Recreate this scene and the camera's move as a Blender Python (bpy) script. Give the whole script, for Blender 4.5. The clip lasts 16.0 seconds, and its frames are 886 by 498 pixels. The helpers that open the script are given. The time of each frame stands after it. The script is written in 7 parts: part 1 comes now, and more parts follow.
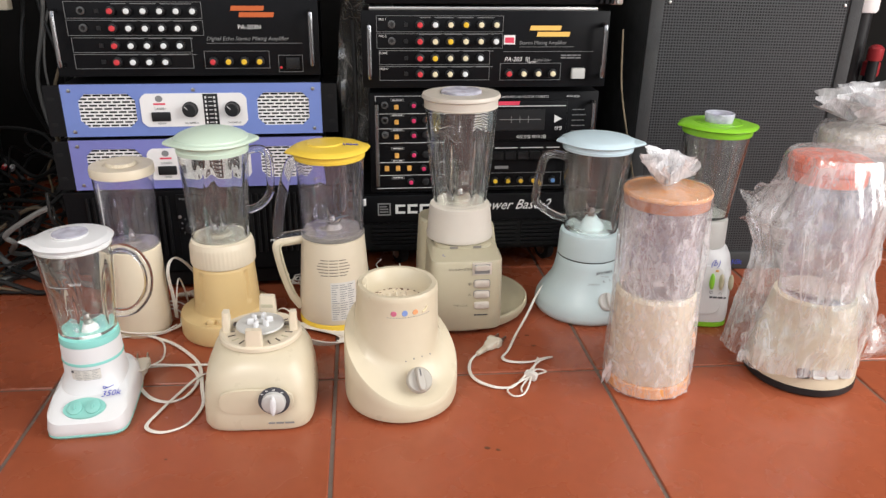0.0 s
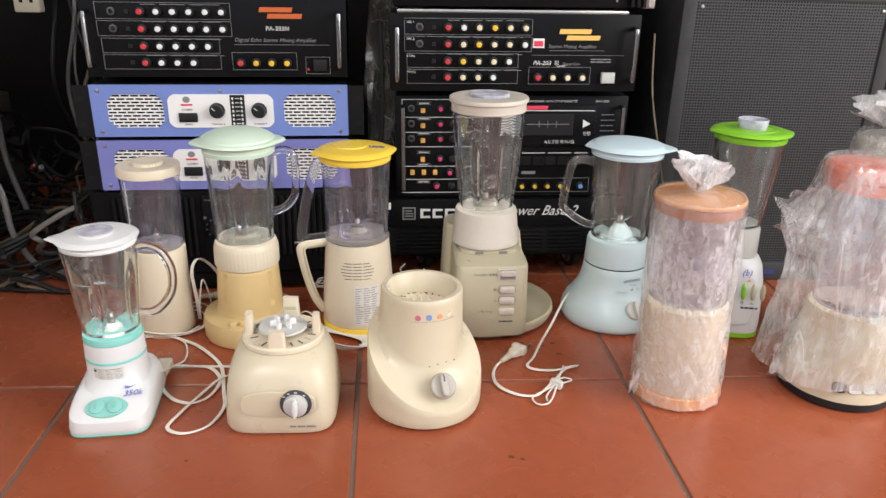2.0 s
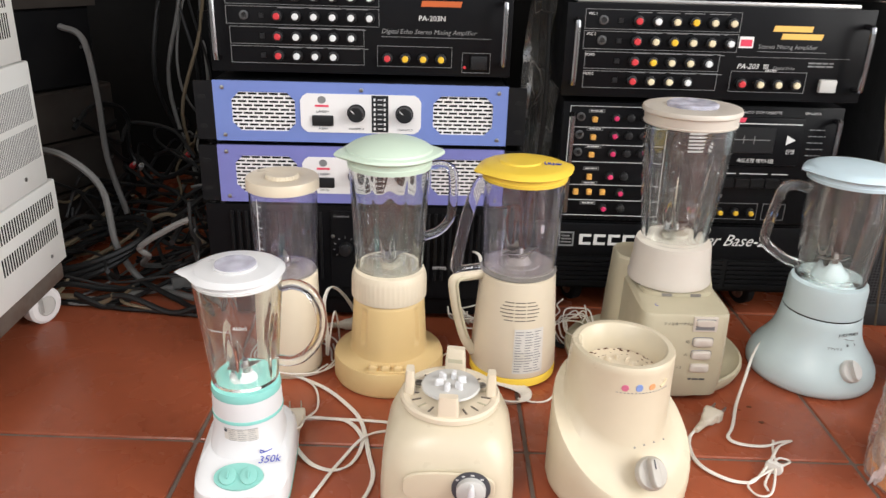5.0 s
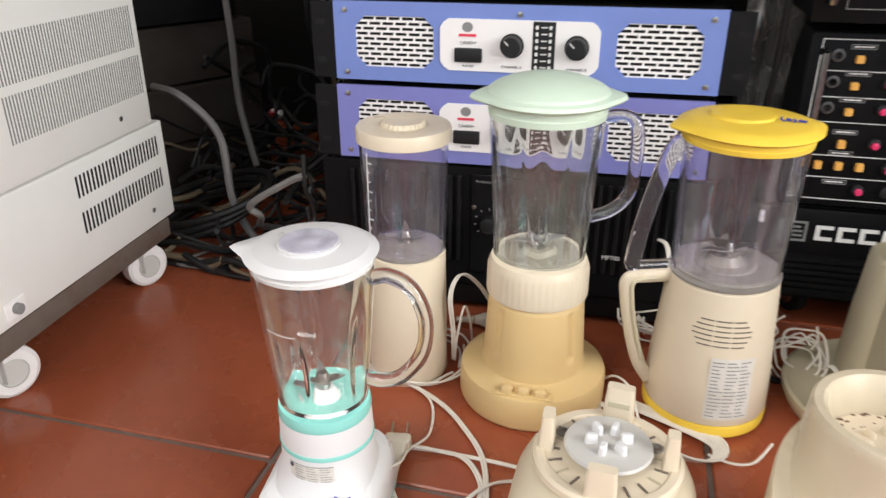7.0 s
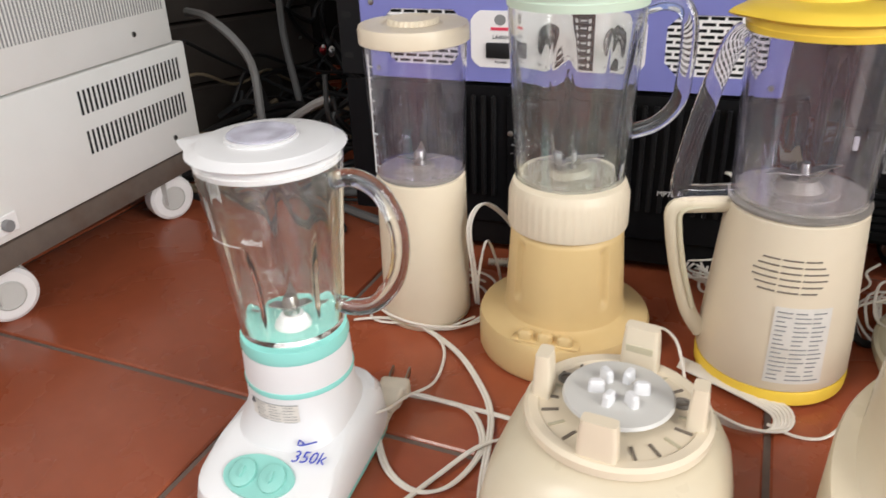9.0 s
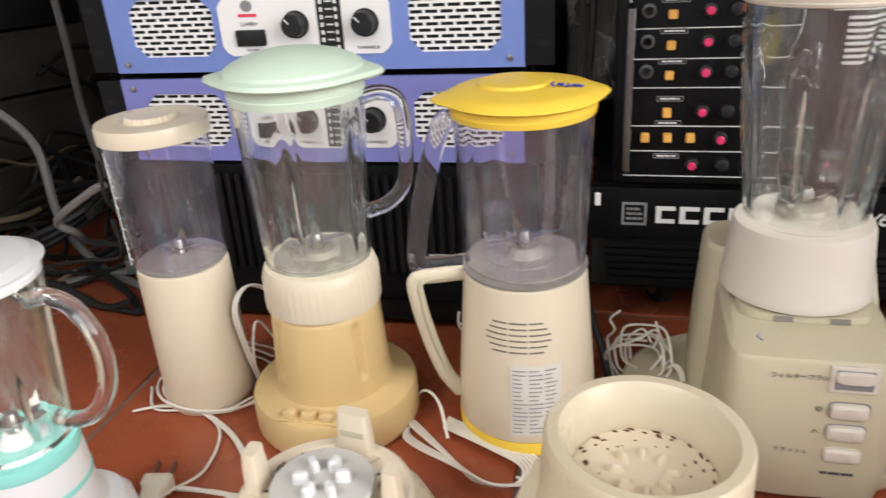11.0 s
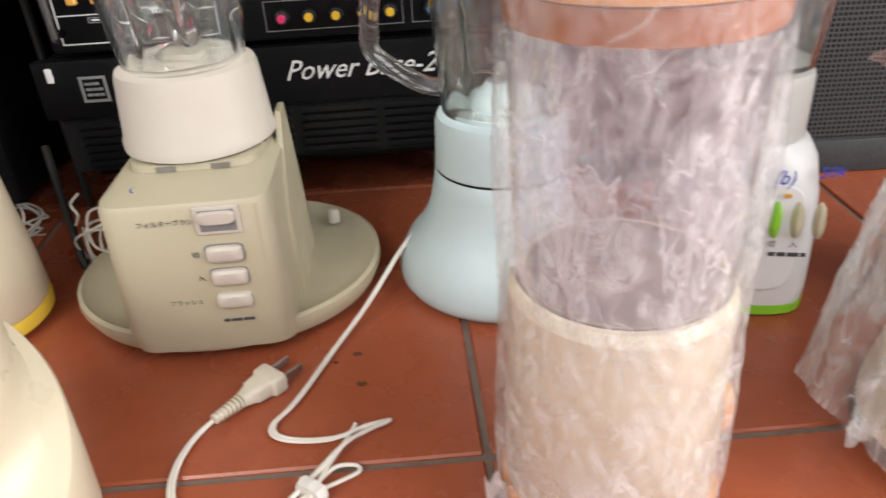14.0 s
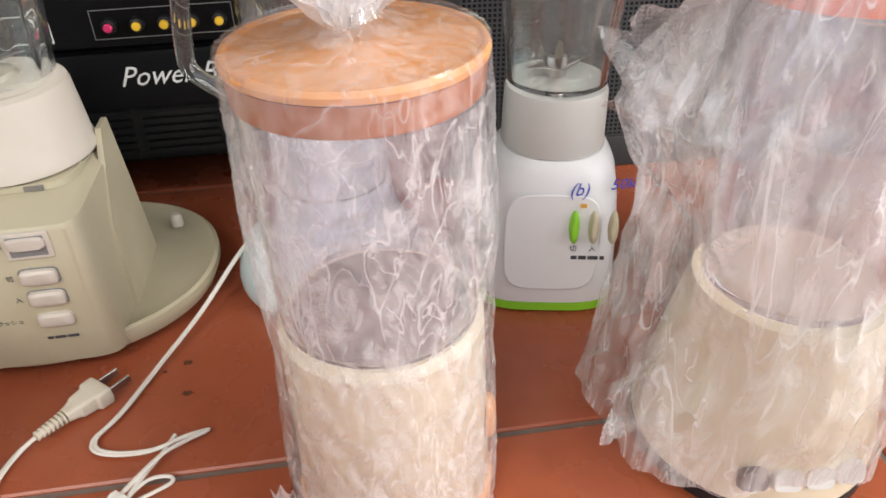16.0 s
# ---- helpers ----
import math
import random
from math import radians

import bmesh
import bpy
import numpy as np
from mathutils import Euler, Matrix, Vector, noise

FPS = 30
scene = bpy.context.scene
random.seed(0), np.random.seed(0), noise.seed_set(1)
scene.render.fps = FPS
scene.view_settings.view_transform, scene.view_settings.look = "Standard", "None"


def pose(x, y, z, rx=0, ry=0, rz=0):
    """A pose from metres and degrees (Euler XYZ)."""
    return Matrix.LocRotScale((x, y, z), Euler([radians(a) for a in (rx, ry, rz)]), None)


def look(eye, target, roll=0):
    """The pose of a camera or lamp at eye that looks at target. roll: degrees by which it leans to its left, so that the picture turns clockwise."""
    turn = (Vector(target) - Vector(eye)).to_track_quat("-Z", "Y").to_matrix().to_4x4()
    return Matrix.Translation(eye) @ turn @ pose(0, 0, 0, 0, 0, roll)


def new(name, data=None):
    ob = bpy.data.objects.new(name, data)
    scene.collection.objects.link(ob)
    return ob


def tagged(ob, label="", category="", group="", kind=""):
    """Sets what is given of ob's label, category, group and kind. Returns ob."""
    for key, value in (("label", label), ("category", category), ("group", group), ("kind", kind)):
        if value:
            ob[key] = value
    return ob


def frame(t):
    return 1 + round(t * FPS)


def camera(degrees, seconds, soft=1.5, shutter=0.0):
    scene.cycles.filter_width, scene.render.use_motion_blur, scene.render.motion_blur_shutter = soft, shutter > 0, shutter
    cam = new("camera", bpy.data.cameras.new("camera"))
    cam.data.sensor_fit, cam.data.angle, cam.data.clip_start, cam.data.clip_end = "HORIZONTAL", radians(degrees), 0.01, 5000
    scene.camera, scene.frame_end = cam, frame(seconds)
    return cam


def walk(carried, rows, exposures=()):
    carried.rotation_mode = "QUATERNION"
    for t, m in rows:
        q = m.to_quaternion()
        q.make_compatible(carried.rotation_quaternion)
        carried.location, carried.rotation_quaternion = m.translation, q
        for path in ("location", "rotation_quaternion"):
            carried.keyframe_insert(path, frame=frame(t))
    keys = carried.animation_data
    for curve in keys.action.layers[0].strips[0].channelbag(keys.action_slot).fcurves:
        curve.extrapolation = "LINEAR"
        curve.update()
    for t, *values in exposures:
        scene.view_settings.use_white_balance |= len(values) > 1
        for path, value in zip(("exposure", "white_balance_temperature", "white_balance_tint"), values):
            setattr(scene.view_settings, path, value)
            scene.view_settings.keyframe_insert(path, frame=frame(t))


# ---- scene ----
cam = camera(61.5, 16.0, soft=1.4, shutter=0.4)
PATH = [
    (0, (0.064, 0.077, 0.624), (0.036, 1.93, -0.127), 1.5),
    (0.5, (0.069, 0.077, 0.613), (0.034, 1.935, -0.128), 1.4),
    (1, (0.068, 0.081, 0.606), (0.024, 1.94, -0.129), 1.4),
    (1.5, (0.065, 0.084, 0.607), (0.008, 1.943, -0.131), 1.6),
    (2, (0.058, 0.089, 0.611), (-0.029, 1.949, -0.119), 1.7),
    (2.5, (0.036, 0.096, 0.625), (-0.098, 1.96, -0.087), 1.8),
    (3, (-0.008, 0.135, 0.619), (-0.196, 2.003, -0.072), 1.7),
    (3.5, (-0.036, 0.158, 0.608), (-0.27, 2.027, -0.064), 1.7),
    (3.7, (-0.042, 0.172, 0.597), (-0.294, 2.04, -0.072), 1.7),
    (5.8, (-0.201, 0.363, 0.58), (-0.407, 2.171, -0.251), 2.7),
    (6, (-0.21, 0.385, 0.567), (-0.445, 2.183, -0.277), 2.8),
    (6.5, (-0.189, 0.456, 0.531), (-0.641, 2.207, -0.323), 1.8),
    (7, (-0.158, 0.543, 0.498), (-0.828, 2.226, -0.351), 0.5),
    (7.4, (-0.139, 0.61, 0.455), (-0.95, 2.224, -0.404), -0.1),
    (7.5, (-0.135, 0.615, 0.449), (-0.953, 2.213, -0.432), -0.6),
    (8, (-0.143, 0.622, 0.388), (-1.033, 2.148, -0.55), -1.5),
    (8.1, (-0.152, 0.625, 0.383), (-1.03, 2.145, -0.575), -1.7),
    (8.2, (-0.15, 0.624, 0.385), (-1.056, 2.133, -0.564), -1.8),
    (10.3, (-0.038, 0.692, 0.451), (-0.839, 2.321, -0.389), -2.7),
    (10.5, (-0.028, 0.693, 0.456), (-0.79, 2.34, -0.386), -2.8),
    (11, (0.007, 0.7, 0.451), (-0.667, 2.386, -0.386), -2.9),
    (11.5, (0.072, 0.705, 0.443), (-0.487, 2.426, -0.409), -2.9),
    (12, (0.15, 0.728, 0.406), (-0.352, 2.462, -0.455), -3.7),
    (12.5, (0.186, 0.773, 0.349), (-0.235, 2.499, -0.569), -3.9),
    (13, (0.189, 0.797, 0.322), (-0.124, 2.523, -0.64), -2.9),
    (13.5, (0.238, 0.785, 0.351), (0.009, 2.502, -0.648), -2.9),
    (14, (0.301, 0.766, 0.371), (0.179, 2.483, -0.648), -2.3),
    (14.5, (0.348, 0.752, 0.344), (0.289, 2.46, -0.696), -2.1),
    (15, (0.363, 0.763, 0.371), (0.342, 2.458, -0.69), -2.2),
    (15.5, (0.377, 0.766, 0.419), (0.387, 2.442, -0.673), -1.7),
    (16, (0.396, 0.765, 0.427), (0.444, 2.412, -0.708), -0.5),
]
walk(cam, [(t, look(eye, target, roll)) for t, eye, target, roll in PATH], [(0, -0.36), (3.5, -0.28), (6, -0.20), (7, -0.24), (8, -0.34), (11, -0.30), (12.5, -0.26), (14, -0.20), (15, -0.30), (16, -0.30)])

# ---- light ----
world = bpy.data.worlds.new("sky")
scene.world = world
world.use_nodes = True
wn = world.node_tree
sky = wn.nodes.new("ShaderNodeTexSky")
sky.sky_type = 'NISHITA'
sky.sun_disc = False
sky.sun_elevation = radians(42)
sky.sun_rotation = radians(200)
wn.links.new(sky.outputs[0], wn.nodes["Background"].inputs[0])
wn.nodes["Background"].inputs[1].default_value = 0.12
sun = new("sun", bpy.data.lights.new("sun", "SUN"))
sun.data.energy, sun.data.angle, sun.data.color = 1.0, radians(12), (1, 0.96, 0.9)
sun.matrix_world = look((0, 0, 3), (0.35, 0.9, 2.0))
front = new("shopfront_daylight", bpy.data.lights.new("shopfront_daylight", "AREA"))
front.data.shape, front.data.size, front.data.size_y = 'RECTANGLE', 3.6, 1.9
front.data.energy, front.data.color = 32.0, (1.0, 0.97, 0.93)
front.matrix_world = look((-0.40, -0.70, 1.75), (-0.25, 1.3, 0.2))

# Added fill lamp to brighten right-facing sides; no opening is known there.
side = new("added_side_fill", bpy.data.lights.new("added_side_fill", "AREA"))
side.data.shape, side.data.size, side.data.size_y = 'RECTANGLE', 1.7, 2.2
side.data.energy, side.data.color = 128.0, (1.0, 0.98, 0.95)
side.matrix_world = look((2.45, 0.20, 1.45), (-0.6, 1.1, 0.2))


# ---- materials ----
def mat(name, color, rough=0.5, metal=0.0, grain=0.0, scale=60.0, stain=0.0, stain_scale=7.0, bump=0.0, bump_scale=200.0,
        spread=0.0, stain_color=None, coat=0.0, spec=0.5, trans=0.0, ior=1.45, alpha=1.0):
    """A principled material with fine grain, larger stains, relief and a spread of tone between pieces."""
    m = bpy.data.materials.new(name)
    m.use_nodes = True
    n, l = m.node_tree.nodes, m.node_tree.links
    b = n["Principled BSDF"]
    b.inputs["Roughness"].default_value = rough
    b.inputs["Metallic"].default_value = metal
    b.inputs["Coat Weight"].default_value = coat
    b.inputs["Specular IOR Level"].default_value = spec
    b.inputs["Transmission Weight"].default_value = trans
    b.inputs["IOR"].default_value = ior
    b.inputs["Alpha"].default_value = alpha
    tc = n.new("ShaderNodeTexCoord")
    out = None

    def mixed(a, color_b, fac):
        mx = n.new("ShaderNodeMix")
        mx.data_type = 'RGBA'
        l.new(fac, mx.inputs[0])
        if a is None:
            mx.inputs[6].default_value = (*color, 1)
        else:
            l.new(a, mx.inputs[6])
        mx.inputs[7].default_value = (*color_b, 1)
        return mx.outputs[2]

    def noise_fac(sc, lo, hi, amount, detail=5.0):
        t = n.new("ShaderNodeTexNoise")
        t.inputs["Scale"].default_value, t.inputs["Detail"].default_value = sc, detail
        l.new(tc.outputs["Object"], t.inputs["Vector"])
        r = n.new("ShaderNodeMapRange")
        r.inputs[1].default_value, r.inputs[2].default_value, r.inputs[4].default_value = lo, hi, amount
        l.new(t.outputs[0], r.inputs[0])
        return r.outputs[0]
    if grain:
        out = mixed(out, tuple(c * 0.7 for c in color), noise_fac(scale, 0.35, 0.75, grain))
    if stain:
        sc = stain_color or tuple(c * f for c, f in zip(color, (0.72, 0.66, 0.55)))
        out = mixed(out, sc, noise_fac(stain_scale, 0.48, 0.78, stain))
        rr = n.new("ShaderNodeMapRange")
        rr.inputs[3].default_value, rr.inputs[4].default_value = rough * 0.85, min(1, rough * 1.3)
        l.new(noise_fac(stain_scale * 2.3, 0.3, 0.7, 1.0), rr.inputs[0])
        l.new(rr.outputs[0], b.inputs["Roughness"])
    if spread:
        oi = n.new("ShaderNodeObjectInfo")
        hs = n.new("ShaderNodeHueSaturation")
        mr = n.new("ShaderNodeMapRange")
        mr.inputs[3].default_value, mr.inputs[4].default_value = 1 - spread, 1 + spread
        l.new(oi.outputs["Random"], mr.inputs[0])
        l.new(mr.outputs[0], hs.inputs["Value"])
        if out is None:
            hs.inputs["Color"].default_value = (*color, 1)
        else:
            l.new(out, hs.inputs["Color"])
        out = hs.outputs[0]
    if out is None:
        b.inputs["Base Color"].default_value = (*color, 1)
    else:
        l.new(out, b.inputs["Base Color"])
    if bump:
        t = n.new("ShaderNodeTexNoise")
        t.inputs["Scale"].default_value, t.inputs["Detail"].default_value = bump_scale, 4
        l.new(tc.outputs["Object"], t.inputs["Vector"])
        bp = n.new("ShaderNodeBump")
        bp.inputs["Strength"].default_value, bp.inputs["Distance"].default_value = bump, 0.001
        l.new(t.outputs[0], bp.inputs["Height"])
        l.new(bp.outputs[0], b.inputs["Normal"])
    return m


TILE = mat("terracotta_tile", (0.335, 0.085, 0.038), 0.25, grain=0.35, scale=45, stain=0.55, stain_scale=5, bump=0.12, bump_scale=90, spread=0.06, stain_color=(0.27, 0.066, 0.028))
GROUT = mat("grout", (0.19, 0.145, 0.12), 0.85, grain=0.6, scale=120, stain=0.6, stain_scale=9, bump=0.4)
# Back wall: deep shade at the rear is put into this near-black colour.
WALL = mat("shaded_wall", (0.012, 0.0115, 0.011), 0.9, spec=0.1, grain=0.4, stain=0.4, stain_scale=3, bump=0.3)
# Pale colours of the unseen walls and ceiling, chosen to bounce fill light.
FILLWALL = mat("fill_wall", (0.55, 0.53, 0.49), 0.8, grain=0.3, stain=0.4, stain_scale=2, bump=0.3)
CEIL = mat("fill_ceiling", (0.60, 0.59, 0.57), 0.9, grain=0.3, stain=0.3, stain_scale=2)
STREET = mat("concrete", (0.28, 0.27, 0.25), 0.85, grain=0.5, scale=30, stain=0.5, stain_scale=1.5, bump=0.4)
WHITE = mat("white_plastic", (0.71, 0.71, 0.715), 0.32, grain=0.05, stain=0.12, stain_scale=14, stain_color=(0.70, 0.66, 0.56))
CREAM = mat("cream_plastic", (0.61, 0.535, 0.395), 0.30, grain=0.08, stain=0.35, stain_scale=12)
CREAMW = mat("pale_cream_plastic", (0.71, 0.620, 0.475), 0.32, grain=0.06, stain=0.22, stain_scale=13)
YELLOWED = mat("yellowed_plastic", (0.72, 0.53, 0.255), 0.36, grain=0.07, stain=0.25, stain_scale=11)
BEIGE = mat("beige_grey_plastic", (0.51, 0.460, 0.325), 0.36, grain=0.08, stain=0.22, stain_scale=12)
BEIGEL = mat("pale_beige_plastic", (0.62, 0.565, 0.49), 0.38, grain=0.06, stain=0.2, stain_scale=12)
PALEBLUE = mat("pale_blue_plastic", (0.53, 0.635, 0.65), 0.34, grain=0.05, stain=0.12, stain_scale=12)
BLUELID = mat("pale_blue_lid", (0.60, 0.74, 0.80), 0.38, grain=0.05, stain=0.12, stain_scale=16)
MINT = mat("mint_lid", (0.60, 0.73, 0.60), 0.4, grain=0.05, stain=0.2, stain_scale=18, stain_color=(0.55, 0.66, 0.5))
TEAL = mat("teal_plastic", (0.25, 0.56, 0.50), 0.38, grain=0.05, stain=0.1)
TEALCLEAR = mat("teal_clear_plastic", (0.27, 0.66, 0.60), 0.2, grain=0.03)
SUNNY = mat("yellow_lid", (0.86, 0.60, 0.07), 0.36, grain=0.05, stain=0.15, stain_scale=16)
LIME = mat("lime_plastic", (0.24, 0.56, 0.03), 0.35, grain=0.05)
ORANGE = mat("orange_lid", (0.78, 0.36, 0.13), 0.42, grain=0.1, stain=0.3, stain_scale=12)
# Stained lid skirt: orange darkened to brown, with its shade in the colour.
SHADED_ORANGE = mat("shaded_lid_skirt", (0.42, 0.15, 0.07), 0.42, grain=0.15, stain=0.4, stain_scale=14)
SOIL = mat("dried_dirt", (0.115, 0.050, 0.028), 0.9, spec=0.05, grain=0.5, scale=200)
CORAL = mat("coral_lid", (0.80, 0.20, 0.12), 0.42, grain=0.1, stain=0.2)
GREYP = mat("grey_plastic", (0.55, 0.54, 0.51), 0.4, grain=0.06)
DARKP = mat("dark_plastic", (0.016, 0.016, 0.017), 0.42, spec=0.3, grain=0.2)
BLACK = mat("black_paint_metal", (0.009, 0.009, 0.010), 0.45, spec=0.14, grain=0.3, scale=90, stain=0.35, stain_scale=6, stain_color=(0.028, 0.027, 0.025), bump=0.15, bump_scale=400)
BLACKP = mat("black_panel", (0.007, 0.007, 0.008), 0.34, spec=0.10, grain=0.3, stain=0.3, stain_scale=8, stain_color=(0.016, 0.0155, 0.015))
HOLE = mat("dark_inside", (0.006, 0.006, 0.006), 0.9)
BLUE = mat("blue_panel_paint", (0.17, 0.24, 0.56), 0.42, grain=0.12, stain=0.25, stain_scale=9, stain_color=(0.13, 0.18, 0.40))
VIOLET = mat("violet_blue_panel_paint", (0.20, 0.21, 0.52), 0.42, grain=0.12, stain=0.25, stain_scale=9, stain_color=(0.14, 0.15, 0.36))
PANELW = mat("white_panel_paint", (0.82, 0.80, 0.79), 0.45, grain=0.06, stain=0.15)
STEEL = mat("steel", (0.40, 0.39, 0.37), 0.3, 1.0, grain=0.15)
CHROME = mat("worn_chrome", (0.26, 0.26, 0.27), 0.26, 1.0, grain=0.2)
ALU = mat("brushed_trim", (0.55, 0.54, 0.52), 0.4, 1.0, grain=0.2)
RUBBER = mat("rubber", (0.014, 0.014, 0.014), 0.75, spec=0.2, grain=0.3)
INK = mat("white_print", (0.72, 0.71, 0.69), 0.6)
INKG = mat("grey_print", (0.22, 0.22, 0.22), 0.6)
INKD = mat("dark_print", (0.06, 0.06, 0.07), 0.6)
INKB = mat("blue_marker", (0.03, 0.05, 0.42), 0.6)
INKY = mat("gold_print", (0.85, 0.50, 0.12), 0.5)
INKO = mat("orange_print", (0.55, 0.12, 0.03), 0.5)
INKR = mat("red_print", (0.70, 0.05, 0.10), 0.5)
LABELG = mat("faded_label", (0.70, 0.67, 0.62), 0.6, grain=0.2, scale=150, stain=0.4, stain_scale=30)
K_MAROON = mat("maroon_enamel", (0.30, 0.025, 0.03), 0.3, grain=0.2)
K_RED = mat("red_cap", (0.60, 0.04, 0.05), 0.4)
K_WHITE = mat("white_cap", (0.72, 0.74, 0.74), 0.4)
K_CREAM = mat("cream_cap", (0.72, 0.63, 0.42), 0.4)
K_YELLOW = mat("amber_cap", (0.78, 0.48, 0.03), 0.4)
K_ORANGE = mat("orange_button", (0.70, 0.36, 0.08), 0.45)
K_BLUE = mat("blue_cap", (0.12, 0.28, 0.62), 0.4)
K_PINK = mat("crimson_cap", (0.65, 0.03, 0.13), 0.4)
FADEP = mat("faded_pink_print", (0.62, 0.16, 0.26), 0.5, grain=0.4, scale=400)
FADEB = mat("faded_blue_print", (0.22, 0.32, 0.62), 0.5, grain=0.5, scale=400)
FADEO = mat("faded_orange_print", (0.80, 0.36, 0.16), 0.5, grain=0.4, scale=400)
ENAMEL = mat("white_enamel", (0.80, 0.80, 0.77), 0.42, grain=0.08, scale=30, stain=0.3, stain_scale=4, stain_color=(0.68, 0.66, 0.60))
RUST = mat("rusty_frame", (0.14, 0.11, 0.09), 0.7, grain=0.5, stain=0.7, stain_scale=18, stain_color=(0.10, 0.05, 0.03), bump=0.4)
BROWNM = mat("brown_equipment", (0.040, 0.032, 0.027), 0.6, spec=0.2, grain=0.3, stain=0.5, stain_scale=5, stain_color=(0.09, 0.08, 0.07))
CORDW = mat("white_cord", (0.76, 0.72, 0.65), 0.5, grain=0.2, scale=80, stain=0.4, stain_scale=25)
PLUGM = mat("old_cream_plug", (0.66, 0.60, 0.49), 0.45, grain=0.25, scale=120, stain=0.5, stain_scale=40)
SLOT = mat("vent_shade", (0.17, 0.14, 0.11), 0.8, grain=0.3)
KNOBG = mat("warm_grey_knob", (0.43, 0.40, 0.35), 0.35, grain=0.08, stain=0.2, stain_scale=20)
CORDG = mat("grey_cable", (0.20, 0.195, 0.185), 0.55, grain=0.2)
CORDB = mat("black_cable", (0.014, 0.014, 0.014), 0.5, grain=0.2)
CORDY = mat("tan_cable", (0.17, 0.13, 0.08), 0.6, grain=0.2)
def clear(name, tint, veil, rough, ior, amount):
    """Clear glass or plastic with a faint veil of scratches and film."""
    m = mat(name, tint, rough, trans=1.0, ior=ior)
    n, l = m.node_tree.nodes, m.node_tree.links
    n["Principled BSDF"].inputs["Coat Weight"].default_value = 0.8
    n["Principled BSDF"].inputs["Coat Roughness"].default_value = rough
    d = n.new("ShaderNodeBsdfDiffuse")
    d.inputs[0].default_value = (*veil, 1)
    t = n.new("ShaderNodeTexNoise")
    t.inputs["Scale"].default_value, t.inputs["Detail"].default_value = 45, 7
    tc = n.new("ShaderNodeTexCoord")
    l.new(tc.outputs["Object"], t.inputs["Vector"])
    r = n.new("ShaderNodeMapRange")
    r.inputs[1].default_value, r.inputs[2].default_value = 0.3, 0.75
    r.inputs[3].default_value, r.inputs[4].default_value = amount * 0.6, amount * 1.5
    l.new(t.outputs[0], r.inputs[0])
    mx = n.new("ShaderNodeMixShader")
    l.new(r.outputs[0], mx.inputs[0])
    l.new(n["Principled BSDF"].outputs[0], mx.inputs[1])
    l.new(d.outputs[0], mx.inputs[2])
    l.new(mx.outputs[0], n["Material Output"].inputs[0])
    return m


SMOKE = clear("smoky_clear", (0.90, 0.885, 0.94), (0.66, 0.645, 0.72), 0.03, 1.16, 0.016)
# Stained plastic inside jugs; the jars' missing shade is painted into these dark tones.
DIM = mat("shade_dimmed_plastic", (0.24, 0.22, 0.20), 0.4, grain=0.3, stain=0.6, stain_scale=30)
DIMW = mat("shade_dimmed_white", (0.30, 0.28, 0.23), 0.4, grain=0.3, stain=0.5, stain_scale=30)
GLASS = clear("clear_glass", (0.95, 0.97, 0.96), (0.72, 0.74, 0.73), 0.012, 1.32, 0.014)
LILAC = clear("lilac_clear_cap", (0.84, 0.82, 0.96), (0.74, 0.73, 0.84), 0.12, 1.35, 0.50)


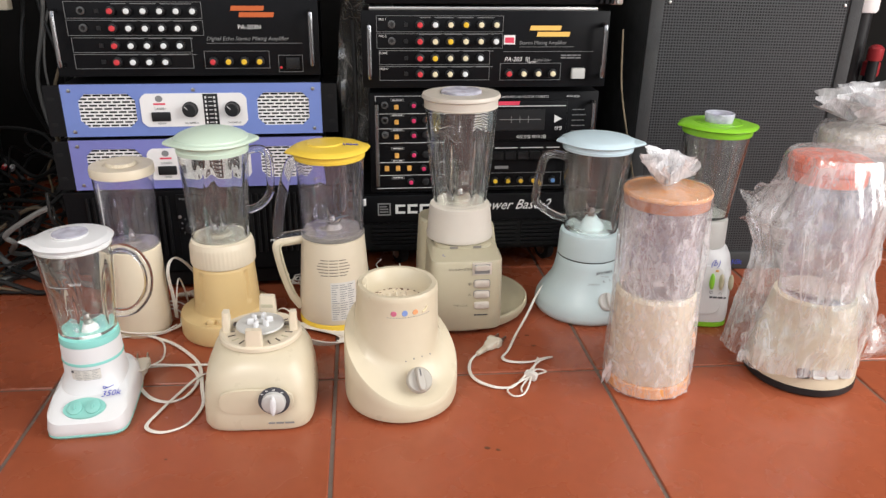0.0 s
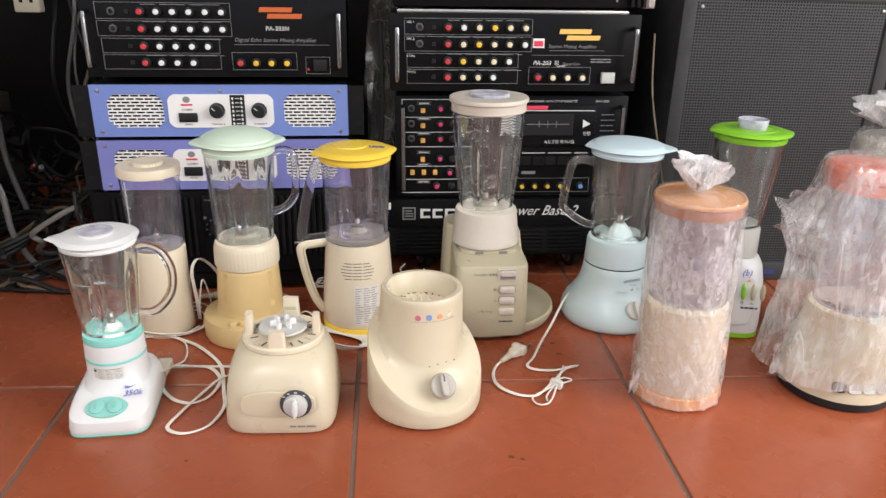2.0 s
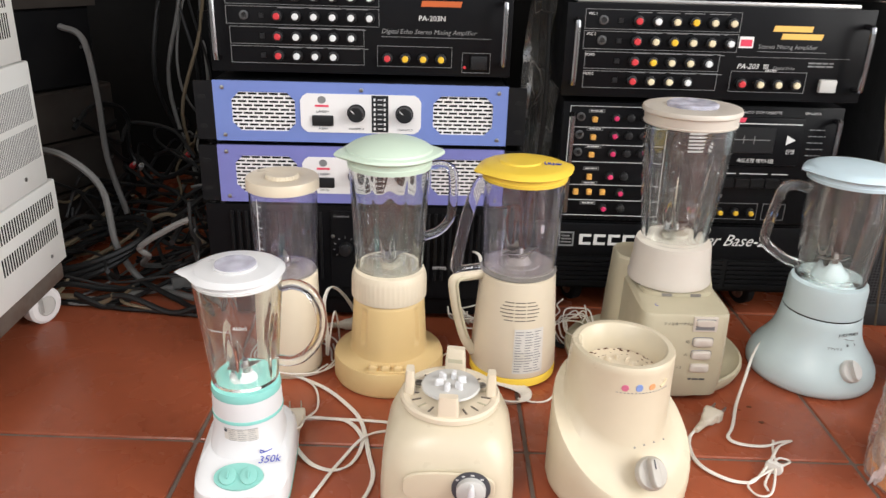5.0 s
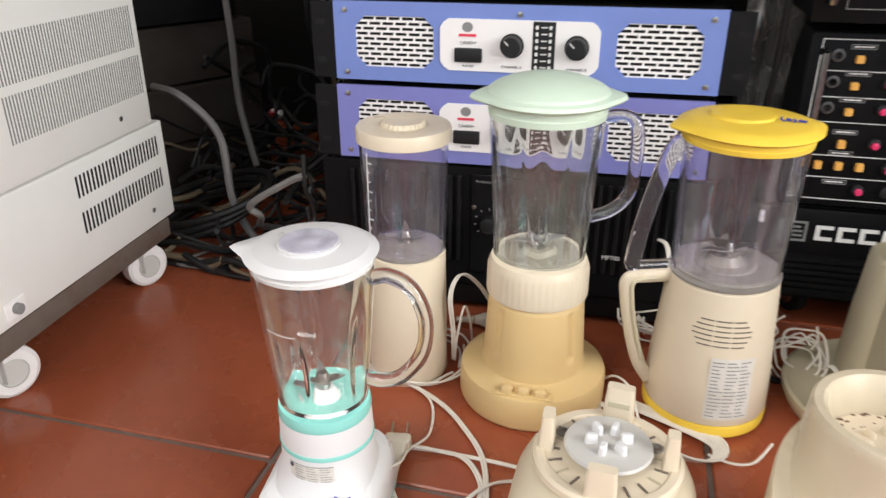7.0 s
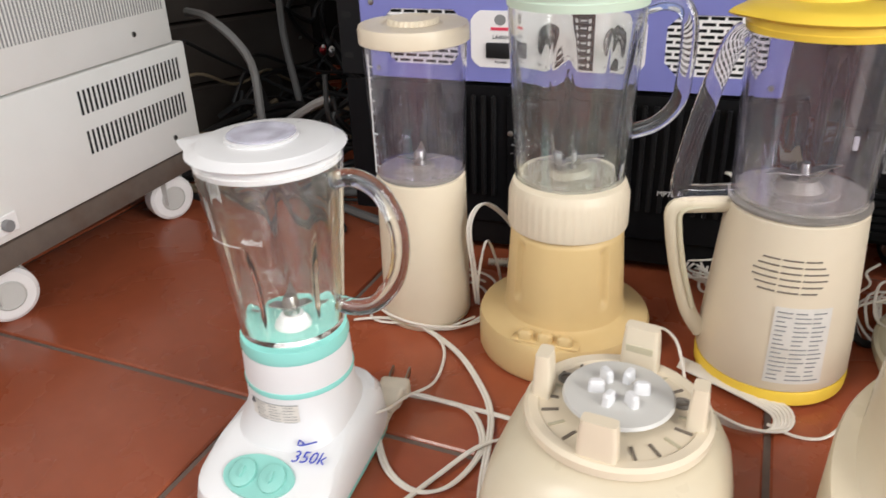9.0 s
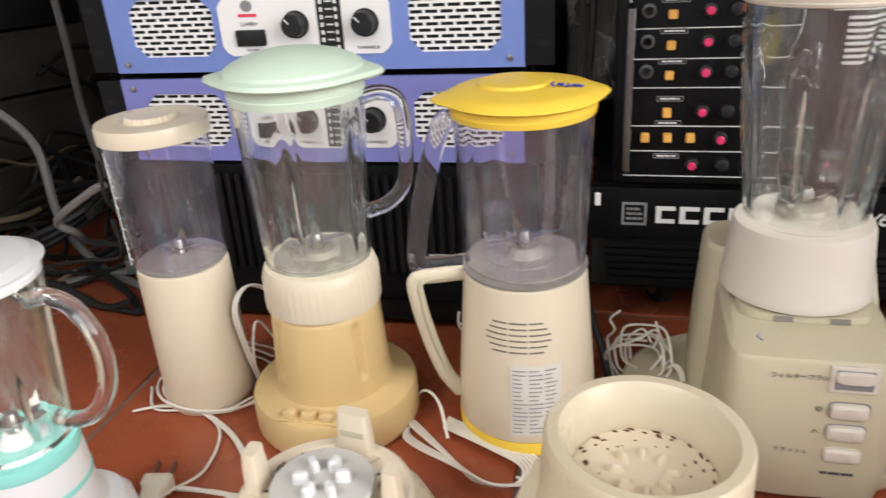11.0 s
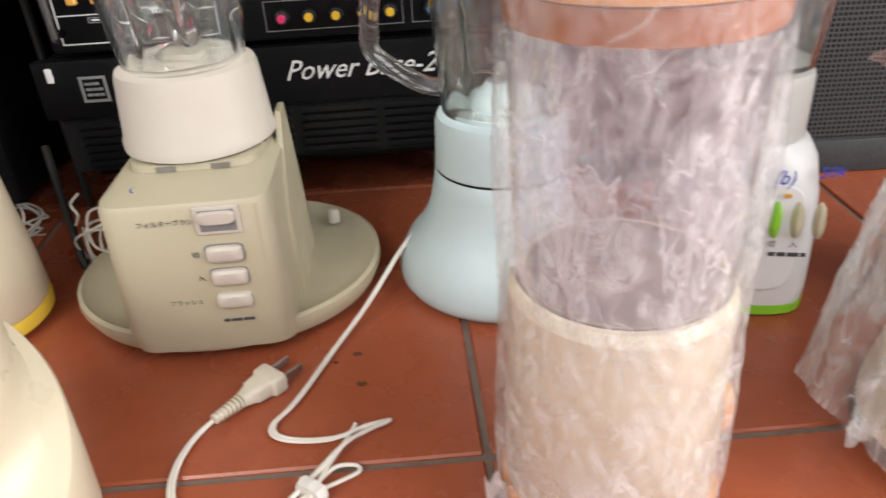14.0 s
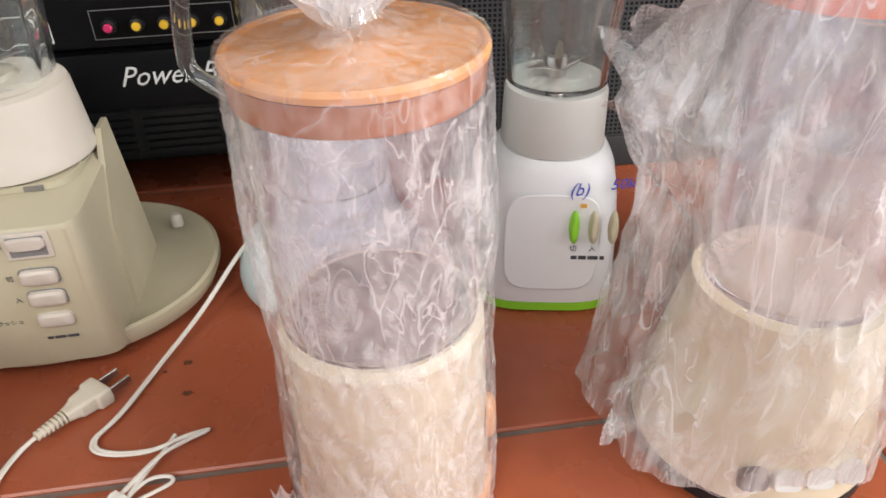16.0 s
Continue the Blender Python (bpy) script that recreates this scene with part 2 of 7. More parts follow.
def film_material(name, tint, low, high, scale, drape=0.45, rough=0.10, gloss=0.10):
    """Crumpled thin plastic film: partly see-through, with milky folds."""
    m = bpy.data.materials.new(name)
    m.use_nodes = True
    n, l = m.node_tree.nodes, m.node_tree.links
    b = n["Principled BSDF"]
    b.inputs["Base Color"].default_value = (*tint, 1)
    b.inputs["Roughness"].default_value = rough
    tc = n.new("ShaderNodeTexCoord")
    mp = n.new("ShaderNodeMapping")
    mp.inputs["Scale"].default_value = (1.0, 1.0, drape)
    mp.inputs["Rotation"].default_value = (0.35, 0.6, 0)
    l.new(tc.outputs["Object"], mp.inputs["Vector"])
    t = n.new("ShaderNodeTexNoise")
    t.inputs["Scale"].default_value, t.inputs["Detail"].default_value, t.inputs["Roughness"].default_value = scale, 8, 0.65
    t.inputs["Distortion"].default_value = 1.2
    l.new(mp.outputs[0], t.inputs["Vector"])
    r = n.new("ShaderNodeMapRange")
    r.inputs[1].default_value, r.inputs[2].default_value = 0.38, 0.72
    r.inputs[3].default_value, r.inputs[4].default_value = low, high
    l.new(t.outputs[0], r.inputs[0])
    alpha = r.outputs[0]
    for turn, size, wide in ((0.5, 0.55, 0.018), (-0.7, 0.9, 0.014)):
        # thin milky creases
        cm = n.new("ShaderNodeMapping")
        cm.inputs["Rotation"].default_value = (turn, turn * 0.7, 0.4)
        cm.inputs["Scale"].default_value = (1.0, 1.0, max(0.14, drape * 0.6))
        l.new(tc.outputs["Object"], cm.inputs["Vector"])
        cn = n.new("ShaderNodeTexNoise")
        cn.inputs["Scale"].default_value, cn.inputs["Detail"].default_value = scale * size, 3
        cn.inputs["Distortion"].default_value = 0.6
        l.new(cm.outputs[0], cn.inputs["Vector"])
        sub = n.new("ShaderNodeMath")
        sub.operation = 'SUBTRACT'
        l.new(cn.outputs[0], sub.inputs[0])
        sub.inputs[1].default_value = 0.5
        ab = n.new("ShaderNodeMath")
        ab.operation = 'ABSOLUTE'
        l.new(sub.outputs[0], ab.inputs[0])
        cr = n.new("ShaderNodeMapRange")
        cr.inputs[1].default_value, cr.inputs[2].default_value = 0.0, wide
        cr.inputs[3].default_value, cr.inputs[4].default_value = high * 0.95, 0.0
        l.new(ab.outputs[0], cr.inputs[0])
        mxm = n.new("ShaderNodeMath")
        mxm.operation = 'MAXIMUM'
        l.new(alpha, mxm.inputs[0])
        l.new(cr.outputs[0], mxm.inputs[1])
        alpha = mxm.outputs[0]
    l.new(alpha, b.inputs["Alpha"])
    v = n.new("ShaderNodeTexNoise")
    v.noise_type = 'RIDGED_MULTIFRACTAL'
    v.inputs["Scale"].default_value, v.inputs["Detail"].default_value = scale * 1.6, 5
    l.new(mp.outputs[0], v.inputs["Vector"])
    bp = n.new("ShaderNodeBump")
    bp.inputs["Strength"].default_value, bp.inputs["Distance"].default_value = 0.75, 0.003
    l.new(v.outputs[0], bp.inputs["Height"])
    l.new(bp.outputs[0], b.inputs["Normal"])
    g = n.new("ShaderNodeBsdfGlossy")
    g.inputs["Roughness"].default_value = 0.16
    l.new(bp.outputs[0], g.inputs["Normal"])
    mx = n.new("ShaderNodeMixShader")
    mx.inputs[0].default_value = gloss
    l.new(b.outputs[0], mx.inputs[1])
    l.new(g.outputs[0], mx.inputs[2])
    l.new(mx.outputs[0], n["Material Output"].inputs[0])
    return m


FILM = film_material("crumpled_film", (0.84, 0.81, 0.81), 0.08, 0.58, 62, 0.60)
FILMC = film_material("taut_clear_film", (0.84, 0.81, 0.81), 0.03, 0.40, 46, 0.6)
FILM2 = film_material("milky_bag_film", (0.76, 0.75, 0.74), 0.12, 0.62, 44, 0.30)
FILMT = film_material("bunched_film", (0.90, 0.89, 0.90), 0.35, 0.85, 40, rough=0.4, gloss=0.03)


# ---- building helpers ----
def mesh_of(bm, name, smooth=True, angle=35):
    bmesh.ops.recalc_face_normals(bm, faces=bm.faces)
    me = bpy.data.meshes.new(name)
    if smooth:
        for f in bm.faces:
            f.smooth = True
        lim = radians(angle)
        for e in bm.edges:
            e.smooth = not (len(e.link_faces) == 2 and e.calc_face_angle(0) > lim)
    bm.to_mesh(me)
    bm.free()
    return me


def part(name, bm, material, parent=None, label="", m=None, smooth=True):
    """Links a bmesh (or a shared mesh) as one object under a thing or a part."""
    me = bm if isinstance(bm, bpy.types.Mesh) else mesh_of(bm, name, smooth)
    if not me.materials:
        me.materials.append(material)
    ob = new(name, me)
    if parent is not None:
        ob.parent = parent
    if m is not None:
        ob.matrix_basis = m
    if label:
        ob["label"] = label
    return ob


def thing(name, m, label, category, group="", kind=""):
    ob = new(name)
    ob.empty_display_size = 0.05
    ob.matrix_basis = m
    return tagged(ob, label, category, group, kind)


def box(x0, x1, y0, y1, z0, z1, bev=0.0, seg=2, bm=None):
    one = bmesh.new()
    bmesh.ops.create_cube(one, size=1, matrix=Matrix.Translation(((x0 + x1) / 2, (y0 + y1) / 2, (z0 + z1) / 2)) @ Matrix.Diagonal((x1 - x0, y1 - y0, z1 - z0, 1)))
    if bev:
        bmesh.ops.bevel(one, geom=list(one.edges), offset=bev, segments=seg, profile=0.5, affect='EDGES')
    if bm is None:
        return one
    tmp = bpy.data.meshes.new("tmp")
    one.to_mesh(tmp)
    one.free()
    bm.from_mesh(tmp)
    bpy.data.meshes.remove(tmp)
    return bm


def loft(rings, cap0=True, cap1=True, closed=True, bm=None):
    """A skin over rings of equally many points."""
    bm = bm or bmesh.new()
    vs = [[bm.verts.new(p) for p in r] for r in rings]
    n = len(vs[0])
    for a, b in zip(vs, vs[1:]):
        for i in range(n if closed else n - 1):
            j = (i + 1) % n
            bm.faces.new((a[i], a[j], b[j], b[i]))
    if cap0:
        bm.faces.new(vs[0][::-1])
    if cap1:
        bm.faces.new(vs[-1])
    return bm


def ring(rx, ry, z, n=48, power=2.0, cx=0.0, cy=0.0, turn=0.0):
    """A superellipse; z may be a function of the angle."""
    out = []
    for i in range(n):
        a = 2 * math.pi * i / n + turn
        c, s = math.cos(a), math.sin(a)
        e = 2 / power
        x = rx * math.copysign(abs(c) ** e, c)
        y = ry * math.copysign(abs(s) ** e, s)
        out.append((cx + x, cy + y, z(a) if callable(z) else z))
    return out


def lathe(profile, n=48, shape=None, cap0=False, cap1=False, bm=None):
    """Turns (r, z) pairs round the z axis; shape(angle, r, z) may change the radius."""
    rings = []
    for r, z in profile:
        rings.append([((shape(a, r, z) if shape else r) * math.cos(a), (shape(a, r, z) if shape else r) * math.sin(a), z)
                      for a in (2 * math.pi * i / n for i in range(n))])
    return loft(rings, cap0, cap1, bm=bm)


def smooth_path(pts, k=6):
    """Catmull-Rom through the points."""
    p = [Vector(q) for q in pts]
    p = [2 * p[0] - p[1]] + p + [2 * p[-1] - p[-2]]
    out = []
    for i in range(1, len(p) - 2):
        for s in range(k):
            t = s / k
            a, b, c, d = p[i - 1], p[i], p[i + 1], p[i + 2]
            out.append(0.5 * (2 * b + (c - a) * t + (2 * a - 5 * b + 4 * c - d) * t * t + (3 * b - a - 3 * c + d) * t ** 3))
    out.append(p[-2])
    return out


def tube(pts, r, n=8, k=6, bm=None, flat=1.0, ry=None):
    """A swept tube along a smooth path; flat below 1 makes an oval section; r may be a list."""
    path = smooth_path(pts, k) if k > 1 else [Vector(q) for q in pts]
    up = Vector((0, 0, 1))
    rings = []
    side = None
    for i, q in enumerate(path):
        d = (path[min(i + 1, len(path) - 1)] - path[max(i - 1, 0)]).normalized()
        s = d.cross(up)
        if s.length < 0.2:
            s = side if side is not None else d.cross(Vector((0, 1, 0)))
        s = (s - d * s.dot(d)).normalized()
        if side is not None and s.dot(side) < 0:
            s = -s
        side = s
        u = s.cross(d).normalized()
        rr = r if not isinstance(r, (list, tuple)) else r[0] + (r[1] - r[0]) * i / (len(path) - 1)
        rings.append([q + s * rr * math.cos(a) + u * rr * flat * math.sin(a) for a in (2 * math.pi * j / n for j in range(n))])
    return loft(rings, True, True, bm=bm)


def writing(text, size, material, parent, x, y, z, rot=(90, 0, 0), name="lettering", align='LEFT', shear=0.0, wide=1.0):
    """Raised print in the built-in font, as a mesh."""
    cu = bpy.data.curves.new("text", 'FONT')
    cu.body, cu.size, cu.align_x, cu.align_y, cu.shear, cu.extrude = text, size, align, 'CENTER', shear, 0.00015
    cu.resolution_u = 2
    ob = new("text", cu)
    dg = bpy.context.evaluated_depsgraph_get()
    me = bpy.data.meshes.new_from_object(ob.evaluated_get(dg))
    bpy.data.objects.remove(ob)
    me.materials.clear()
    return part(name, me, material, parent, m=pose(x, y, z, *rot) @ Matrix.Diagonal((wide, 1, 1, 1)))


def bars(rows, material, parent, x, y, z, width, height, rng, name="print", frame_on=False):
    """Print too small to read: rows of little bars in one mesh, facing -y."""
    bm = bmesh.new()
    for i in range(rows):
        zz = z + height * (0.5 - (i + 0.5) / rows)
        xx = x - width / 2
        while xx < x + width / 2 - 0.002:
            w = rng.uniform(0.15, 0.4) * width
            x1 = min(xx + w, x + width / 2)
            box(xx, x1, y - 0.0003, y + 0.0003, zz - height / rows * 0.24, zz + height / rows * 0.24, bm=bm)
            xx = x1 + 0.05 * width
    if frame_on:
        t = 0.0006
        for a in ((x - width * .56, x + width * .56, z + height * .56, z + height * .56 + t), (x - width * .56, x + width * .56, z - height * .56 - t, z - height * .56),
                  (x - width * .56, x - width * .56 + t, z - height * .56, z + height * .56), (x + width * .56 - t, x + width * .56, z - height * .56, z + height * .56)):
            box(a[0], a[1], y - 0.0003, y + 0.0003, a[2], a[3], bm=bm)
    return part(name, bm, material, parent, smooth=False)


def outline(x0, x1, z0, z1, y, t=0.0006, bm=None):
    bm = bm or bmesh.new()
    for a in ((x0, x1, z0, z0 + t), (x0, x1, z1 - t, z1), (x0, x0 + t, z0 + t, z1 - t), (x1 - t, x1, z0 + t, z1 - t)):
        box(a[0], a[1], y - 0.0004, y + 0.0004, a[2], a[3], bm=bm)
    return bm


def hdisc(r, h, n=24, bev=0.0006):
    return lathe([(r, 0), (r, h - bev), (r - bev, h)], n, cap0=True, cap1=True)

# ---- the room ----
GRID = 7.5
def wall(name, x0, x1, y0, y1, z0, z1, material):
    return tagged(part(name, box(x0, x1, y0, y1, z0, z1), material, smooth=False), kind="structure")


tagged(wall("wall_back", -2.55, 2.55, 2.08, 2.23, -0.02, 2.8, WALL), "back wall of a shop, its deep shade painted near-black", "wall")
# Unseen walls and ceiling, added to close the room and bounce light.
tagged(wall("wall_west", -2.7, -2.55, -1.0, 2.6, -0.02, 2.8, FILLWALL), "unseen plain side wall, pale to bounce light", "wall")
tagged(wall("wall_east", 2.55, 2.7, 1.15, 2.6, -0.02, 2.8, FILLWALL), "unseen plain side wall, cut short for the added side lamp", "wall")
tagged(wall("ceiling", -2.7, 2.7, -1.0, 2.75, 2.8, 2.9, CEIL), "unseen plain ceiling, pale to bounce light", "ceiling")
ground = bmesh.new()
bmesh.ops.create_grid(ground, x_segments=4, y_segments=4, size=60, matrix=pose(0, 0, -0.03))
tagged(part("ground", ground, STREET, smooth=False), "grey concrete street ground before the shop", "ground", kind="structure")
floor = tagged(part("floor", box(-2.55, 2.55, -1.0, 2.6, -0.03, -0.003), GROUT, smooth=False), "glossy terracotta tiled floor with grey grout", "floor", kind="structure")


# ---- blenders ----
def flute(k, depth, phase=0.0, z0=0.0, z1=1.0, sharp=3.0):
    """Inward flutes running up a jar."""
    def f(a, r, z):
        w = max(0.0, math.cos(k * (a + phase))) ** sharp
        e = max(0.0, min(1.0, (z - z0) / 0.035)) * max(0.0, min(1.0, (z1 - z) / 0.06))
        return r - depth * w * e * e * (3 - 2 * e)
    return f


def jar_shell(rb, rt, zb, zt, wall_t=0.003, n=72, shape=None, steps=10, foot=0.006, belly=0.0):
    """A jar with thickness: outside up, inside down, closed at the bottom."""
    prof = [(rb * 0.9, zb), (rb, zb + 0.003)]
    for i in range(1, steps + 1):
        t = i / steps
        prof.append((rb + (rt - rb) * t + belly * math.sin(math.pi * t), zb + 0.003 + (zt - zb - 0.003) * t))
    inner = [(max(r - wall_t, 0.002), max(z, zb + foot)) for r, z in reversed(prof[1:])]
    def place(r, z, f):
        return [((f(a, r, z) if f else r) * math.cos(a), (f(a, r, z) if f else r) * math.sin(a), z) for a in (2 * math.pi * i / n for i in range(n))]
    return loft([place(r, z, None) for r, z in prof] + [place(r, z, shape) for r, z in inner])


def see_through(ob):
    ob.visible_shadow = False
    return ob


def blades(parent, z, r, material=STEEL, n=4, lift=0.35, at=(0.0, 0.0)):
    """The cutter: a hub and bent blades."""
    b = part("cutter", lathe([(0.006, z - 0.012), (0.006, z), (0.004, z + 0.005)], 12, cap0=True, cap1=True), material, parent, "steel cutter hub", m=pose(at[0], at[1], 0))
    for i in range(n):
        a = 2 * math.pi * i / n + 0.5
        up = lift * (0.55 if i % 2 else 0.12)
        c, s = math.cos(a), math.sin(a)
        m = Matrix(((c, -s, 0, 0), (s, c, 0, 0), (0, 0, 1, z - 0.004), (0, 0, 0, 1)))
        bm = loft([[(0.004, -0.005, 0), (0.004, 0.005, 0), (0.004, 0.005, 0.0012), (0.004, -0.005, 0.0012)],
                   [(r * 0.55, -0.005, r * 0.1), (r * 0.55, 0.004, r * 0.1), (r * 0.55, 0.004, r * 0.1 + 0.001), (r * 0.55, -0.005, r * 0.1 + 0.001)],
                   [(r, -0.001, r * up * 2.4), (r, 0.0, r * up * 2.4), (r, 0.0, r * up * 2.4 + 0.0006), (r, -0.001, r * up * 2.4 + 0.0006)]])
        part("blade", bm, material, b, m=m, smooth=False)
    return b


def spout_lid(rt, z0, z1, dome, spouts, skirt, n=72):
    """A lid with a skirt, an overhanging brim drawn out at the spouts, and a soft dome. spouts: (angle in degrees, length, width in degrees)."""
    def f(a, r, z):
        if r < rt - 0.001 or z < z0 + (z1 - z0) * 0.66:
            return r
        add = 0
        for ang, ln, wd in spouts:
            d = abs((math.degrees(a) - ang + 180) % 360 - 180)
            add += ln * max(0, 1 - d / wd) ** 1.5
        return r + add
    rim = rt + 0.004
    prof = [(skirt - 0.002, z0), (skirt, z0), (skirt + 0.0008, z0 + (z1 - z0) * 0.28), (skirt, z0 + (z1 - z0) * 0.32), (skirt, z0 + (z1 - z0) * 0.62), (rim - 0.001, z0 + (z1 - z0) * 0.70), (rim + 0.001, z0 + (z1 - z0) * 0.80), (rim - 0.001, z1 - 0.001), (rim - 0.006, z1 + 0.001)]
    for i in range(1, 7):
        t = i / 6
        prof.append(((rim - 0.006) * math.cos(t * math.pi / 2) + 0.001, z1 + 0.001 + (dome - 0.001) * math.sin(t * math.pi / 2) ** 1.4))
    return lathe(prof, n, f, cap0=True, cap1=True)


def plug(m, label="white two-pin mains plug lying on the floor"):
    """A flat two-pin plug with its ribbed sleeve."""
    body = loft([ring(0.0046, 0.0042, 0, 24, 2.5), ring(0.0056, 0.0047, 0.004, 24, 3), ring(0.0064, 0.0052, 0.0075, 24, 4), ring(0.0074, 0.0055, 0.0085, 24, 5), ring(0.0084, 0.0058, 0.018, 24, 6), ring(0.0094, 0.0060, 0.0185, 24, 7), ring(0.0106, 0.0066, 0.0200, 24, 7), ring(0.0110, 0.0067, 0.0270, 24, 7), ring(0.0104, 0.0060, 0.0288, 24, 7)])
    t = thing("mains_plug", m, label, "plug")
    t.scale = (1.18, 1.18, 1.18)
    part("plug_body", body, PLUGM, t)
    part("sleeve", lathe([p for i in range(7) for p in ((0.0026, -0.0200 + i * 0.0029), (0.0033 + 0.00022 * i, -0.0198 + i * 0.0029), (0.0034 + 0.00022 * i, -0.0184 + i * 0.0029), (0.0026, -0.0182 + i * 0.0029))], 14, cap0=True, cap1=True), PLUGM, t, "ribbed cord sleeve")
    for s in (-1, 1):
        part("pin", box(s * 0.0063 - 0.0008, s * 0.0063 + 0.0008, -0.003, 0.003, 0.028, 0.045, 0.0003, 1), STEEL, t, "flat metal pin")
    return t


rng = random.Random(5)

# white and teal blender with a glass jug
w = thing("blender", pose(-0.4365, 0.9685, 0, 0.5, -0.6, 12), "white and teal blender with glass jug and white lid", "blender", "row of blenders")
WY = 0.0207
base = loft([ring(0.050, 0.068, 0.000, 56, 6), ring(0.0525, 0.0715, 0.005, 56, 6), ring(0.0535, 0.0725, 0.012, 56, 6),
             ring(0.0525, 0.0705, lambda a: 0.023 + 0.020 * (math.sin(a) + 1) / 2, 56, 5), ring(0.0490, 0.063, lambda a: 0.030 + 0.022 * (math.sin(a) + 1) / 2, 56, 4.4, 0, 0.003),
             ring(0.0425, 0.046, lambda a: 0.041 + 0.012 * (math.sin(a) + 1) / 2, 56, 2.8, 0, 0.016), ring(0.0405, 0.0405, 0.060, 56, 2, 0, WY), ring(0.0400, 0.0400, 0.0795, 56, 2, 0, WY)])
part("base", base, WHITE, w)
part("foot_band", loft([ring(0.0515, 0.070, 0.0005, 56, 6), ring(0.0533, 0.0725, 0.004, 56, 6), ring(0.0530, 0.0718, 0.0065, 56, 6)]), TEAL, w, "thin teal foot band")
part("collar", lathe([(0.0400, 0.0832), (0.0395, 0.100), (0.0385, 0.1070)], 56, cap0=True, cap1=True), WHITE, w, m=pose(0, WY, 0))
part("stripe", lathe([(0.0404, 0.0792), (0.0408, 0.0812), (0.0404, 0.0835)], 56, cap0=True, cap1=True), TEALCLEAR, w, "turquoise stripe", m=pose(0, WY, 0))
part("seal", lathe([(0.0388, 0.1065), (0.0398, 0.110), (0.0385, 0.117), (0.028, 0.1175), (0.016, 0.115)], 56, cap0=True, cap1=True), TEALCLEAR, w, "turquoise clear seal ring", m=pose(0, WY, 0))
part("drive_cone", lathe([(0.014, 0.1155), (0.011, 0.121), (0.0085, 0.127), (0.006, 0.1275)], 24, cap0=True, cap1=True), WHITE, w, m=pose(0, WY, 0))
see_through(part("jug", jar_shell(0.0375, 0.0490, 0.1185, 0.250, 0.0030, 96, flute(5, 0.006, 0.4, 0.122, 0.222, 5), 14), GLASS, w, "clear glass jug", m=pose(0, WY, 0)))
see_through(part("handle", tube([(0.044, WY, 0.233), (0.060, WY - 0.001, 0.237), (0.078, WY - 0.002, 0.228), (0.089, WY - 0.003, 0.203), (0.086, WY - 0.003, 0.172), (0.070, WY - 0.002, 0.148), (0.053, WY - 0.001, 0.140), (0.038, WY, 0.141)], 0.0062, 12, 6, flat=1.0), GLASS, w, "round glass handle"))
part("lid", spout_lid(0.0470, 0.2445, 0.2565, 0.005, [(184, 0.014, 24)], 0.0475), WHITE, w, "white lid with a pouring spout", m=pose(0, WY, 0))
part("lid_cap_well", lathe([(0.0235, 0.2600), (0.0240, 0.2625), (0.0228, 0.2630)], 40, cap0=True, cap1=True), WHITE, w, m=pose(0, WY - 0.004, 0))
part("lid_cap", lathe([(0.0220, 0.2628), (0.0222, 0.2640), (0.0205, 0.2646), (0.0150, 0.2632), (0.008, 0.2638)], 40, cap0=True, cap1=True), LILAC, w, "lilac clear filler cap", m=pose(0, WY - 0.004, 0))
blades(w, 0.137, 0.019, at=(0, WY))
dp = part("dial_plate", loft([ring(0.0275, 0.0165, 0.0, 40), ring(0.027, 0.016, 0.003, 40), ring(0.022, 0.012, 0.0028, 40)]), TEAL, w, "oval teal switch plate", m=pose(-0.002, -0.050, 0.0330, 24, 0, 0))
for sx in (-0.0115, 0.0115):
    pbn = part("push_button", loft([ring(0.0098, 0.0110, 0.0, 28), ring(0.0094, 0.0105, 0.0035, 28), ring(0.0076, 0.0088, 0.0042, 28)]), TEAL, dp, m=pose(sx, 0, 0.0015))
    part("thumb_ridge", loft([ring(0.0018, 0.0050, 0.0030, 16), ring(0.0012, 0.0040, 0.0062, 16)]), TEAL, pbn)
part("warning_label", loft([[((0.0409) * math.sin(radians(a)), WY - 0.0409 * math.cos(radians(a)), z) for z in (0.0575, 0.0745)] for a in np.linspace(-32, 24, 9)], False, False, False), LABELG, w, "small pale warning label")
bm = bmesh.new()
for i in range(6):
    for a0 in (-24, -8, 8):
        tube([(0.0413 * math.sin(radians(a)), WY - 0.0413 * math.cos(radians(a)), 0.0595 + i * 0.0026) for a in np.linspace(a0, a0 + rng.uniform(9, 14), 4)], 0.00025, 4, 1, bm=bm)
for z in (0.0575, 0.0745):
    tube([(0.0412 * math.sin(radians(a)), WY - 0.0412 * math.cos(radians(a)), z) for a in np.linspace(-32, 24, 8)], 0.00035, 4, 1, bm=bm)
part("label_print", bm, INKG, w)
part("label_mark", hdisc(0.0022, 0.0005, 14), INKD, w, m=pose(0.0411 * math.sin(radians(-29)), WY - 0.0411 * math.cos(radians(-29)), 0.0715, 90, 0, -29))
writing("350k", 0.0125, INKB, w, 0.017, -0.036, 0.0445, (25, 0, 8), "price_mark", shear=0.3)
part("price_mark", tube([(0.024, -0.027, 0.0495), (0.019, -0.025, 0.0503), (0.020, -0.0285, 0.0490), (0.026, -0.0265, 0.0497), (0.032, -0.0235, 0.0508)], 0.0006, 5, 5), INKB, w)
writing("460ml", 0.006, INK, w, 0.000, WY - 0.0455, 0.206, (88, 0, 0), "scale_print")
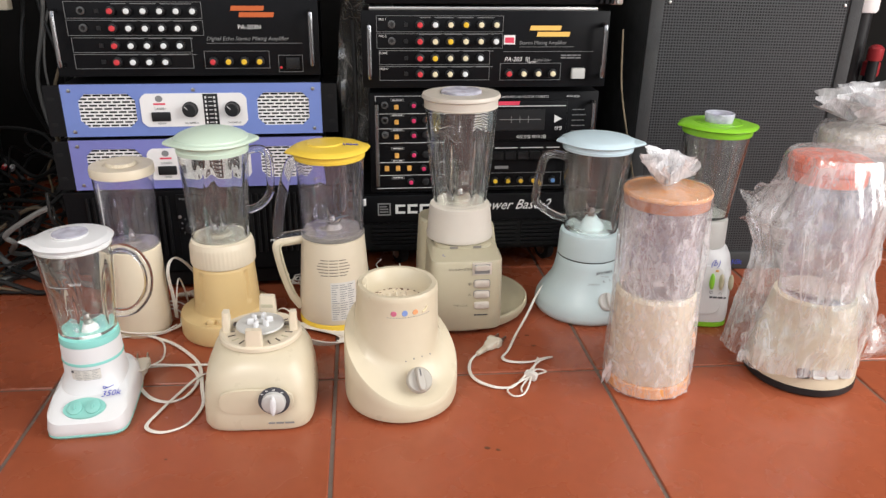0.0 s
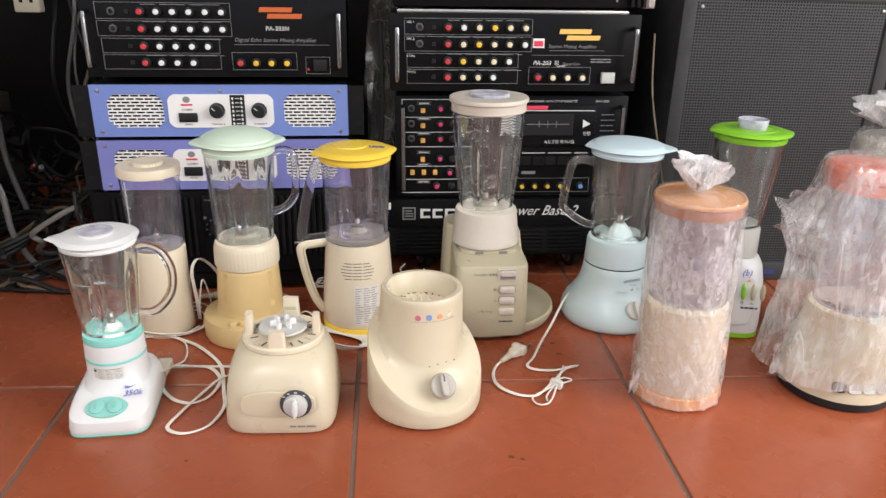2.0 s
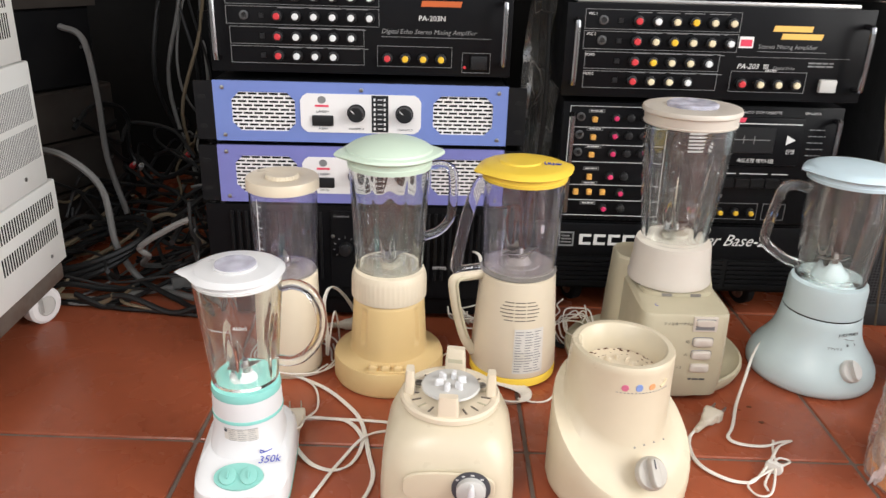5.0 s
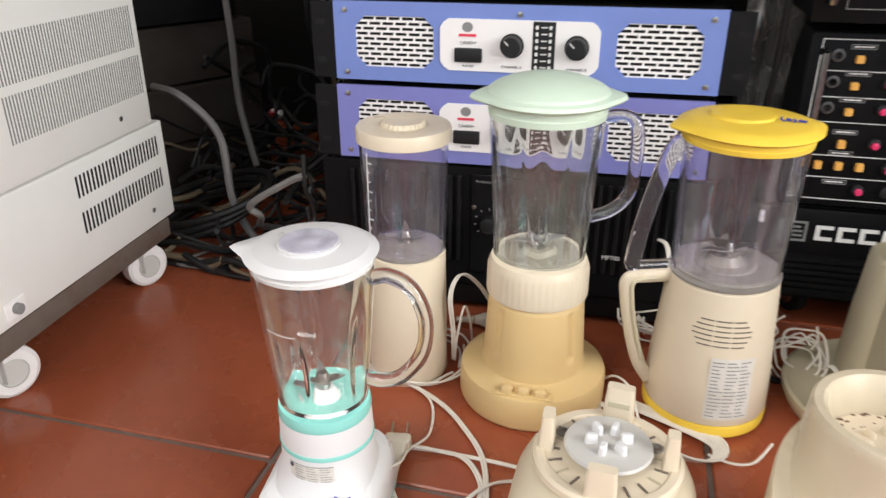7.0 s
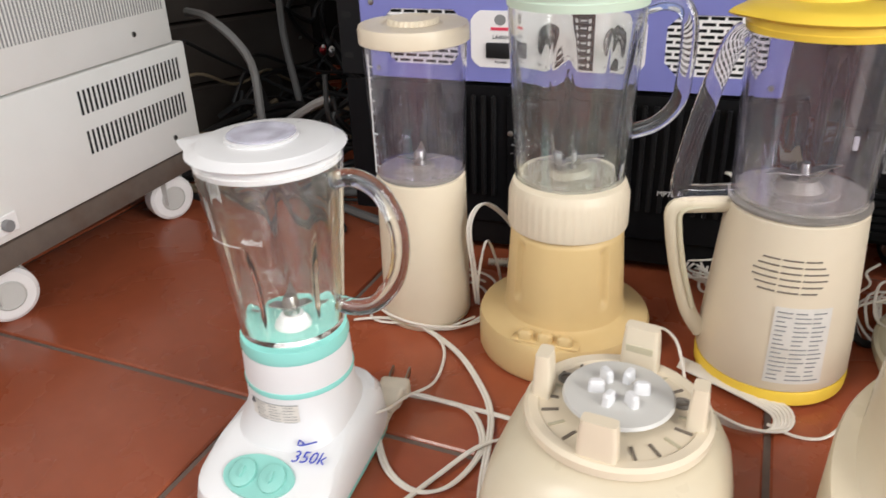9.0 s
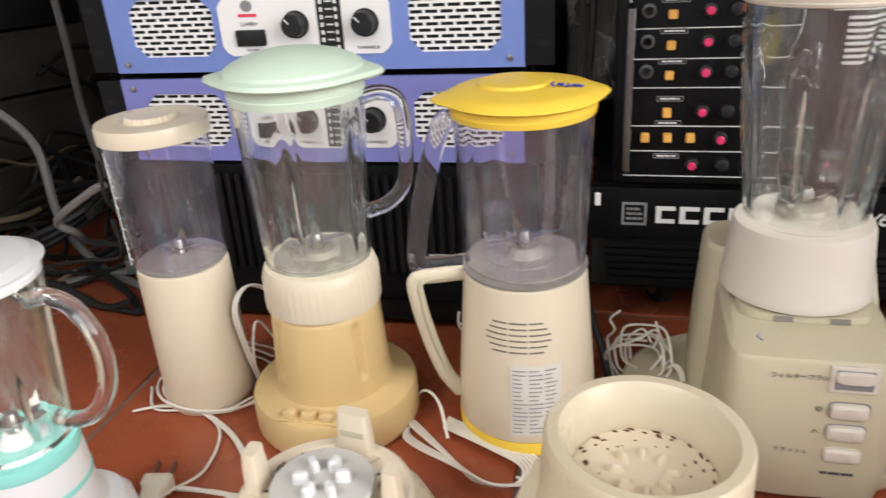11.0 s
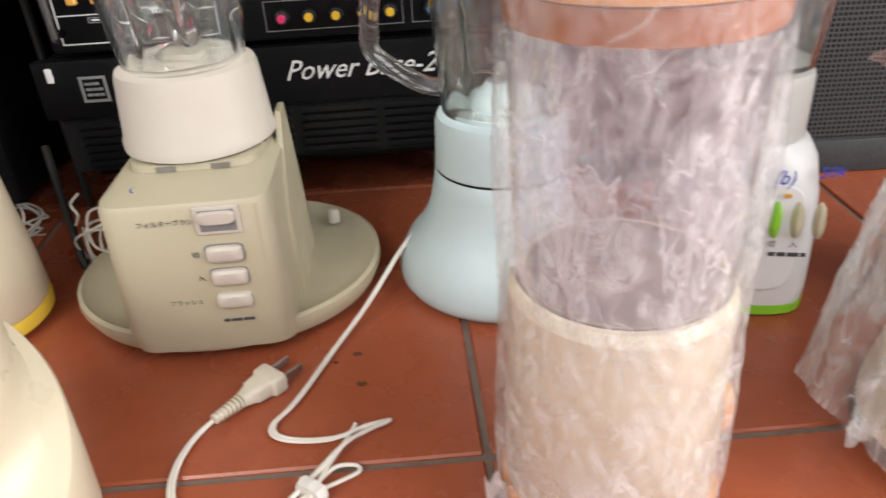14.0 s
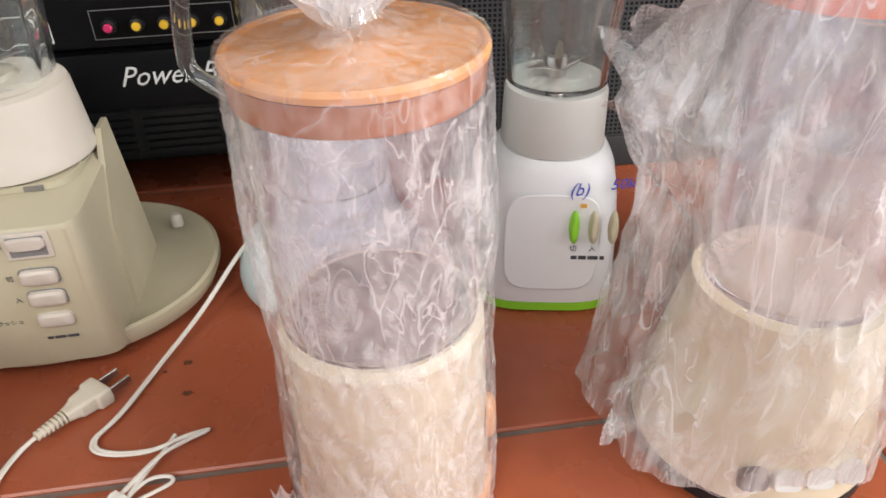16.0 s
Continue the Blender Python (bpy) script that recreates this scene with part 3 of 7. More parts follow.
part("scale_line", tube([(0.0452 * math.sin(radians(a)), WY - 0.0455 * math.cos(radians(a)), 0.2015) for a in np.linspace(-38, -2, 8)], 0.0003, 4, 1), INK, w)

# tall slim cylinder mixer
c = thing("blender", pose(-0.4659, 1.2127, 0, 0.6, -0.3, 0), "slim cream cylinder mixer with a smoky clear beaker", "blender", "row of blenders")
part("motor_base", lathe([(0.0415, 0.0), (0.0435, 0.003), (0.0445, 0.012), (0.0440, 0.06), (0.0428, 0.150), (0.0420, 0.1535), (0.040, 0.1540)], 56, cap0=True, cap1=True), CREAMW, c)
part("base_gap", lathe([(0.0426, 0.0060), (0.0447, 0.0062), (0.0447, 0.0070), (0.0426, 0.0072)], 56, cap0=True, cap1=True), BEIGE, c)
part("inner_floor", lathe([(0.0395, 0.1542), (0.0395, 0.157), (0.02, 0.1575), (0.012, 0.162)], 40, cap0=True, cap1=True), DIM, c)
see_through(part("beaker", jar_shell(0.0425, 0.0465, 0.1545, 0.280, 0.0018, 56), SMOKE, c, "smoky clear plastic beaker"))
part("lid", lathe([(0.0475, 0.2775), (0.0488, 0.2782), (0.0490, 0.2895), (0.0478, 0.2925), (0.030, 0.2938), (0.026, 0.2920), (0.024, 0.2925)], 56, cap0=True, cap1=True), CREAMW, c, "cream screw lid")
part("lid_knob", lathe([(0.0225, 0.2915), (0.0220, 0.2955), (0.0205, 0.2970), (0.017, 0.2966)], 112, lambda a, r, z: r + (0.0006 if math.cos(28 * a) > 0 else -0.0004), cap0=True, cap1=True), CREAMW, c)
blades(c, 0.171, 0.022)
bm = bmesh.new()
for i in range(10):
    box(-0.0008, 0.006 if i % 3 == 0 else 0.003, -0.0004, 0.0004, 0.172 + i * 0.010, 0.1727 + i * 0.010, bm=bm)
box(-0.0014, -0.0008, -0.0004, 0.0004, 0.165, 0.272, bm=bm)
part("scale_print", bm, INK, c, m=pose(-0.021, -0.0415, 0, 0, 0, -24), smooth=False)

# yellowed blender with mint lid
y = thing("blender", pose(-0.3213, 1.2242, 0, 0.3, -0.4, 8), "yellowed round-based blender with glass jug and mint lid", "blender", "row of blenders")
GROOVES = (-128, -38, 52, 142)
def grooved(a, r, z):
    if not 0.062 < z < 0.121:
        return r
    d = min(abs((math.degrees(a) - q + 180) % 360 - 180) for q in GROOVES)
    e_ = min(1.0, (z - 0.062) / 0.006, (0.121 - z) / 0.006)
    return r - 0.0042 * e_ * math.sqrt(max(0.0, 1 - (d / 5.2) ** 2))
part("base", lathe([(0.0745, 0.0), (0.0775, 0.002), (0.0793, 0.006), (0.0793, 0.034), (0.0775, 0.0385), (0.072, 0.0405), (0.0595, 0.0425), (0.0560, 0.0455), (0.0545, 0.052)]
                   + [(0.0543 - 0.0043 * i / 20, 0.056 + 0.068 * i / 20) for i in range(21)] + [(0.048, 0.127)], 180, grooved, cap0=True, cap1=True), YELLOWED, y)
part("ribbed_ring", lathe([(0.0500, 0.1275), (0.0525, 0.129), (0.0530, 0.131), (0.0525, 0.158), (0.0510, 0.163), (0.0490, 0.168), (0.046, 0.1690)], 192,
                          lambda a, r, z: r - (0.0009 if math.cos(48 * a) > 0.3 else 0.0) * (1 if 0.130 < z < 0.161 else 0), cap0=True, cap1=True), CREAMW, y, "pale cream ribbed ring")
see_through(part("jug", jar_shell(0.0470, 0.0555, 0.1695, 0.326, 0.0034, 120, flute(5, 0.006, 0.25, 0.174, 0.308, 6), 14), GLASS, y, "clear glass jug"))
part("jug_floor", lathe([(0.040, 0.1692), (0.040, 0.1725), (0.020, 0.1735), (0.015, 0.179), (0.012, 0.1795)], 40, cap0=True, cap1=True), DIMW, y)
see_through(part("handle", tube([(0.050, 0.008, 0.312), (0.066, 0.009, 0.316), (0.080, 0.010, 0.312), (0.0855, 0.010, 0.296), (0.0855, 0.010, 0.262), (0.082, 0.010, 0.238), (0.068, 0.009, 0.221), (0.048, 0.008, 0.212)], 0.0066, 12, 6), GLASS, y, "angular glass handle"))
part("lid", spout_lid(0.0590, 0.3155, 0.3370, 0.0175, [(196, 0.011, 30), (8, 0.011, 30)], 0.0555), MINT, y, "mint green domed lid")
blades(y, 0.188, 0.030)
part("button_plate", box(-0.030, 0.030, -0.0065, 0.0065, 0.0, 0.002, 0.001), YELLOWED, y, m=pose(0.0, -0.067, 0.0395))
for i in range(3):
    part("push_button", loft([ring(0.0068, 0.005, 0, 20, 3.5), ring(0.0066, 0.0048, 0.006, 20, 3.5), ring(0.0035, 0.003, 0.0085, 20, 3.5)]), YELLOWED, y, m=pose(-0.018 + i * 0.0175, -0.067, 0.0412))

# blender with yellow lid and vented cream body
v = thing("blender", pose(-0.1417, 1.2687, 0, 0.7, -0.7, 8), "cream handled blender with smoky jug, yellow lid and foot", "blender", "row of blenders")
part("foot", lathe([(0.060, 0.004), (0.0632, 0.006), (0.0637, 0.016), (0.0625, 0.0185)], 56, cap0=True, cap1=True), SUNNY, v, "yellow foot ring")
for q in (-125, -50, 60, 130):
    part("rubber_foot", hdisc(0.006, 0.005, 14), SUNNY, v, m=pose(0.048 * math.cos(radians(q)), 0.048 * math.sin(radians(q)), 0))
part("motor_body", lathe([(0.0620, 0.019), (0.0632, 0.022), (0.0615, 0.06), (0.0575, 0.11), (0.0542, 0.155), (0.0535, 0.1635), (0.051, 0.1655)], 64, cap0=True, cap1=True), CREAMW, v)
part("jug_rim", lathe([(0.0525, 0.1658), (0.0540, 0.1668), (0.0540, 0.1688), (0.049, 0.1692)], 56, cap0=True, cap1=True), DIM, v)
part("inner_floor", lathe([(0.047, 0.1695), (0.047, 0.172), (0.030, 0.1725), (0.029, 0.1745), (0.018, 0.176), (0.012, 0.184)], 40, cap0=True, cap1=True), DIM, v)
see_through(part("jug", jar_shell(0.0520, 0.0568, 0.1695, 0.310, 0.0022, 96, flute(4, 0.005, 0.3, 0.173, 0.296, 8), 12), SMOKE, v, "smoky lilac clear jug"))
see_through(part("jug_handle", tube([(-0.056, -0.014, 0.300), (-0.064, -0.016, 0.292), (-0.075, -0.020, 0.258), (-0.084, -0.024, 0.218), (-0.089, -0.026, 0.186), (-0.088, -0.026, 0.173), (-0.076, -0.022, 0.170), (-0.050, -0.012, 0.170)], 0.0066, 10, 6, flat=1.3), SMOKE, v, "smoky clear handle half"))
part("body_handle", tube([(-0.049, -0.012, 0.1605), (-0.072, -0.021, 0.161), (-0.0915, -0.027, 0.1585), (-0.0915, -0.027, 0.138), (-0.084, -0.024, 0.098), (-0.073, -0.020, 0.060), (-0.060, -0.015, 0.036)], 0.0056, 10, 6, flat=1.3), CREAM, v, "cream handle half")
part("handle_inset", tube([(-0.060, -0.020, 0.1605), (-0.0850, -0.0305, 0.1575), (-0.0860, -0.0310, 0.138), (-0.0790, -0.0285, 0.100), (-0.0690, -0.0245, 0.064)], 0.0022, 8, 6), BEIGE, v, "grooved handle edge")
part("lid", spout_lid(0.0590, 0.3010, 0.3170, 0.006, [(196, 0.010, 26), (12, 0.006, 24)], 0.0578), SUNNY, v, "yellow lid with marker scribble")
part("lid_dome", lathe([(0.031, 0.3205), (0.028, 0.3243), (0.022, 0.3252), (0.008, 0.3240)], 48, cap0=True, cap1=True), SUNNY, v, m=pose(-0.006, 0.004, 0))
for st in ([(0.026, -0.016), (0.0235, -0.012), (0.0250, -0.007)], [(0.0285, -0.013), (0.0290, -0.008), (0.0305, -0.011), (0.0320, -0.007), (0.0325, -0.012)], [(0.0345, -0.013), (0.0370, -0.009), (0.0355, -0.005)], [(0.0390, -0.010), (0.0410, -0.004), (0.0420, -0.009), (0.0440, -0.003), (0.0450, -0.008), (0.0470, -0.003)]):
    part("marker_scribble", tube([(x, yy, 0.3246 - 0.16 * max(0.0, math.hypot(x, yy) - 0.026)) for x, yy in st], 0.0008, 5, 5), INKB, v, "blue marker scribble")
blades(v, 0.192, 0.032)
for i in range(6):
    half = 30 - abs(i - 2.5) * 3.2
    for a0, a1 in ((-half, -9), (-7, 8), (10, half)):
        z = 0.137 - i * 0.0054
        rv = 0.0557 + (0.137 - z) * 0.075
        pts = [(rv * math.sin(radians(a)), -rv * math.cos(radians(a)), z) for a in np.linspace(a0, a1, 5)]
        part("vent_slot", tube(pts, 0.00075, 5, 1), SLOT, v, "dark curved vent slot", m=pose(0, 0, 0, 0, 0, 0))
def vr(z): return 0.0622 - 0.050 * (z - 0.04)
lab = loft([[((vr(z) + 0.0006) * math.sin(radians(a)), -(vr(z) + 0.0006) * math.cos(radians(a)), z) for z in (0.028, 0.062, 0.098)] for a in np.linspace(-6, 36, 9)], False, False, False)
part("rating_label", lab, LABELG, v, "faded printed label")
bm = bmesh.new()
for i in range(16):
    for q in range(3):
        z = 0.032 + i * 0.0041
        a0 = -4 + q * 13
        pts = [((vr(z) + 0.0009) * math.sin(radians(a)), -(vr(z) + 0.0009) * math.cos(radians(a)), z) for a in np.linspace(a0, a0 + rng.uniform(6, 12), 4)]
        tube(pts, 0.0006, 4, 1, bm=bm)
part("label_print", bm, INKG, v)

# motor base with four lugs, jug removed
k = thing("jugless_blender", pose(-0.2040, 0.9960, 0, 0, -0.5, 6), "cream blender motor base without jug, with round dial", "blender", "row of blenders")
KY = 0.014
sec0 = [(0.066, 0.064, 0.000, 5, 0), (0.0725, 0.0705, 0.003, 5, 0), (0.0755, 0.0735, 0.010, 5, 0), (0.0755, 0.0735, 0.030, 4.6, 0), (0.0740, 0.0725, 0.058, 4, 0.001), (0.0700, 0.0690, 0.082, 3.4, 0.004), (0.0635, 0.0635, 0.098, 2.7, 0.009), (0.0580, 0.0580, 0.1045, 2.2, 0.013), (0.0560, 0.0560, 0.1065, 2, KY)]
part("body", loft([ring(a, b_, z, 64, p, 0, oy) for a, b_, z, p, oy in sec0]), CREAM, k)
for q in (-1, 1):
    part("rubber_foot", hdisc(0.007, 0.004, 16), BEIGEL, k, m=pose(q * 0.05, 0.05, -0.0005))
part("top_deck", lathe([(0.0555, 0.1068), (0.0572, 0.1078), (0.0572, 0.1130), (0.0545, 0.1150), (0.0485, 0.1145), (0.0470, 0.1130), (0.030, 0.1130)], 72, cap0=True, cap1=True), CREAMW, k, "pale round deck", m=pose(0, KY, 0))
for i in range(20):
    a = i * 18 + 6
    part("deck_slot", box(0.036, 0.0465, -0.0009, 0.0009, 0.1131, 0.1140), SLOT if i % 3 else BEIGE, k, m=pose(0, KY, 0, 0, 0, a), smooth=False)
for q in (205, 335):
    part("screw_well", lathe([(0.0055, 0.1131), (0.0055, 0.1146), (0.0038, 0.1147), (0.0036, 0.1133)], 18, cap0=True, cap1=True), DIM, k, "dark screw well", m=pose(0.040 * math.cos(radians(q + 180)), KY + 0.040 * math.sin(radians(q + 180)), 0))
part("drive_disc", lathe([(0.012, 0.1128), (0.012, 0.1205), (0.0305, 0.1210), (0.0338, 0.1225), (0.0325, 0.1245), (0.020, 0.1252), (0.006, 0.1256)], 56, cap0=True, cap1=True), GREYP, k, "pale grey drive coupling disc", m=pose(0, KY, 0))
for i in range(6):
    a = radians(i * 60 + 15)
    part("drive_tooth", loft([ring(0.0052, 0.0030, 0, 16, 3.5), ring(0.0048, 0.0026, 0.0068, 16, 3.5), ring(0.0034, 0.0016, 0.0082, 16, 3.5)]), WHITE, k, m=pose(0.0135 * math.cos(a), KY + 0.0135 * math.sin(a), 0.1250, 0, 0, math.degrees(a)))
for ang, hgt, wd in ((-92, 0.026, 0.0120), (0, 0.030, 0.0070), (84, 0.033, 0.0125), (180, 0.031, 0.0085)):
    a = radians(ang)
    lug = part("lug", loft([ring(wd, 0.0060, 0, 24, 6), ring(wd * 0.95, 0.0055, hgt * 0.55, 24, 6), ring(wd * 0.86, 0.0045, hgt, 24, 6)]), CREAMW, k, "upright jug locking lug", m=pose(0.0465 * math.cos(a), KY + 0.0465 * math.sin(a), 0.1125, 0, 0, ang + 90))
    if wd > 0.009:
        part("lug_groove", box(-wd * 0.7, wd * 0.7, 0.0040, 0.0058, hgt * 0.45, hgt * 0.62, 0.0004, 1), BEIGE, lug)
part("recess_plate", loft([ring(0.050, 0.0200, 0.0, 56, 3.2), ring(0.049, 0.0190, 0.0022, 56, 3.2), ring(0.046, 0.0165, 0.0026, 56, 3.2)]), CREAM, k, "raised oval control plate", m=pose(0.002, -0.0725, 0.050, 91, 0, 0))
part("dial_ring", lathe([(0.0210, 0.0), (0.0210, 0.0025), (0.0160, 0.003)], 40, cap0=True, cap1=True), INKD, k, "black dial scale ring", m=pose(0.026, -0.0745, 0.0525, 91, 0, 0))
part("dial", lathe([(0.0160, 0.002), (0.0157, 0.009), (0.0135, 0.0105)], 40, cap0=True, cap1=True), GREYP, k, "grey round dial", m=pose(0.026, -0.0745, 0.0525, 91, 0, 0))
part("dial_grip", loft([ring(0.0040, 0.014, 0.008, 24, 2.2), ring(0.0034, 0.013, 0.017, 24, 2.2), ring(0.0012, 0.010, 0.018, 24, 2.2)]), WHITE, k, "pale pointed dial grip", m=pose(0.026, -0.0745, 0.0525, 91, 0, 0))
for q in (-50, -25, 5, 42):
    bars(1, INK, k, 0.026 + 0.0185 * math.sin(radians(q)), -0.0778, 0.0525 + 0.0185 * math.cos(radians(q)), 0.005, 0.003, rng, "dial_mark")
bars(1, INKG, k, 0.034, -0.0742, 0.0160, 0.036, 0.005, rng, "maker_mark")

# oval-topped juicer base with scooped front
e = thing("jugless_blender", pose(-0.0075, 1.0290, 0, 0, 0, 0), "cream scoop-fronted blender base with knob, cup removed", "blender", "row of blenders")
A0 = radians(-58)
def edge(a): return 0.086 - 0.056 * math.cos(a - A0)
def neckz(a): return 0.108 - 0.040 * math.cos(a - A0)
EX, EY = -0.0080, 0.0230
rings = [ring(0.072, 0.072, 0.004, 72), ring(0.080, 0.080, 0.006, 72), ring(0.0822, 0.0822, 0.014, 72), ring(0.0822, 0.0822, 0.0155, 72), ring(0.0828, 0.0828, lambda a: 0.016 + 0.5 * (edge(a) - 0.016), 72),
         ring(0.0822, 0.0822, lambda a: edge(a) - 0.003, 72), ring(0.0808, 0.0808, edge, 72), ring(0.074, 0.074, lambda a: edge(a) * 0.78 + neckz(a) * 0.22 - 0.002, 72, 2, EX * 0.2, EY * 0.2),
         ring(0.066, 0.066, lambda a: edge(a) * 0.4 + neckz(a) * 0.6 - 0.004, 72, 2, EX * 0.5, EY * 0.55), ring(0.0612, 0.0612, lambda a: neckz(a), 72, 2, EX * 0.95, EY * 0.85), ring(0.0605, 0.0605, lambda a: neckz(a) + 0.010, 72, 2, EX, EY * 0.93),
         ring(0.0585, 0.0585, 0.167, 72, 2, EX, EY), ring(0.0583, 0.0583, 0.1735, 72, 2, EX, EY), ring(0.0565, 0.0565, 0.1765, 72, 2, EX, EY), ring(0.0500, 0.0500, 0.1765, 72, 2, EX, EY), ring(0.0475, 0.0475, 0.1740, 72, 2, EX, EY),
         ring(0.042, 0.042, 0.143, 72, 2, EX, EY)]
part("body", loft(rings), CREAM, e)
part("foot_seam", lathe([(0.0798, 0.0165), (0.0806, 0.0172), (0.0798, 0.018)], 64, cap0=True, cap1=True), BEIGE, e)
part("cup_floor", lathe([(0.0418, 0.1432), (0.0418, 0.146), (0.018, 0.147)], 40, cap0=True, cap1=True), CREAMW, e, "stained cup floor", m=pose(EX, EY, 0))
speck = random.Random(8)
for i in range(60):
    a, r = speck.uniform(0, 6.28), 0.041 - 0.016 * speck.random() ** 2
    part("dirt_speck", loft([ring(speck.uniform(0.0010, 0.0034), 0.0010, 0, 8), ring(0.0005, 0.0004, 0.0008, 8)]), SOIL, e, m=pose(EX + r * math.cos(a), EY + r * math.sin(a), 0.1461, 0, 0, math.degrees(a) + 70))
for i in range(8):
    a = radians(i * 45 + 10)
    part("drive_tooth", loft([ring(0.0052, 0.0026, 0, 12), ring(0.0046, 0.0022, 0.004, 12), ring(0.002, 0.001, 0.006, 12)]), CREAMW, e, m=pose(EX + 0.0165 * math.cos(a), EY + 0.0165 * math.sin(a), 0.146, 0, 0, math.degrees(a)))
for q in (-120, -60, 60, 120):
    part("rubber_foot", hdisc(0.009, 0.006, 18), CREAMW, e, m=pose(0.058 * math.cos(radians(q)), 0.058 * math.sin(radians(q)), 0))
kn = part("knob", lathe([(0.0185, 0.0), (0.0185, 0.004), (0.0165, 0.007)], 40, cap0=True, cap1=True), KNOBG, e, "grey-beige turn knob", m=pose(0.0290, -0.0555, 0.0610, 50, 0, 22))
part("grip", loft([ring(0.0062, 0.0165, 0.004, 24, 3), ring(0.0055, 0.016, 0.014, 24, 3), ring(0.0042, 0.0145, 0.0155, 24, 3)]), KNOBG, kn)
part("pointer", box(-0.0008, 0.0008, 0.004, 0.014, 0.0152, 0.016), INKD, kn, smooth=False)
for q in range(4):
    part("function_mark", hdisc(0.0012, 0.0006, 10), INKG, e, m=pose(0.010 + 0.011 * q, -0.0455 + 0.006 * q, 0.0850 + 0.001 * q, 45, 0, 30))
def on_neck(name, bmx, material, deg, z, r=0.0592):
    a = radians(deg)
    return part(name, bmx, material, e, m=pose(EX + r * math.cos(a), EY + r * math.sin(a), z, 90, 0, deg + 90))
def blob(rx, ry): return loft([ring(rx, ry, 0, 18), ring(rx * 0.9, ry * 0.9, 0.0005, 18)])
on_neck("apple_print", blob(0.0042, 0.0042), FADEP, -90, 0.1535)
on_neck("grape_print", blob(0.0042, 0.0046), FADEB, -75, 0.1540)
on_neck("orange_print", blob(0.0042, 0.0040), FADEO, -60, 0.1540)
on_neck("banana_print", tube([(-0.004, -0.003, 0.0004), (0.001, -0.001, 0.0004), (0.004, 0.004, 0.0004)], 0.0013, 6, 4), K_CREAM, -45, 0.1550)
for i in range(16):
    on_neck("dotted_print", blob(0.0013, 0.0005), INKG, -98 + i * 4, 0.1475)
part("maker_mark", box(-0.016, 0.016, -0.0003, 0.0003, -0.0022, 0.0022), INKG, e, m=pose(0.026, -0.0738, 0.0235, 0, 0, 20), smooth=False)

# beige blender on a round tray
m_ = thing("blender", pose(0.0770, 1.3120, 0, 0, -1.2, 7), "beige-grey blender with four keys, round tray and glass jar", "blender", "row of blenders")
TX, TY = -0.004, 0.020
part("tray", loft([ring(rx, ry, z, 80, 2.1, TX, TY) for rx, ry, z in ((0.116, 0.100, 0.004), (0.128, 0.112, 0.009), (0.133, 0.117, 0.020), (0.1325, 0.1165, 0.0265), (0.1290, 0.1130, 0.0280), (0.1245, 0.1085, 0.0245), (0.110, 0.094, 0.0225))]), BEIGE, m_, "round beige tray")
for q in ((-0.06, -0.06), (0.05, -0.06), (-0.06, 0.11), (0.05, 0.11)):
    part("rubber_foot", hdisc(0.008, 0.006, 16), BEIGEL, m_, m=pose(q[0], q[1], 0))
part("body", loft([ring(0.0590, 0.050, 0.006, 64, 6, 0.000, -0.034), ring(0.0640, 0.062, 0.014, 64, 7, 0.000, -0.034), ring(0.0635, 0.0665, 0.034, 64, 9, 0.000, -0.0345), ring(0.0625, 0.069, 0.056, 64, 9, 0.001, -0.035), ring(0.0605, 0.068, 0.139, 64, 9, 0.002, -0.034), ring(0.0595, 0.0665, 0.1425, 64, 9, 0.002, -0.033), ring(0.0560, 0.062, 0.1445, 64, 8, 0.002, -0.029), ring(0.053, 0.053, 0.1475, 64, 4, 0.001, -0.008)]), BEIGE, m_)
part("seat_lip", loft([ring(0.050, 0.050, 0.1478, 48, 5, 0.002, -0.006), ring(0.049, 0.049, 0.153, 48, 5, 0.002, -0.006)]), BEIGE, m_)
part("scribble", tube([(-0.034, -0.082, 0.1452), (-0.037, -0.077, 0.1454), (-0.034, -0.072, 0.1456)], 0.0007, 5, 4), INKB, m_, "blue marker scribble")
part("back_column", loft([ring(0.055, 0.045, 0.024, 40, 3.5, -0.020, 0.060), ring(0.052, 0.042, 0.10, 40, 3.5, -0.020, 0.058), ring(0.048, 0.036, 0.168, 40, 3.5, -0.020, 0.056), ring(0.045, 0.033, 0.172, 40, 3.5, -0.020, 0.056)]), BEIGE, m_, "upright back column")
part("side_fin", loft([[(0.060, -0.045, 0.02), (0.067, -0.045, 0.02), (0.067, 0.05, 0.02), (0.060, 0.05, 0.02)], [(0.059, -0.04, 0.10), (0.065, -0.04, 0.10), (0.065, 0.04, 0.10), (0.059, 0.04, 0.10)], [(0.058, 0.01, 0.165), (0.0625, 0.01, 0.165), (0.0625, 0.032, 0.165), (0.058, 0.032, 0.165)]]), BEIGE, m_)
part("cord_hook", loft([ring(0.006, 0.005, 0, 16), ring(0.006, 0.005, 0.010, 16), ring(0.004, 0.003, 0.013, 16)]), BEIGEL, m_, m=pose(0.085, 0.075, 0.027))
part("collar_gap", lathe([(0.0550, 0.1515), (0.0550, 0.1538)], 56, cap0=True, cap1=True), HOLE, m_)
for x in (-0.016, 0.024):
    part("seat_notch", box(x - 0.007, x + 0.007, -0.0562, -0.050, 0.1480, 0.1522), DIM, m_, smooth=False)
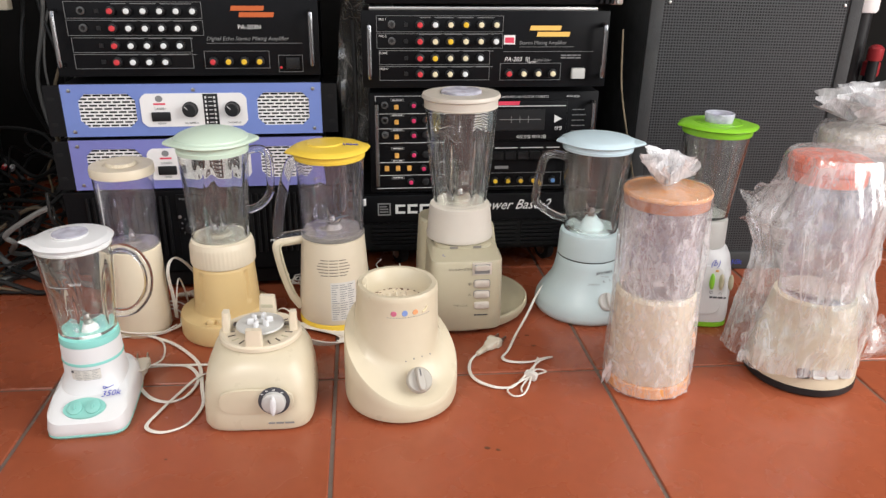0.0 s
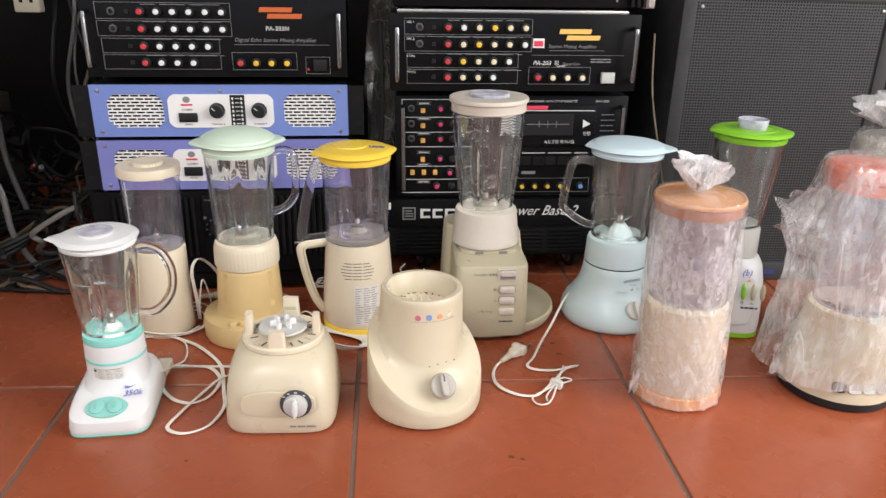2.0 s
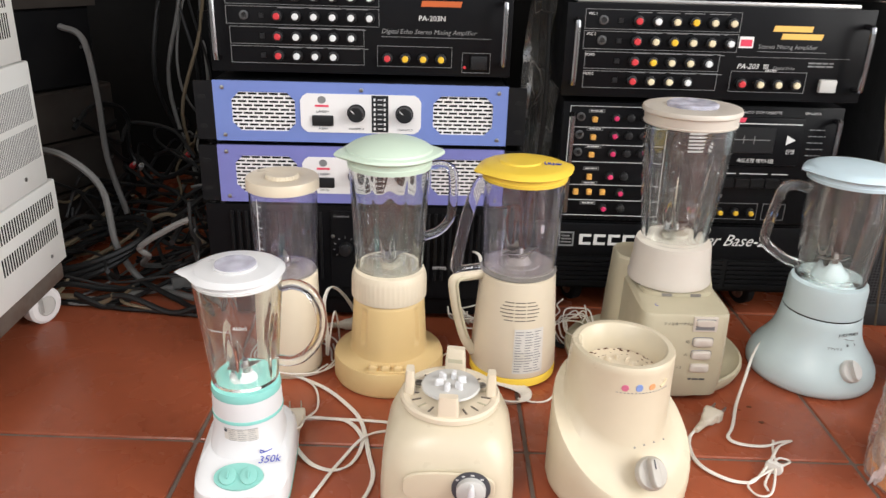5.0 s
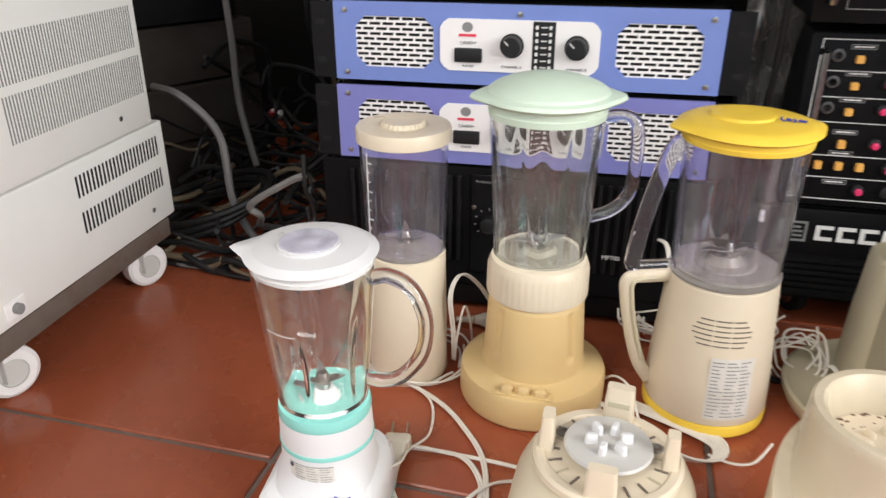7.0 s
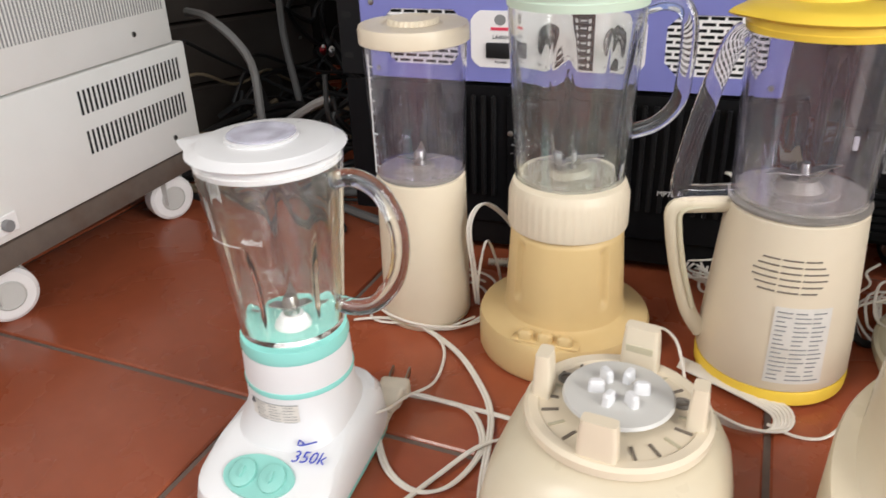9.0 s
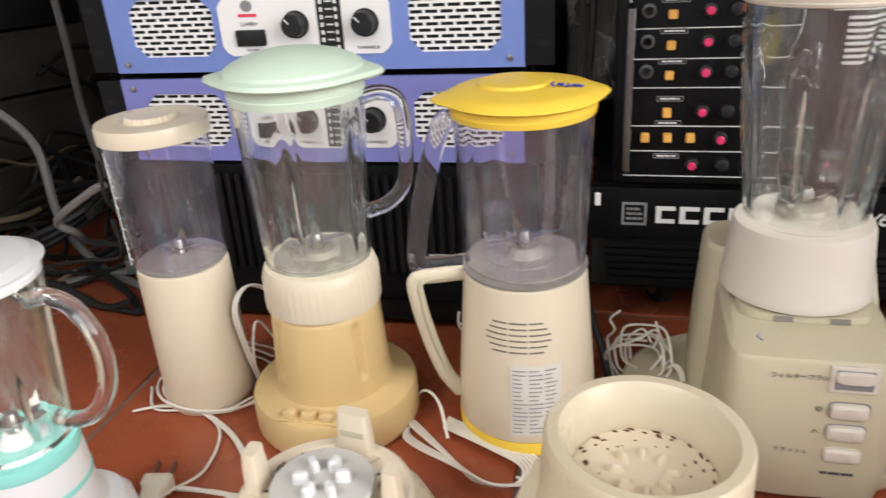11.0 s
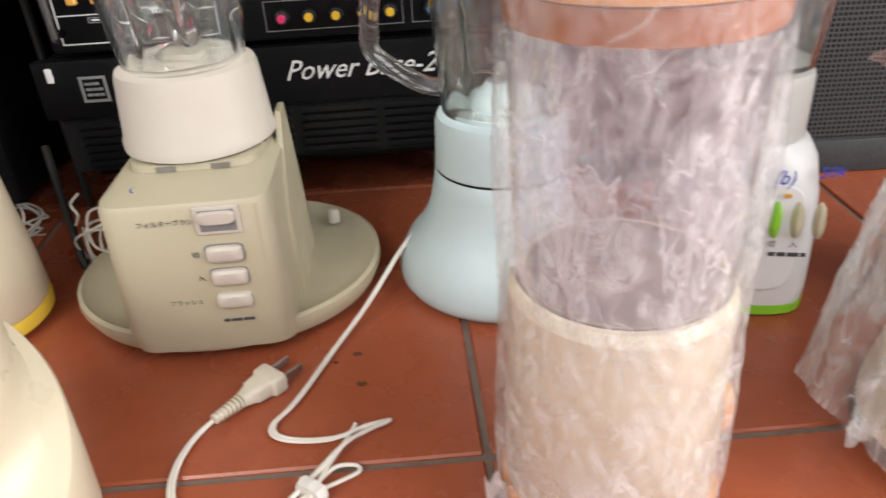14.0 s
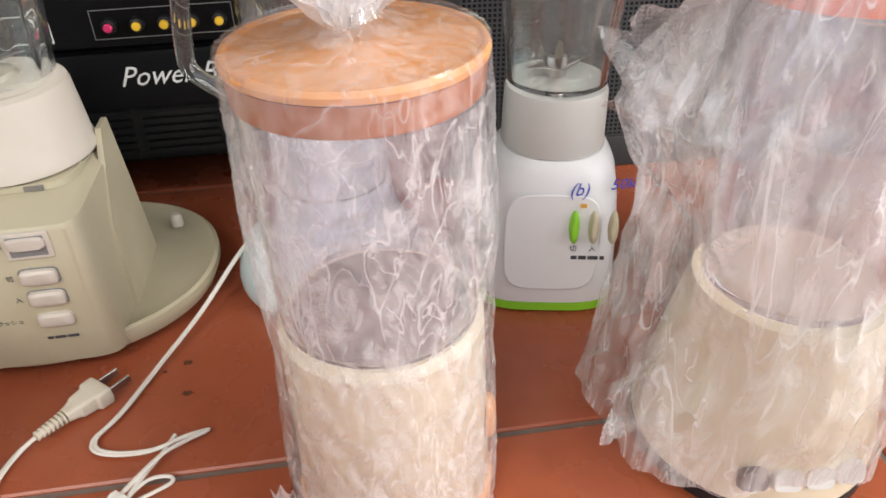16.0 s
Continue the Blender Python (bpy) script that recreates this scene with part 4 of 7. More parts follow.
part("collar", lathe([(0.0555, 0.1535), (0.0585, 0.155), (0.0585, 0.161), (0.0572, 0.163), (0.0530, 0.208), (0.0515, 0.2125), (0.0455, 0.2132)], 64, cap0=True, cap1=True), BEIGEL, m_, "pale beige jar collar")
see_through(part("jar", jar_shell(0.0455, 0.0605, 0.2130, 0.388, 0.0036, 140, flute(7, 0.007, 0.26, 0.219, 0.366, 4), 18, belly=0.002), GLASS, m_, "thick fluted clear glass jar"))
part("lid", lathe([(0.0600, 0.3800), (0.0612, 0.3805), (0.0618, 0.3825), (0.0608, 0.3832), (0.0618, 0.3945), (0.0650, 0.3965), (0.0652, 0.3995), (0.0638, 0.4025), (0.038, 0.4045), (0.034, 0.4030)], 64, cap0=True, cap1=True), BEIGEL, m_, "pale beige ring lid")
part("lid_cap", lathe([(0.0335, 0.4030), (0.0335, 0.4065), (0.031, 0.4080), (0.024, 0.4065)], 40, cap0=True, cap1=True), LILAC, m_, "clear filler cap")
blades(m_, 0.233, 0.026)
part("cutter_post", lathe([(0.020, 0.2192), (0.018, 0.223), (0.008, 0.227)], 32, cap0=True, cap1=True), DIMW, m_)
see_through(part("jar_badge", box(-0.008, 0.008, -0.001, 0.001, -0.012, 0.012, 0.0008), GLASS, m_, m=pose(0.002, -0.0505, 0.272)))
FY = -0.1035
part("key_well", box(0.010, 0.0425, FY - 0.0006, FY + 0.003, 0.119, 0.1405, 0.0005, 1), BEIGEL, m_)
part("key_recess", box(0.0135, 0.0390, FY - 0.0012, FY + 0.003, 0.1215, 0.138, 0.0005, 1), INKG, m_)
for i, z in enumerate((0.1325, 0.103, 0.0835, 0.0635)):
    part("key", loft([ring(0.0132, 0.0066 if i else 0.0050, 0, 28, 5), ring(0.0128, 0.0062 if i else 0.0046, 0.004, 28, 5), ring(0.0105, 0.0042, 0.0055, 28, 5)]), BEIGEL, m_, "rounded push key", m=pose(0.0262, FY + 0.0012, z, 90, 0, 0))
    if i:
        part("key_shadow_gap", loft([ring(0.0142, 0.0076, 0, 28, 5), ring(0.0142, 0.0076, 0.0005, 28, 5)]), INKG, m_, m=pose(0.0262, FY + 0.0006, z, 90, 0, 0))
for txt, x, z, s in (("フィルターブラシ", -0.030, 0.130, 0.0050), ("切", 0.003, 0.103, 0.0052), ("入", 0.003, 0.0835, 0.0052), ("フラッシュ", -0.022, 0.0635, 0.0050)):
    writing(txt, s, INKD, m_, x, FY - 0.0004, z)
bars(1, INKD, m_, 0.026, FY, 0.045, 0.024, 0.0042, rng, "maker_mark")

# pale blue juice mixer
j = thing("blender", pose(0.3116, 1.3514, 0, 0, -0.3, -4), "pale blue bell-shaped juice mixer with clear jug", "blender", "row of blenders")
part("base", lathe([(0.080, 0.0), (0.0865, 0.003), (0.0905, 0.009), (0.0912, 0.016), (0.0890, 0.028), (0.0825, 0.041), (0.0730, 0.053), (0.0650, 0.066), (0.0600, 0.080), (0.0572, 0.095), (0.0556, 0.108), (0.0545, 0.1095)], 72, cap0=True, cap1=True), PALEBLUE, j)
part("collar", lathe([(0.0545, 0.1112), (0.0553, 0.1122), (0.0545, 0.130), (0.0540, 0.1500), (0.0522, 0.1555), (0.048, 0.1565)], 64, cap0=True, cap1=True), PALEBLUE, j)
part("seam", lathe([(0.0548, 0.1093), (0.0548, 0.1114)], 64, cap0=True, cap1=True), HOLE, j)
part("drive_cone", lathe([(0.026, 0.157), (0.024, 0.166), (0.016, 0.174), (0.011, 0.182)], 40, cap0=True, cap1=True), PALEBLUE, j)
see_through(part("jug", jar_shell(0.0480, 0.0605, 0.1570, 0.318, 0.0028, 96, flute(4, 0.005, 0.6, 0.162, 0.298, 6), 12), GLASS, j, "clear jug"))
see_through(part("handle", tube([(-0.054, -0.004, 0.290), (-0.074, -0.006, 0.295), (-0.090, -0.007, 0.288), (-0.097, -0.008, 0.262), (-0.102, -0.008, 0.222), (-0.100, -0.008, 0.206), (-0.084, -0.008, 0.193), (-0.064, -0.006, 0.181), (-0.046, -0.004, 0.176)], 0.0058, 10, 6, flat=1.3), GLASS, j, "angular clear handle"))
part("lid", spout_lid(0.0620, 0.3062, 0.3230, 0.008, [(190, 0.008, 24), (-8, 0.016, 30)], 0.0605), BLUELID, j, "pale blue lid")
blades(j, 0.192, 0.028)
dn = part("dial", lathe([(0.0165, 0.0), (0.0165, 0.006), (0.015, 0.008)], 36, cap0=True, cap1=True), GREYP, j, "grey round dial", m=pose(0.0330, -0.0700, 0.0440, 52, 0, 25))
part("grip", loft([ring(0.0045, 0.0150, 0.006, 20, 3), ring(0.0036, 0.0138, 0.015, 20, 3)]), GREYP, dn)
def on_base(txt, size, deg, r, z, tip):
    a = radians(deg)
    return writing(txt, size, INKD, j, r * math.sin(a), -r * math.cos(a), z, (tip, 0, deg), align='CENTER')
on_base("JUICE MIXER", 0.0060, 27, 0.0586, 0.0935, 80)
bars(1, INKG, j, 0.0262, -0.0545, 0.0865, 0.016, 0.0014, rng)
on_base("フラッシュ", 0.0044, 8, 0.0640, 0.0740, 66)
on_base("切", 0.0044, 26, 0.0622, 0.0775, 68)
on_base("入", 0.0044, 38, 0.0622, 0.0775, 68)

# white and lime blender
g = thing("blender", pose(0.5065, 1.3391, 0, 0, 0, -4), "white blender with lime lid, lime foot and oval switches", "blender", "row of blenders")
part("foot", loft([ring(0.058, 0.056, 0.0, 48, 4), ring(0.0612, 0.0595, 0.003, 48, 4), ring(0.0612, 0.0595, 0.011, 48, 4)]), LIME, g, "lime green foot band")
part("body", loft([ring(0.0607, 0.0590, 0.0115, 56, 4), ring(0.0615, 0.0600, 0.024, 56, 4), ring(0.0600, 0.0590, 0.070, 56, 3.8), ring(0.0570, 0.0555, 0.105, 56, 3.6), ring(0.0530, 0.0510, 0.130, 56, 3.0), ring(0.0480, 0.0470, 0.140, 56, 2.5), ring(0.0445, 0.0445, 0.1440, 56, 2.1)]), WHITE, g)
part("front_panel", loft([ring(0.040, 0.046, 0, 40, 4.5), ring(0.039, 0.045, 0.0012, 40, 4.5)]), WHITE, g, "smooth raised front panel", m=pose(0, -0.0580, 0.074, 86, 0, 0))
part("collar", lathe([(0.0432, 0.1445), (0.0437, 0.146), (0.0425, 0.190), (0.0410, 0.1942), (0.036, 0.1950)], 48, cap0=True, cap1=True), GREYP, g, "pale grey jug collar")
see_through(part("jug", jar_shell(0.041, 0.0565, 0.1955, 0.350, 0.0030, 96, flute(5, 0.005, 0.5, 0.200, 0.330, 6), 12), GLASS, g, "clear glass jug"))
part("lid", spout_lid(0.0590, 0.3430, 0.3590, 0.003, [(190, 0.007, 24), (4, 0.006, 24)], 0.0568), LIME, g, "lime green lid")
part("lid_well", lathe([(0.040, 0.3600), (0.0395, 0.3622), (0.0375, 0.3622), (0.0370, 0.3606), (0.0255, 0.3602)], 48, cap0=True, cap1=True), LIME, g, "raised lid ring")
part("lid_cap", lathe([(0.0225, 0.3610), (0.0245, 0.3755), (0.0235, 0.3770), (0.0215, 0.3758), (0.0205, 0.3660)], 36, cap0=True, cap1=True), LILAC, g, "clear filler cap")
blades(g, 0.212, 0.028)
for i, mt in enumerate((LIME, BEIGE, BEIGE)):
    part("switch", loft([ring(0.0044, 0.0150, 0, 24), ring(0.0038, 0.0138, 0.004, 24), ring(0.0018, 0.009, 0.0065, 24)]), mt, g, "oval lime switch" if i == 0 else "oval beige switch", m=pose(0.0175 + i * 0.0160, -0.0586, 0.0915, 82, 0, 0))
writing("(b)", 0.0155, INKB, g, 0.0110, -0.0556, 0.1245, (80, 0, 0), "price_mark", wide=0.9, shear=0.3)
writing("50k", 0.0120, INKB, g, 0.0440, -0.0510, 0.1265, (76, 0, 14), "price_mark", wide=1.2, shear=0.3)
writing("切", 0.0062, INKD, g, 0.0150, -0.0603, 0.0705, (86, 0, 0))
writing("入", 0.0062, INKD, g, 0.0310, -0.0603, 0.0705, (86, 0, 0))
part("lamp_print", box(0.021, 0.026, -0.0590, -0.0575, 0.110, 0.113), K_ORANGE, g, smooth=False)
bars(1, INKD, g, 0.031, -0.0608, 0.0620, 0.028, 0.007, rng, "maker_mark")


def crumple(a, r, z, amt, seed=0.0, f=9.0):
    p = (math.cos(a) * f * 0.35 + seed, math.sin(a) * f * 0.35, z * f * 2.2)
    q = (math.cos(a + z * 9) * f + seed, math.sin(a + z * 9) * f, z * f * 5)
    return r + amt * (noise.noise(p) * 0.9 + (0.5 - abs(noise.noise(q))) * 0.8)


def tuft(parent, name, x, y, z, r, h, seed, n=5, material=None):
    """Bunched film above a knot: several folded, torn sheets fanning out."""
    rr = random.Random(seed)
    for i in range(n):
        a = 2 * math.pi * i / n + rr.uniform(-0.4, 0.4)
        lean = rr.uniform(0.3, 1.0)
        hh = h * rr.uniform(0.6, 1.0)
        rings_ = []
        for s in range(11):
            t = s / 10
            row = []
            for q in range(13):
                u = (q / 12 - 0.5) * 2
                wd = r * (0.12 + 0.75 * t ** 0.7)
                fold = 0.35 * wd * math.sin(u * 5 + seed + i) + 0.3 * wd * noise.noise((u * 2 + i, t * 3, seed))
                d = r * lean * t ** 1.3 * 0.8 + fold
                tip = hh * t * (1 - 0.25 * u * u) + 0.12 * h * noise.noise((u * 3, t * 2 + i, seed + 4)) * t
                row.append((x + math.cos(a) * d - math.sin(a) * u * wd, y + math.sin(a) * d + math.cos(a) * u * wd, z + tip))
            rings_.append(row)
        part(name, loft(rings_, False, False, False), material or FILMT, parent, "bunched clear film" if i == 0 else "")


# film-wrapped cylinder mixer with orange lid
b = thing("blender", pose(0.3735, 1.0975, 0, 0, -1.3, 0), "cylinder mixer with orange lid wrapped in crumpled clear film", "blender", "row of blenders")
part("foot", lathe([(0.060, 0.001), (0.0635, 0.004), (0.0640, 0.020), (0.0615, 0.022)], 56, cap0=True, cap1=True), ORANGE, b, "orange foot ring")
part("motor_base", lathe([(0.0605, 0.0225), (0.0615, 0.024), (0.0590, 0.155), (0.055, 0.160)], 56, cap0=True, cap1=True), CREAMW, b, "cream motor base")
part("key", loft([ring(0.012, 0.017, 0, 20), ring(0.011, 0.015, 0.004, 20), ring(0.007, 0.010, 0.006, 20)]), ORANGE, b, "orange switch", m=pose(0.0600, -0.006, 0.073, 90, 0, 84))
see_through(part("beaker", jar_shell(0.0560, 0.0585, 0.1605, 0.2950, 0.002, 56), SMOKE, b, "smoky clear beaker"))
part("drive_cone", lathe([(0.018, 0.1632), (0.012, 0.166), (0.006, 0.172)], 32, cap0=True, cap1=True), DIM, b)
part("inner_seal", lathe([(0.050, 0.1608), (0.050, 0.1625), (0.026, 0.1630)], 40, cap0=True, cap1=True), DIM, b, "dark inner seal")
wl = part("lid", lathe([(0.0598, 0.3080), (0.0618, 0.3090), (0.0622, 0.3120), (0.0608, 0.3145), (0.0590, 0.3145), (0.0575, 0.3130), (0.030, 0.3136)], 64, cap0=True, cap1=True), ORANGE, b, "orange lid")
part("lid_skirt", lathe([(0.0592, 0.2930), (0.0598, 0.2935), (0.0602, 0.3076), (0.0586, 0.3080)], 64, cap0=True, cap1=True), SHADED_ORANGE, wl, "orange lid skirt, its shade painted in brown")
wrap_fold = lambda a, r, z: crumple(a, r, z * 0.55, 0.0050 if z < 0.17 else 0.0034, 2.0)
part("wrap", lathe([(0.060, 0.0015)] + [(0.0648 - 0.0018 * i / 70, 0.004 + 0.291 * i / 70) for i in range(71)], 150, wrap_fold), FILM, b, "crumpled clear film wrap")
part("wrap_top", lathe([(0.0630, 0.2950 + 0.016 * i / 4) for i in range(5)] + [(0.0618, 0.3162), (0.046, 0.3188), (0.028, 0.3202), (0.014, 0.3260), (0.010, 0.3340)], 110, wrap_fold), FILMC, b, "taut clear film over the lid")
tuft(b, "wrap_knot", -0.004, 0.0, 0.3195, 0.040, 0.054, 3, 11)
part("wrap_tail", loft([[(-0.062 - 0.012 * t, -0.030 - 0.01 * u, 0.03 + 0.022 * u + 0.006 * math.sin(9 * t + u * 4)) for u in np.linspace(-1, 1, 7)] for t in np.linspace(0, 1, 6)], False, False, False), FILMT, b)

# two bagged blenders
d = thing("blender", pose(0.6286, 1.1400, 0, 0, 0, 0), "large blender with coral lid inside a milky plastic bag", "blender", "row of blenders")
part("foot", lathe([(0.078, 0.0), (0.083, 0.004), (0.083, 0.014)], 56, cap0=True, cap1=True), DARKP, d, "dark foot ring")
part("base", lathe([(0.082, 0.0145), (0.0815, 0.03), (0.072, 0.08), (0.064, 0.12), (0.060, 0.14)], 56, cap0=True, cap1=True), CREAM, d, "cream motor base")
for i in range(4):
    part("key", loft([ring(0.010, 0.008, 0, 18, 4), ring(0.009, 0.007, 0.005, 18, 4)]), DARKP if i == 0 else GREYP, d, m=pose(-0.030 + i * 0.021, -0.0775 + 0.0012 * (i - 1) ** 2, 0.040, 72, 0, 0))
see_through(part("jug", jar_shell(0.055, 0.062, 0.141, 0.320, 0.0035, 56, None, 8), SMOKE, d, "clear jug"))
part("lid", lathe([(0.052, 0.322), (0.0535, 0.3225), (0.0535, 0.337), (0.056, 0.340), (0.0568, 0.352), (0.053, 0.357), (0.02, 0.359)], 56, cap0=True, cap1=True), CORAL, d, "coral red lid", m=pose(-0.022, 0.0, 0))
def bag_shape(a, r, z):
    lf = max(0.0, math.cos(a - math.pi)) ** 3
    rt = max(0.0, math.cos(a - 0.1)) ** 2
    wing = max(0.0, 1 - abs(z - 0.262) / 0.045)
    hem = max(0.0, 1 - z / 0.09)
    rr = r + 0.030 * lf * wing + 0.016 * lf * hem + 0.020 * rt * hem + 0.010 * rt
    if r < 0.02:
        return r
    fold = 0.0028 * math.sin(a * 7 + 2.5 * noise.noise((math.cos(a) * 2, math.sin(a) * 2, z * 5))) + 0.0012 * math.sin(a * 19 + 5 * noise.noise((math.cos(a) * 3, math.sin(a) * 3, z * 8)))
    big = 0.016 * noise.noise((math.cos(a) * 1.6, math.sin(a) * 1.6, z * 11))
    fine = 0.007 * (0.5 - abs(noise.noise((math.cos(a) * 5, math.sin(a) * 5, z * 26))))
    ease = min(1.0, max(0.25, (0.357 - z) / 0.05))
    return max(rr + (fold + big + fine) * ease, 0.0855 - 0.19 * max(0.0, z - 0.03) if z < 0.14 else 0.0)
def bag_r(t):
    return 0.088 - 0.010 * t + 0.006 * math.sin(t * 6)
bag_prof = [(bag_r(i / 54), 0.040 + 0.250 * i / 54) for i in range(55)] + [(0.077, 0.302), (0.074, 0.317), (0.070, 0.334), (0.066, 0.352), (0.060, 0.363), (0.03, 0.367), (0.006, 0.369)]
part("bag", lathe(bag_prof, 150, bag_shape), FILM2, d, "milky crumpled plastic bag", m=pose(-0.018, 0, 0))
for seed, (sx, sy, sz, ax) in enumerate(((-0.095, -0.01, 0.0, 215), (-0.10, 0.0, 0.225, 170), (0.10, -0.02, 0.02, -20))):
    flap = []
    for t in np.linspace(0, 1, 12):
        row = []
        for u in np.linspace(-1, 1, 12):
            ww = 0.05 * (1 - 0.4 * t)
            nn = noise.noise((u * 2 + seed, t * 3, seed * 3.0))
            c_, s_ = math.cos(radians(ax)), math.sin(radians(ax))
            dd = 0.045 * t + 0.012 * nn
            row.append((sx * 0.82 + c_ * dd - s_ * 0.016 * math.sin(u * 6 + seed), sy + s_ * dd + 0.016 * math.sin(u * 5), max(0.003, sz + 0.055 + u * ww + 0.012 * nn)))
        flap.append(row)
    part("bag_flap", loft(flap, False, False, False), FILM2, d)
d2 = thing("blender", pose(0.722, 1.285, 0, 0, 0, 0), "tall blender with pale lid in a tied clear bag", "blender", "row of blenders")
part("base", lathe([(0.060, 0.0), (0.064, 0.004), (0.060, 0.10), (0.052, 0.17)], 48, cap0=True, cap1=True), CREAM, d2)
see_through(part("jug", jar_shell(0.050, 0.062, 0.171, 0.345, 0.003, 48), SMOKE, d2))
part("lid", lathe([(0.062, 0.338), (0.0635, 0.340), (0.0635, 0.362), (0.058, 0.367)], 56, cap0=True, cap1=True), BEIGEL, d2, "pale beige lid")
part("bag", lathe([(0.066, 0.004)] + [(0.068, 0.01 + 0.35 * i / 40) for i in range(41)] + [(0.06, 0.372), (0.03, 0.380), (0.014, 0.385)], 96, lambda a, r, z: crumple(a, r, z, 0.008, 11.0)), FILM, d2, "clear crumpled bag")
tuft(d2, "bag_knot", 0, 0, 0.374, 0.070, 0.070, 12, 11)


# ---- equipment stacks ----
KNOBS = {}
def knob_meshes(r):
    if r not in KNOBS:
        sk = mesh_of(lathe([(r, 0), (r * 0.95, r * 1.1), (r * 0.62, r * 1.25)], 20, lambda a, q, z: q * (1.0 if math.cos(10 * a) > -0.2 else 0.94), cap0=True, cap1=True), "knob")
        sk.materials.append(DARKP)
        caps = {}
        KNOBS[r] = (sk, caps)
    return KNOBS[r]


def knob(parent, x, z, r, capm, y=0.0, label=""):
    sk, caps = knob_meshes(r)
    o = part("knob", sk, DARKP, parent, label, m=pose(x, y, z, 90, rng.uniform(-40, 40), 0))
    if capm is not None:
        if capm.name not in caps:
            me = mesh_of(loft([ring(r * 0.58, r * 0.58, r * 1.2, 14), ring(r * 0.58, r * 0.58, r * 1.7, 14), ring(r * 0.45, r * 0.45, r * 1.8, 14)]), "cap")
            me.materials.append(capm)
            caps[capm.name] = me
        part("cap", caps[capm.name], capm, o)
    return o


JACK = mesh_of(lathe([(0.0065, 0), (0.0065, 0.003), (0.0040, 0.0035), (0.0036, -0.002)], 20, cap0=True, cap1=True), "jack")
JACK.materials.append(mat("dull_jack", (0.10, 0.10, 0.10), 0.4, 0.6))
BOLT = mesh_of(lathe([(0.0032, 0), (0.0030, 0.0015), (0.0012, 0.002)], 12, cap0=True, cap1=True), "screw")
BOLT.materials.append(STEEL)


def screw(parent, x, y, z, rot=(90, 0, 0)):
    return part("screw", BOLT, STEEL, parent, m=pose(x, y, z, *rot))


def jack(parent, x, z, y=0.0):
    return part("jack", JACK, STEEL, parent, m=pose(x, y, z, 90, 0, 0))


def pull_handle(parent, x, z0, z1, out=0.022, y=0.0):
    return part("pull_handle", tube([(x, y, z0), (x, y - out * 0.8, z0 + 0.001), (x, y - out, z0 + 0.010), (x, y - out, z1 - 0.010), (x, y - out * 0.8, z1 - 0.001), (x, y, z1)], 0.0040, 10, 4), CHROME, parent, "chrome pull handle")


